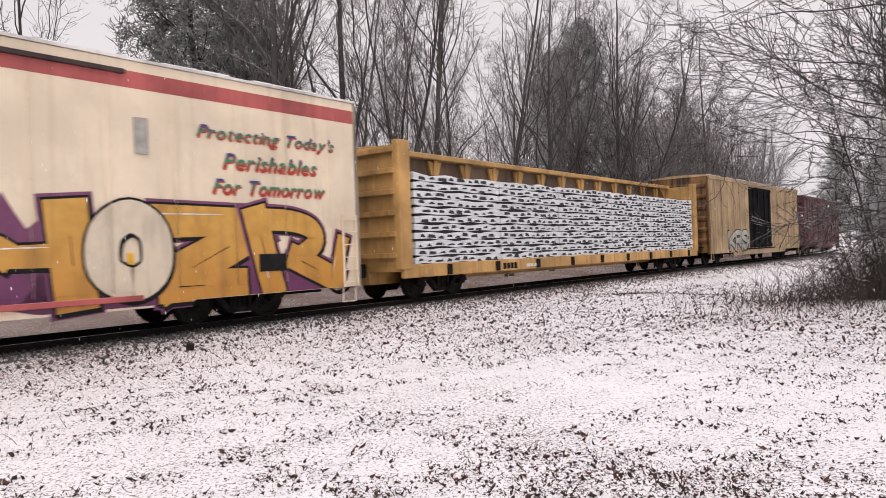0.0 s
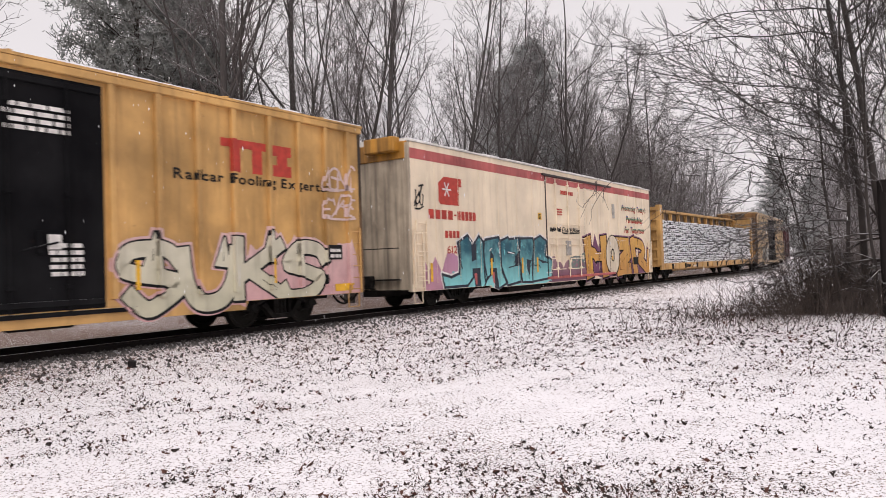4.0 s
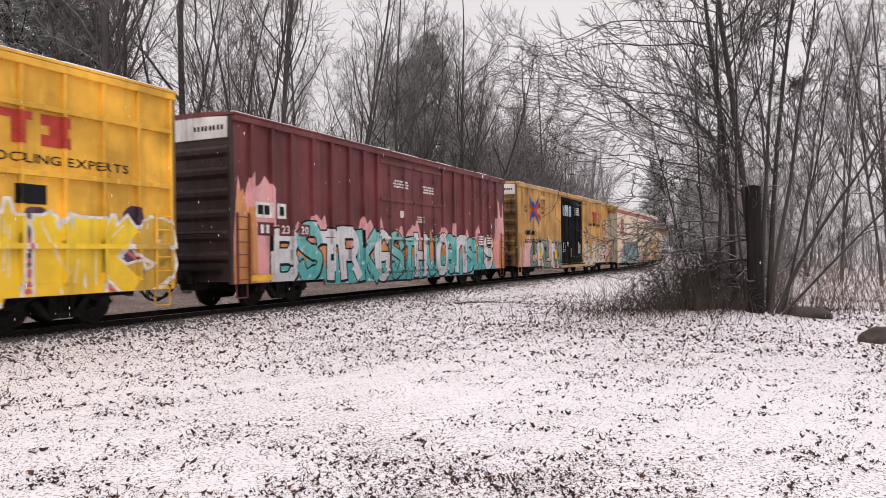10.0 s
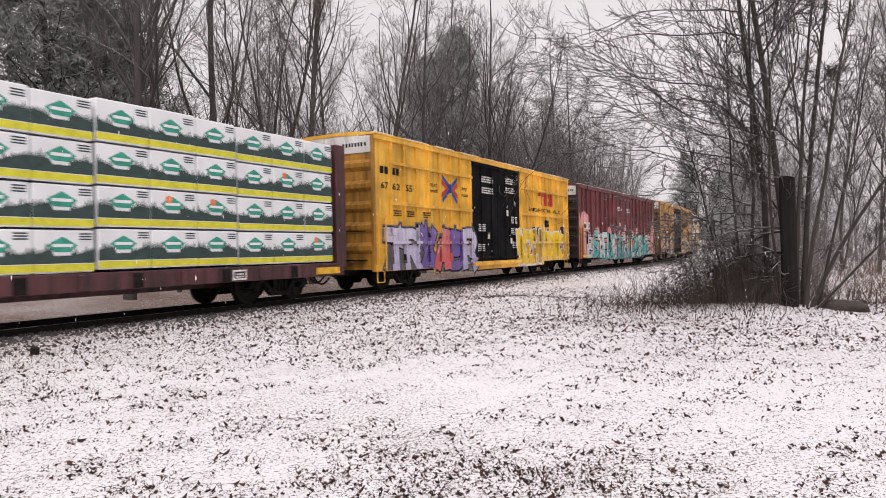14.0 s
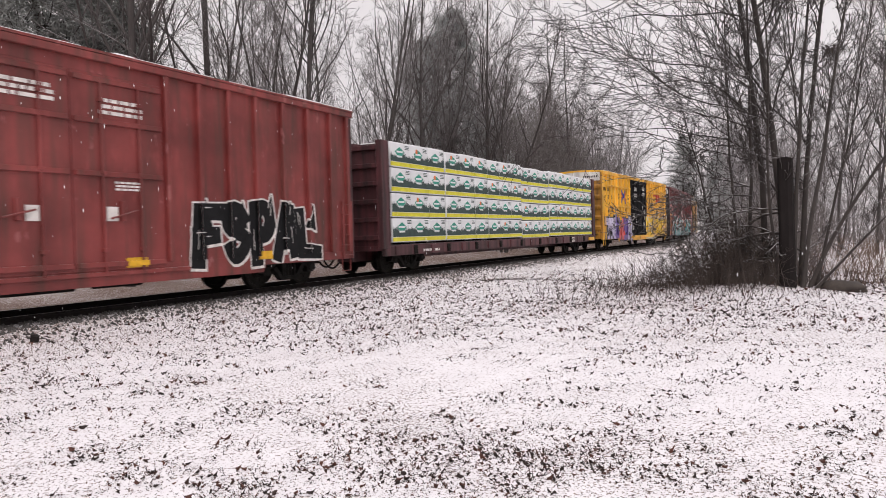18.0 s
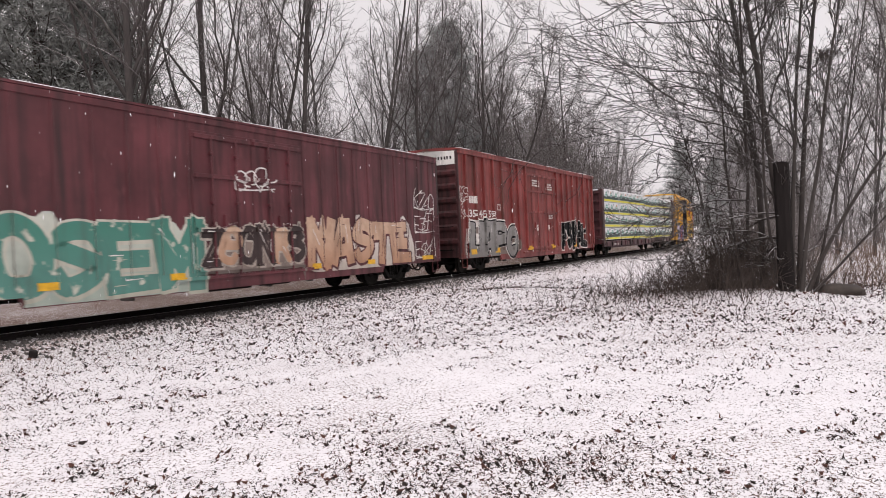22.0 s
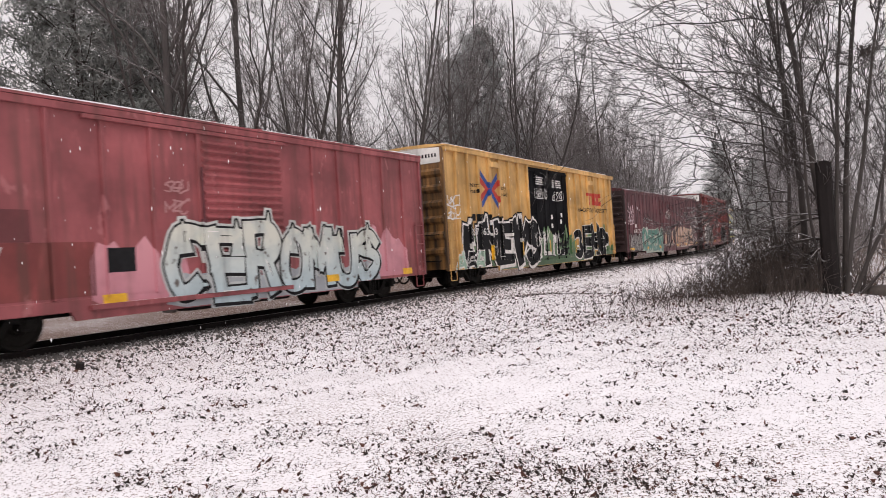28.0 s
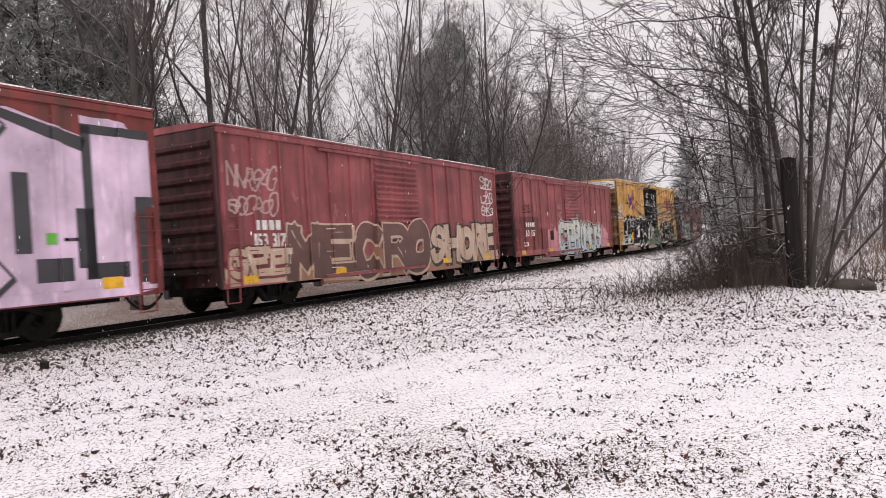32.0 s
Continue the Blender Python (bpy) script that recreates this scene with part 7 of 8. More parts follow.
    wall.cloud(0.5, 3.0, 0.55, 1.75, spray("mauve_haze", (0.5, 0.25, 0.32), (0.42, 0.2, 0.34)), 165, 0.6, 1)
    wall.cloud(1.6, 9.0, 0.48, 1.15, cyan, 166, 0.4, 1.5)
    turquoise_word(wall, cyan, navy)
    wall.scrawl(10.05, 11.75, 2.38, 2.66, M_INK, 171, 12, 0.035)
    wall.scrawl(8.95, 9.9, 2.45, 2.6, M_INK, 168, 3, 0.05)
    wall.scrawl(10.6, 12.2, 0.95, 1.6, spray("faded_tag", (0.12, 0.17, 0.15), (0.2, 0.22, 0.2)), 169, 9, 0.1)
    wall.cloud(8.6, 12.7, 0.48, 1.55, spray("dusky_haze", (0.2, 0.06, 0.11), (0.45, 0.33, 0.33)), 170, 0.5, 1)
    orange = spray("amber_fill", (0.54, 0.25, 0.04), (0.62, 0.34, 0.07))
    ivory = spray("ivory_fill", (0.66, 0.56, 0.42), (0.7, 0.6, 0.46))
    plum = spray("plum_fill", (0.14, 0.03, 0.1), (0.2, 0.06, 0.14))
    wall.cloud(12.5, 14.4, 0.6, 2.45, plum, 172, 0.5, 1)
    wall.cloud(13.6, 20.3, 0.5, 1.5, plum, 174, 0.6, 1)
    for ch, xa, xb, zb, fill, seed, layer in (("h", 12.35, 14.85, 2.5, orange, 173, 3), ("z", 16.1, 18.25, 2.3, orange, 175, 3.2), ("r", 18.0, 20.35, 2.4, orange, 177, 6), ("o", 14.7, 16.35, 2.45, ivory, 179, 9)):
        wall.piece(ch, xa, xb, 0.45, zb, fill, M_INK, seed, layer, 0.16, 0.06, M_PALE, 0.7, "ivory graffiti letter with black rim" if ch == "o" else "amber graffiti letter with black rim", halo=plum if ch != "o" else None)
    wall.rect(18.3, 19.0, 1.0, 1.36, M_INK, 14, "stencil_plate", "black stencil plate")
    reflectors(wall, ((0.9, 0.8), (4.4, 0.9), (6.6, 0.9), (7.8, 0.9), (13.0, 0.9), (15.5, 0.9)), 0.12)
    part("underbody_tank", Shape().box(6.0 - half, 8.6 - half, -1.35, -0.6, 0.25, 0.62, 0.04).box(9.6 - half, 12.0 - half, -1.3, -0.8, 0.35, 0.6, 0.03), M_UNDER, car)


def lilac_car():
    """White-lilac graffiti over a whole red car."""
    car, wall = box_car("red car covered by lilac graffiti with dark grey outlines", -246.0, -225.05, 4.45, M_RED, [20.95 - 0.75 - 1.35 * i for i in range(15)], rib_w=0.16, rib_d=0.04, sill=0.85, name="refrigerator_car", category="railcar", peak=0.1, pin=3.0)
    dark = spray("charcoal_paint", (0.03, 0.03, 0.035), (0.045, 0.045, 0.05))
    L = 20.95
    wall.cloud(12.0, L - 0.05, 0.72, 4.15, M_LILAC, 201, 0.03, 1)
    wall.rect(L - 1.6, L - 0.12, 0.8, 3.92, M_LILAC, 1.5, "painted_field", "lilac painted field")
    for x0, x1, z0, z1 in ((L - 0.52, L - 0.1, 0.95, 2.65), (L - 1.62, L - 1.42, 1.1, 3.95), (L - 1.62, L - 0.12, 3.8, 3.98), (L - 2.6, L - 1.9, 1.08, 1.5), (L - 1.65, L - 0.75, 1.08, 1.38), (L - 2.95, L - 2.65, 1.6, 3.0), (L - 1.8, L - 1.42, 1.3, 2.4)):
        wall.rect(x0, x1, z0, z1, dark, 3, "graffiti_rim")
    wall.paint([(L - 3.6, 4.2), (L - 3.4, 4.0), (L - 1.6, 3.45), (L - 1.5, 3.7)], [(0, 1, 2, 3)], dark, 3, "graffiti_rim")
    wall.paint([(L - 3.3, 4.2), (L - 1.62, 3.75), (L - 1.62, 4.2)], [(0, 1, 2)], M_RED, 4, "marking")
    wall.piece("BK", L - 6.8, L - 3.2, 0.8, 4.1, M_LILAC, dark, 203, 3, 0.1, 0.07, M_PALE, 0.8, "lilac graffiti letter with dark outline")
    wall.rect(L - 0.3, L - 0.06, 0.9, 2.45, M_RED, 5, "marking")
    wall.rect(L - 1.35, L - 0.9, 0.88, 1.1, M_REFLECT, 6, "reflector", "yellow reflective strip")
    wall.rect(L - 2.4, L - 2.2, 1.75, 1.95, spray("lime_label", (0.1, 0.4, 0.04), (0.12, 0.45, 0.05)), 6, "sticker", "green sticker")
    wall.bars(L - 2.1, L - 1.8, 1.8, 1.9, M_INK, 1, 205, 6)


def lumber_car(name, label, u0, u1, mat, top, pack_z):
    """A centre-beam flat car: deck, end bulkheads, centre truss with posts and top beam."""
    car, half = car_base(name, label, "railcar", u0, u1, 2.2)
    z0 = 0.95
    part("deck", Shape().box(-half, half, -1.5, 1.5, z0 - 0.16, z0, 0.01).box(-half, half, -0.3, 0.3, 0.45, z0 - 0.15), mat, car)
    part("side_sill", Shape().box(-half, half, -1.56, -1.44, 0.62, z0 + 0.02, 0.015).box(-half, half, 1.44, 1.56, 0.62, z0 + 0.02, 0.015), mat, car)
    for i in range(int(2 * half / 1.2)):
        x = -half + 0.7 + i * 1.2
        part("stake_pocket", Shape().box(x - 0.11, x + 0.11, -1.6, -1.55, 0.64, z0 - 0.02, 0.01), M_UNDER if i % 2 else mat, car)
    for s in (-1, 1):
        xa, xb = sorted((s * half, s * (half - 0.28)))
        b = part("bulkhead", Shape().box(xa, xb, -1.45, 1.45, z0, top - 0.1, 0.01), mat, car, "end bulkhead with deep horizontal stiffeners")
        for i in range(6):
            z = z0 + 0.2 + (top - z0 - 0.5) * i / 5
            part("stiffener", Shape().box(*sorted((s * half, s * (half + 0.12))), -1.4, 1.4, z, z + 0.14, 0.012), mat, b)
        for ys in (-1, 1):
            part("corner_post", Shape().box(*sorted((s * (half + 0.1), s * (half - 0.34))), *sorted((ys * 1.34, ys * 1.58)), z0 - 0.1, top, 0.02), mat, b)
        part("gusset", Shape().prism([(s * (half - 0.3), top - 0.7), (s * (half - 0.3), top), (s * (half - 1.2), top)], "y", -0.12, 0.12), mat, b)
    part("top_beam", Shape().box(-half + 0.2, half - 0.2, -0.32, 0.32, top - 0.16, top, 0.02), mat, car)
    part("web", Shape().box(-half + 0.3, half - 0.3, -0.05, 0.05, top - 0.9, top - 0.15), M_RUST if mat is M_OCHRE else mat, car, "rusty steel web under the top beam")
    n = 14
    for i in range(1, n):
        x = -half + 2 * half * i / n
        part("centre_post", Shape().box(x - 0.09, x + 0.09, -0.2, 0.2, z0, top - 0.15, 0.01), mat, car)
        part("brace", Shape().prism([(x - 0.05, top - 0.95), (x + 0.05, top - 0.95), (x + 0.32, top - 0.2), (x - 0.32, top - 0.2)], "y", -0.14, -0.06), mat, car)
    return car, half


def lumber_car_silver():
    car, half = lumber_car("lumber_flatcar", "ochre centre-beam flat car loaded with silver-white wrapped lumber", -16.7, 5.7, M_OCHRE, 4.2, 3.4)
    wrap, nt, b = material("silver_wrap", 0.35)
    n = noise_of(nt, 3.0, 4, (1.2, 1, 6))
    col = mixed(nt, ramp(nt, n, 0.35, 0.65), (0.6, 0.62, 0.64), (0.82, 0.83, 0.84))
    nt.links.new(col, b.inputs["Base Color"])
    bumped(nt, b, noise_of(nt, 5.0, 4), 0.5, 0.03)
    ends = plain("lumber_print", (0.022, 0.024, 0.028), 0.6)
    rnd = random.Random(17)
    xs = [0.5, 4.6, 8.3, 12.6, 16.6, 21.9]
    gap = plain("slit_shade", (0.02, 0.02, 0.022), 0.8)
    for i in range(5):
        rows = 11
        xa, xb = xs[i] + 0.03 - half, xs[i + 1] - 0.03 - half
        sag, sway = rnd.uniform(-0.03, 0.03), rnd.uniform(-0.05, 0.05)
        # near-black filler: the shade in the slits is put into its colour
        part("load_shade_core", Shape().box(xa + 0.05, xb - 0.05, -1.46, -0.36, 0.97, 3.36), gap, car, "near-black block painted as the shade between the wrapped layers")
        for r in range(rows):
            z0 = 0.97 + r * 0.222 + (sag * r / rows)
            o = rnd.uniform(-0.035, 0.035)
            lo = [(xa + (xb - xa) * q / 12, z0 + 0.018 * math.sin(q * 1.3 + i + 2.1 * r) + rnd.uniform(-0.012, 0.012)) for q in range(13)]
            hi = [(x, z + rnd.uniform(0.15, 0.19)) for x, z in lo]
            k = part("lumber_layer", Shape().prism(lo + hi[::-1], "y", -1.52 + o, -0.34), wrap, car, "silver-white wrapped layer of lumber")
            v, f = [], []
            x, y = xa + rnd.uniform(0.03, 0.3), -1.524 + o
            while x < xb - 0.3:
                w = rnd.uniform(0.2, 0.42)
                w = min(w, xb - 0.03 - x)
                c = len(v)
                dz = 0.018 * math.sin(12 * (x - xa) / (xb - xa) * 1.3 + i + 2.1 * r) + rnd.uniform(-0.02, 0.03)
                top = rnd.uniform(0.085, 0.12)
                v += [(x, y, z0 + 0.03 + dz), (x + w, y, z0 + 0.03 + dz + rnd.uniform(-0.02, 0.02)), (x + w - rnd.uniform(0, 0.1), y, z0 + top + dz), (x + rnd.uniform(0, 0.1), y, z0 + top + dz + rnd.uniform(-0.03, 0.02))]
                f.append((c, c + 1, c + 2, c + 3))
                x += w + rnd.uniform(0.06, 0.16)
            tagged(part("printed_patch", Shape().add(v, f), ends, k), "row of dark printed patches", kind="stuff")
    w = Wall(car, half, 1.56, [])
    blocks(w, 4.6, 5.4, 0.68, 0.86, M_INK, 4, 0.2)
    w.bars(5.9, 6.8, 0.7, 0.86, M_PALE, 1, 19)
    part("far_load", Shape().box(0.5 - half, 21.9 - half, 0.34, 1.5, 0.97, 3.4, 0.05), wrap, car)


def lumber_car_printed():
    car, half = lumber_car("lumber_flatcar", "dark red centre-beam flat car loaded with lumber in printed white wrap", -126.75, -103.45, M_SILL, 4.3, 4.2)
    white = plain("white_wrap", (0.74, 0.75, 0.76), 0.35, vary=0.08, scale=1.5)
    dark = plain("forest_print", (0.025, 0.05, 0.045), 0.5, vary=0.3)
    yellow = plain("yellow_band", (0.62, 0.58, 0.03), 0.45, vary=0.15)
    teal = plain("teal_print", (0.03, 0.28, 0.2), 0.5)
    amber = plain("orange_dot", (0.75, 0.2, 0.06), 0.5)
    rnd = random.Random(23)
    n = 18
    x_first, x_last = 0.5, 22.85
    sag, push = [rnd.uniform(-0.02, 0.05) for _ in range(6)], [rnd.uniform(-0.03, 0.04) for _ in range(6)]
    w = (x_last - x_first) / n
    dz = (4.28 - 1.0) / 4
    for i in range(n):
        for r in range(4):
            z0 = 1.0 + r * dz + sag[i // 3]
            xa = x_first + i * w - half + 0.03 * (i % 3 == 0)
            xb = xa + w - 0.03 * (i % 3 == 0) - 0.03 * (i % 3 == 2)
            y = -1.53 + push[i // 3] + rnd.uniform(-0.012, 0.012)
            p = part("lumber_pack", Shape().box(xa + 0.01, xb - 0.008, y, -0.34, z0, z0 + dz - 0.04 + (rnd.uniform(0, 0.05) if r == 3 else 0), 0.025), white, car, "white wrapped lumber pack with forest print")
            part("yellow_stripe", Shape().box(xa + 0.012, xb - 0.01, y - 0.004, y + 0.02, z0 + 0.03, z0 + 0.16), yellow, p)
            v, f = [], []
            m = 34
            for k in range(m + 1):
                t = k / m
                x = xa + t * (xb - xa)
                h = 0.2 + 0.05 * math.sin(t * 9 + i + r) + (0.17 if k % 2 else 0) * rnd.uniform(0.3, 1.2)
                if 0.32 < t < 0.6:
                    h = 0.12 + 0.03 * (k % 2)
                v += [(x, y - 0.004, z0 + 0.175), (x, y - 0.004, z0 + 0.2 + h * 0.85)]
                if k:
                    c = len(v)
                    f.append((c - 4, c - 2, c - 1, c - 3))
            part("forest_print", Shape().add(v, f), dark, p)
            cx, cz = xa + 0.45 * w, z0 + 0.5
            part("hexagon_print", Shape().add([(cx - 0.3, y - 0.007, cz), (cx - 0.2, y - 0.007, cz + 0.06), (cx, y - 0.007, cz + 0.16), (cx + 0.2, y - 0.007, cz + 0.06), (cx + 0.3, y - 0.007, cz), (cx + 0.16, y - 0.007, cz - 0.12), (cx - 0.16, y - 0.007, cz - 0.12)], [tuple(range(7))]), teal, p)
            part("white_bar", Shape().add([(cx - 0.2, y - 0.01, cz - 0.03), (cx + 0.2, y - 0.01, cz - 0.03), (cx + 0.2, y - 0.01, cz + 0.03), (cx - 0.2, y - 0.01, cz + 0.03)], [(0, 1, 2, 3)]), white, p)
            tx = [(xa + w * 0.72 + dx, y - 0.006, z0 + 0.6 + dz2) for dz2 in (0, 0.05, 0.1) for dx in (0, 0.26)]
            for q in range(3):
                a0, b0 = tx[2 * q], tx[2 * q + 1]
                part("print_line", Shape().add([a0, b0, (b0[0], b0[1], b0[2] + 0.025), (a0[0], a0[1], a0[2] + 0.025)], [(0, 1, 2, 3)]), dark, p)
            if rnd.random() < 0.2:
                ex, ez = cx - 0.1, cz + 0.1
                part("orange_dot", Shape().add([(ex + 0.08 * math.cos(a), y - 0.012, ez + 0.08 * math.sin(a)) for a in np.linspace(0, 6.28, 13)[:-1]], [tuple(range(12))]), amber, p)
    part("far_load", Shape().box(0.5 - half, 22.85 - half, 0.34, 1.5, 1.0, 4.25, 0.05), white, car)
    w = Wall(car, half, 1.56, [])
    w.rect(18.9, 19.35, 0.66, 0.9, M_PALE, 2, "stencil_frame")
    w.rect(18.94, 19.31, 0.7, 0.86, M_SOOT_SHADE, 3, "stencil_frame")
    w.bars(18.97, 19.28, 0.72, 0.84, M_PALE, 2, 27, 4)
    w.bars(2.4, 3.6, 0.7, 0.84, M_PALE, 1, 28, 2)
    part("yellow_reflector", Shape().box(22.0 - half, 23.0 - half, -1.62, -1.57, 0.68, 0.86), M_REFLECT, car)


train()


# ---- leaves, brush and stones in the clearing ----
def litter():
    rs = np.random.RandomState(8)
    n = 150000
    az = np.radians(rs.uniform(-36, 52, n))
    r = 3.8 * (30 / 3.8) ** rs.uniform(0, 1, n)
    x, y = r * np.sin(az), r * np.cos(az)
    d, _ = off_track(x, y)

    def waves(k, s):
        return np.sin(x * k + s) * np.sin(y * k * 1.1 + 2 * s) + 0.6 * np.sin((x + y) * k * 1.9 + s) * np.sin((x - y) * k * 1.7 - s)
    field = 0.3 * waves(0.9, 1.0) + 0.36 * waves(2.6, 3.0) + 0.5 * waves(5.3, 5.0)
    near_track = np.interp(d, [1.9, 4, 7, 11], [0.56, 0.5, 0.3, 0.0])
    clumps = 1.05 * np.exp(-((x - 1.35) ** 2 / 0.9 + (y - 5.3) ** 2 / 0.4)) + np.interp(r, [6, 8], [0.07, 0]) + 0.85 * np.exp(-((x - 10) ** 2 + (y - 16) ** 2) / 36)
    keep = (field + near_track + clumps + np.interp(np.degrees(az), [14, 30], [0, 0.22]) - 0.22 * np.exp(-((r - 9.5) / 2.0) ** 2) + np.interp(r, [11, 15], [0, 0.3]) + rs.uniform(-0.9, 0.8, n) > 0.64) & (d > 1.8)
    x, y, r = x[keep], y[keep], r[keep]
    n = len(x)
    z = ground_z(x, y) + 0.006
    size = rs.uniform(0.004, 0.0125, n) * np.where(rs.uniform(0, 1, n) < 0.2, 2.4, 1.0) * np.interp(r, [4, 20], [0.88, 1.9])
    # lobed, curled leaves that lie or stand at all angles
    a, lift, roll = rs.uniform(0, 6.28, n), rs.uniform(-0.5, 0.6, n), rs.uniform(-1.25, 1.25, n)
    e1 = np.column_stack([np.cos(a) * np.cos(lift), np.sin(a) * np.cos(lift), np.sin(lift)])
    e2 = np.column_stack([-np.sin(a) * np.cos(roll), np.cos(a) * np.cos(roll), np.sin(roll)])
    up = np.cross(e1, e2)
    lobes, rows = 9, []
    for k in range(lobes):
        q = 2 * np.pi * k / lobes
        rad = (1.0 if k % 2 else 0.36) * rs.uniform(0.5, 1.5, n)
        u, w = 1.55 * rad * np.cos(q), 0.85 * rad * np.sin(q)
        rows.append(e1 * u[:, None] + e2 * w[:, None] + up * (0.35 * rs.normal(0, 1, n) + 0.4 * u * u)[:, None])
    rows = np.stack(rows, 1)
    rows[..., 2] -= rows[..., 2].min(1)[:, None] * rs.uniform(0.75, 1.0, n)[:, None]
    v = (np.column_stack([x, y, z - 0.004])[:, None] + rows * (0.76 * size)[:, None, None]).reshape(-1, 3)
    i = np.arange(n)[:, None] * lobes
    f = np.concatenate([i + np.array([[0, 1, 2, 3]]), i + np.array([[0, 3, 4, 5]]), i + np.array([[0, 5, 6, 7]]), i + np.array([[0, 7, 8, 8]])])
    f = [tuple(q) if q[2] != q[3] else tuple(q[:3]) for q in f.tolist()]
    # crumbs and grass tips between the leaves
    m = 130000
    az = np.radians(rs.uniform(-36, 52, m))
    r = 3.8 * (26 / 3.8) ** rs.uniform(0, 1, m)
    x, y = r * np.sin(az), r * np.cos(az)
    d, _ = off_track(x, y)
    keep = (0.3 * waves(2.1, 2.0) + 0.4 * waves(5.1, 7.0) + np.interp(d, [1.9, 4, 8, 12], [0.5, 0.45, 0.3, 0.0]) + 0.5 * np.exp(-((x - 10) ** 2 + (y - 16) ** 2) / 40) + 0.25 * waves(0.7, 4.0) - 0.35 * np.exp(-((r - 9.5) / 2.2) ** 2) + np.interp(r, [11, 15], [0, 0.4]) + rs.uniform(-0.9, 0.8, m) > 0.47) & (d > 1.8)
    x, y, r = x[keep], y[keep], r[keep]
    m = len(x)
    p = np.column_stack([x, y, ground_z(x, y) + 0.004])
    a = rs.uniform(0, 6.28, m)
    size = rs.uniform(0.0022, 0.0055, m) * np.interp(r, [4, 20], [0.9, 2.2])
    e1 = np.column_stack([np.cos(a), np.sin(a), rs.uniform(0, 0.7, m)]) * (size * rs.uniform(1, 3, m))[:, None]
    e2 = np.column_stack([-np.sin(a), np.cos(a), rs.uniform(0, 0.5, m)]) * size[:, None]
    f += [tuple(q) for q in (len(v) + np.arange(4 * m).reshape(-1, 4)).tolist()]
    v = np.concatenate([v, np.stack([p - e1, p - e2, p + e1, p + e2], 1).reshape(-1, 3)])
    me = bpy.data.meshes.new("leaf_litter")
    me.from_pydata(v.tolist(), [], f)
    me.materials.append(M_LEAF)
    tagged(new("leaf_litter", me), "brown dead leaves scattered on the snow", "dead leaves", kind="stuff")


litter()


def brush():
    rs = np.random.RandomState(9)
    n = 1800
    ang, rad = rs.uniform(0, 6.28, n), np.abs(rs.normal(0, 1.4, n))
    x0, y0 = polar(33.0, 20.0)
    st = np.stack([x0 + rad * np.cos(ang) * 1.6 - 0.5, y0 + rad * np.sin(ang)], -1)
    z = ground_z(st[:, 0], st[:, 1])
    way = np.stack([rs.normal(0, 0.45, n), rs.normal(0, 0.45, n), np.ones(n)], -1)
    b = grow(rs, np.column_stack([st, z - 0.03]), way, rs.uniform(0.3, 2.2, n) * np.exp(-rad / 2.6), rs.uniform(0.004, 0.009, n), 4, 0.16, 0.0, 0.4)
    c = grow(rs, *sprout(rs, *b, 3, 0.3, 1.0, (20, 60), 0.5, 0.7, 0.4), 3, 0.15, 0.0, 0.5)
    tagged(new("brush", tubes([(*b, 4), (*c, 3)], "brush", M_BRUSH)), "tangle of dry brown stems round the tree's foot", "brush", kind="stuff")
    # dry stalks in the field beyond the tree
    n = 900
    a, q = np.radians(rs.uniform(37.0, 50, n)), rs.uniform(21, 44, n)
    sx, sy = q * np.sin(a), q * np.cos(a)
    g = grow(rs, np.column_stack([sx, sy, ground_z(sx, sy) - 0.02]), np.column_stack([rs.normal(0, 0.35, (n, 2)), np.ones(n)]), rs.uniform(0.3, 1.3, n), rs.uniform(0.005, 0.011, n), 3, 0.15, -0.02, 0.5)
    h = grow(rs, *sprout(rs, *g, 3, 0.35, 1.0, (20, 55), 0.45, 0.7, 0.4), 2, 0.15, 0.0, 0.5)
    tagged(new("field_stalks", tubes([(*g, 3), (*h, 3)], "field_stalks", M_WEED)), "sparse dry stalks standing in the snowy field", "weeds", kind="stuff")
    # sparse dry grass along the ballast
    n = 2600
    s, d = rs.uniform(-35, 60, n), np.abs(rs.normal(0, 1.6, n)) + 2.6
    sx, sy = np.interp(s, LINE_S, LINE_X) + d * SIDE[0], np.interp(s, LINE_S, LINE_Y) + d * SIDE[1]
    z = ground_z(sx, sy)
    way = np.stack([rs.normal(0, 0.6, n), rs.normal(0, 0.6, n), np.ones(n)], -1)
    g = grow(rs, np.column_stack([sx, sy, z - 0.01]), way, rs.uniform(0.05, 0.22, n), np.full(n, 0.004), 2, 0.2, -0.1, 0.5)
    tagged(new("dry_grass", tubes([(*g, 3)], "dry_grass", M_WEED)), "sparse dry grass and stalks beside the ballast", "grass", kind="stuff")


brush()


def boulder(x, y, sx, sy, sz, seed, label):
    b = bmesh.new()
    bmesh.ops.create_icosphere(b, subdivisions=3, radius=1)
    for v in b.verts:
        n = noise.noise(v.co * 1.6 + Vector((seed, 0, 0))) * 0.28 + noise.noise(v.co * 4 + Vector((0, seed, 0))) * 0.08
        v.co = v.co * (1 + n)
        v.co = Vector((v.co.x * sx, v.co.y * sy, max(v.co.z, -0.4) * sz))
    me = bpy.data.meshes.new("boulder")
    b.to_mesh(me)
    b.free()
    for p in me.polygons:
        p.use_smooth = True
    me.materials.append(M_STONE)
    o = new("boulder", me)
    o.matrix_basis = pose(x, y, float(ground_z(x, y)) + 0.12 * sz, 0, 0, seed * 40)
    tagged(o, label, "rock")


boulder(*polar(39.1, 19.0), 0.6, 0.35, 0.2, 3, "low mossy field stone by the tree")
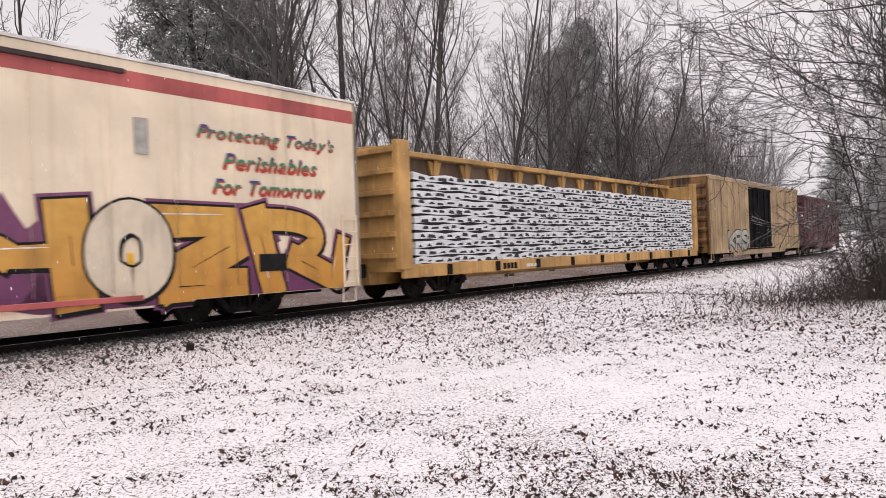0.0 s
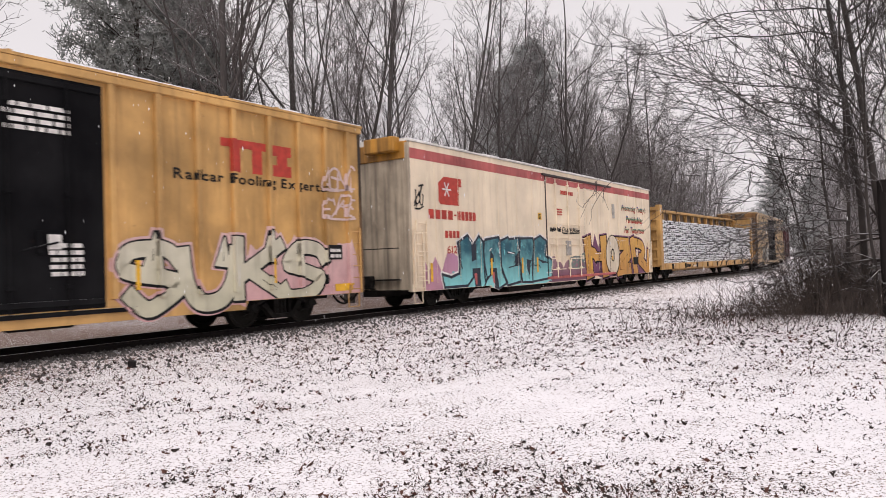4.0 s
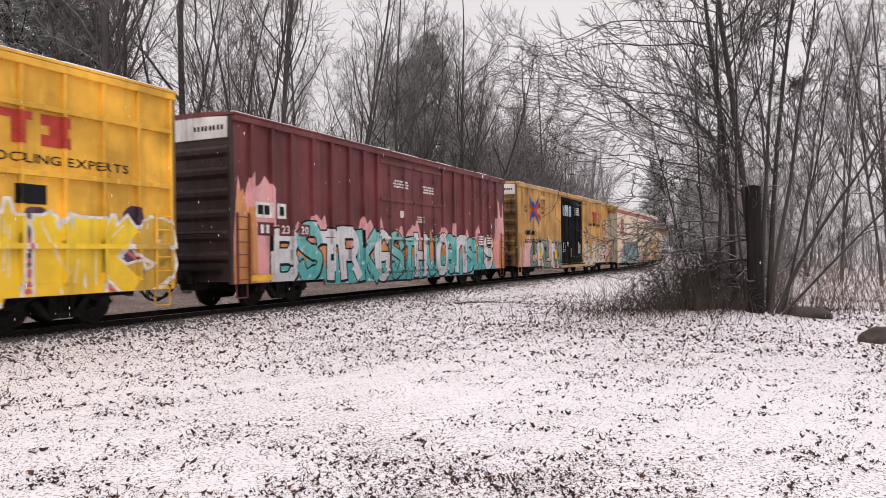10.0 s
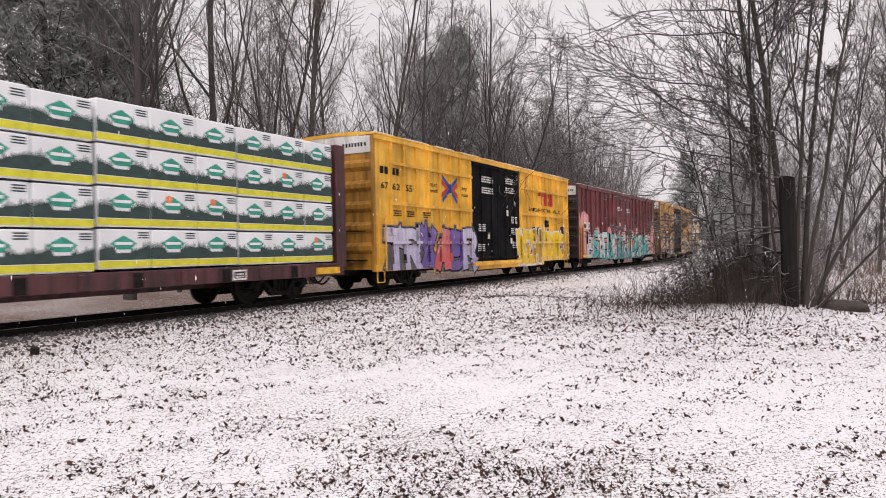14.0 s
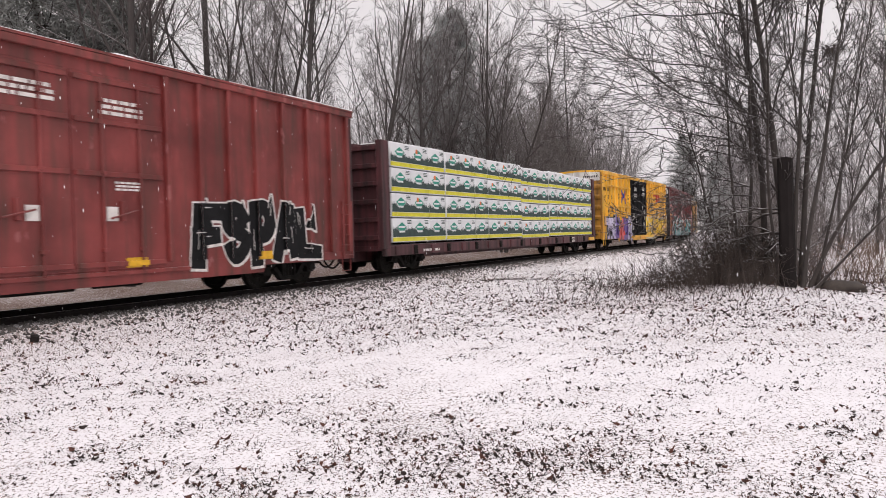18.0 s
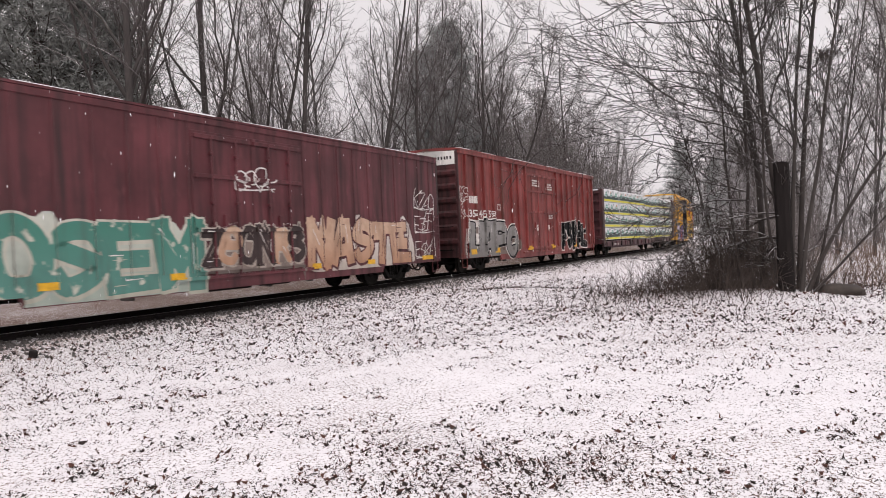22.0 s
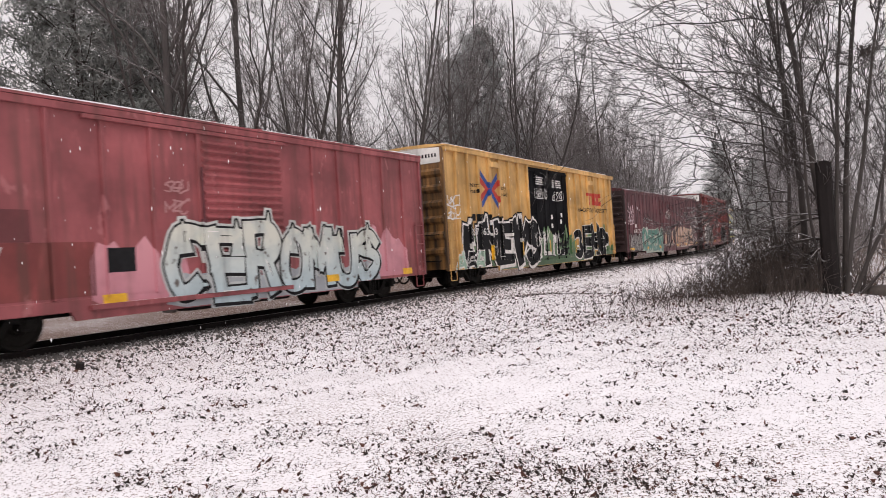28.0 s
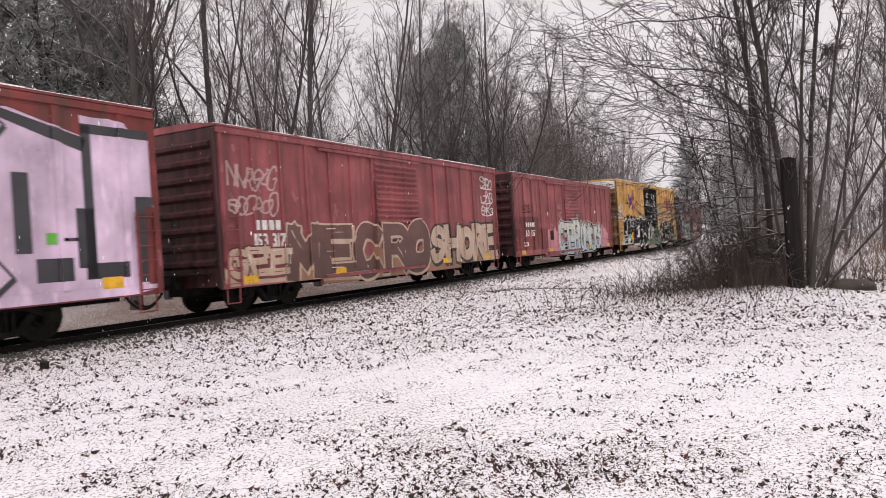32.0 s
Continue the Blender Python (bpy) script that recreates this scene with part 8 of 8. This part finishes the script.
boulder(*polar(43.6, 15.8), 0.5, 0.38, 0.25, 5, "rounded brown field stone at the clearing's edge")


def snowfall():
    """Flakes coming down through the air over the clearing, in one slow drifting mass."""
    rs = np.random.RandomState(55)
    n = 5200
    az = np.radians(rs.uniform(-38, 52, n))
    r = np.sqrt(rs.uniform(4.2 ** 2, 14 ** 2, n))
    x, y, z = r * np.sin(az), r * np.cos(az), rs.uniform(0.2, 52, n)
    a, b = rs.uniform(0.003, 0.008, n), rs.uniform(0.006, 0.019, n)
    v = np.stack([np.stack([x + a * u, y + a * w, z + b * h], -1) for u, w, h in ((1, 0, 0), (-.5, .87, 0), (-.5, -.87, 0), (0, 0, 1), (0.2, 0, -1))], 1).reshape(-1, 3)
    i = np.arange(n)[:, None, None] * 5
    f = (i + np.array([[[0, 1, 3], [1, 2, 3], [2, 0, 3], [1, 0, 4], [2, 1, 4], [0, 2, 4]]])).reshape(-1, 3)
    me = bpy.data.meshes.new("falling_snow")
    me.from_pydata(v.tolist(), [], f.tolist())
    me.materials.append(plain("snowflake", SNOW, 0.6, vary=0.05))
    return tagged(new("falling_snow", me), "wet snowflakes falling through the air", "snowflakes", kind="stuff")


FLAKES = snowfall()


def trackside_stub():
    x, y = polar(-19.75, 13.4)
    p = part("marker_stub", Shape().box(-0.065, 0.065, -0.06, 0.06, -0.1, 0.12, 0.02), M_ROTTEN)
    p.matrix_basis = pose(x, y, float(ground_z(x, y)), 4, 6, 20)
    tagged(p, "short dark wooden stub beside the ballast", "stub")


trackside_stub()


# ---- what moves ----
def motions():
    ts = [i * 0.5 for i in range(65)]
    for car, mid, a in CAR_LINES:
        rows = []
        for t in ts:
            s = mid + run(t)
            xa, ya, _ = centre(s - a)
            xb, yb, _ = centre(s + a)
            rows.append((t, pose((xa + xb) / 2, (ya + yb) / 2, RAIL_Z, 0, 0, math.degrees(math.atan2(yb - ya, xb - xa)))))
        walk(car, rows)
    walk(FLAKES, [(t, pose(0.02 * t, 0.0, -1.35 * t)) for t in (0.0, 8.0, 16.0, 24.0, 32.0)])
    tw = [i * 0.1 for i in range(321)]
    rolls = [math.degrees(run(t) / 0.457) for t in tw]
    for w, dx in WHEELS:
        walk(w, [(t, pose(dx, 0, 0.457) @ Matrix.Rotation(radians(r), 4, "Y")) for t, r in zip(tw, rolls)])


motions()
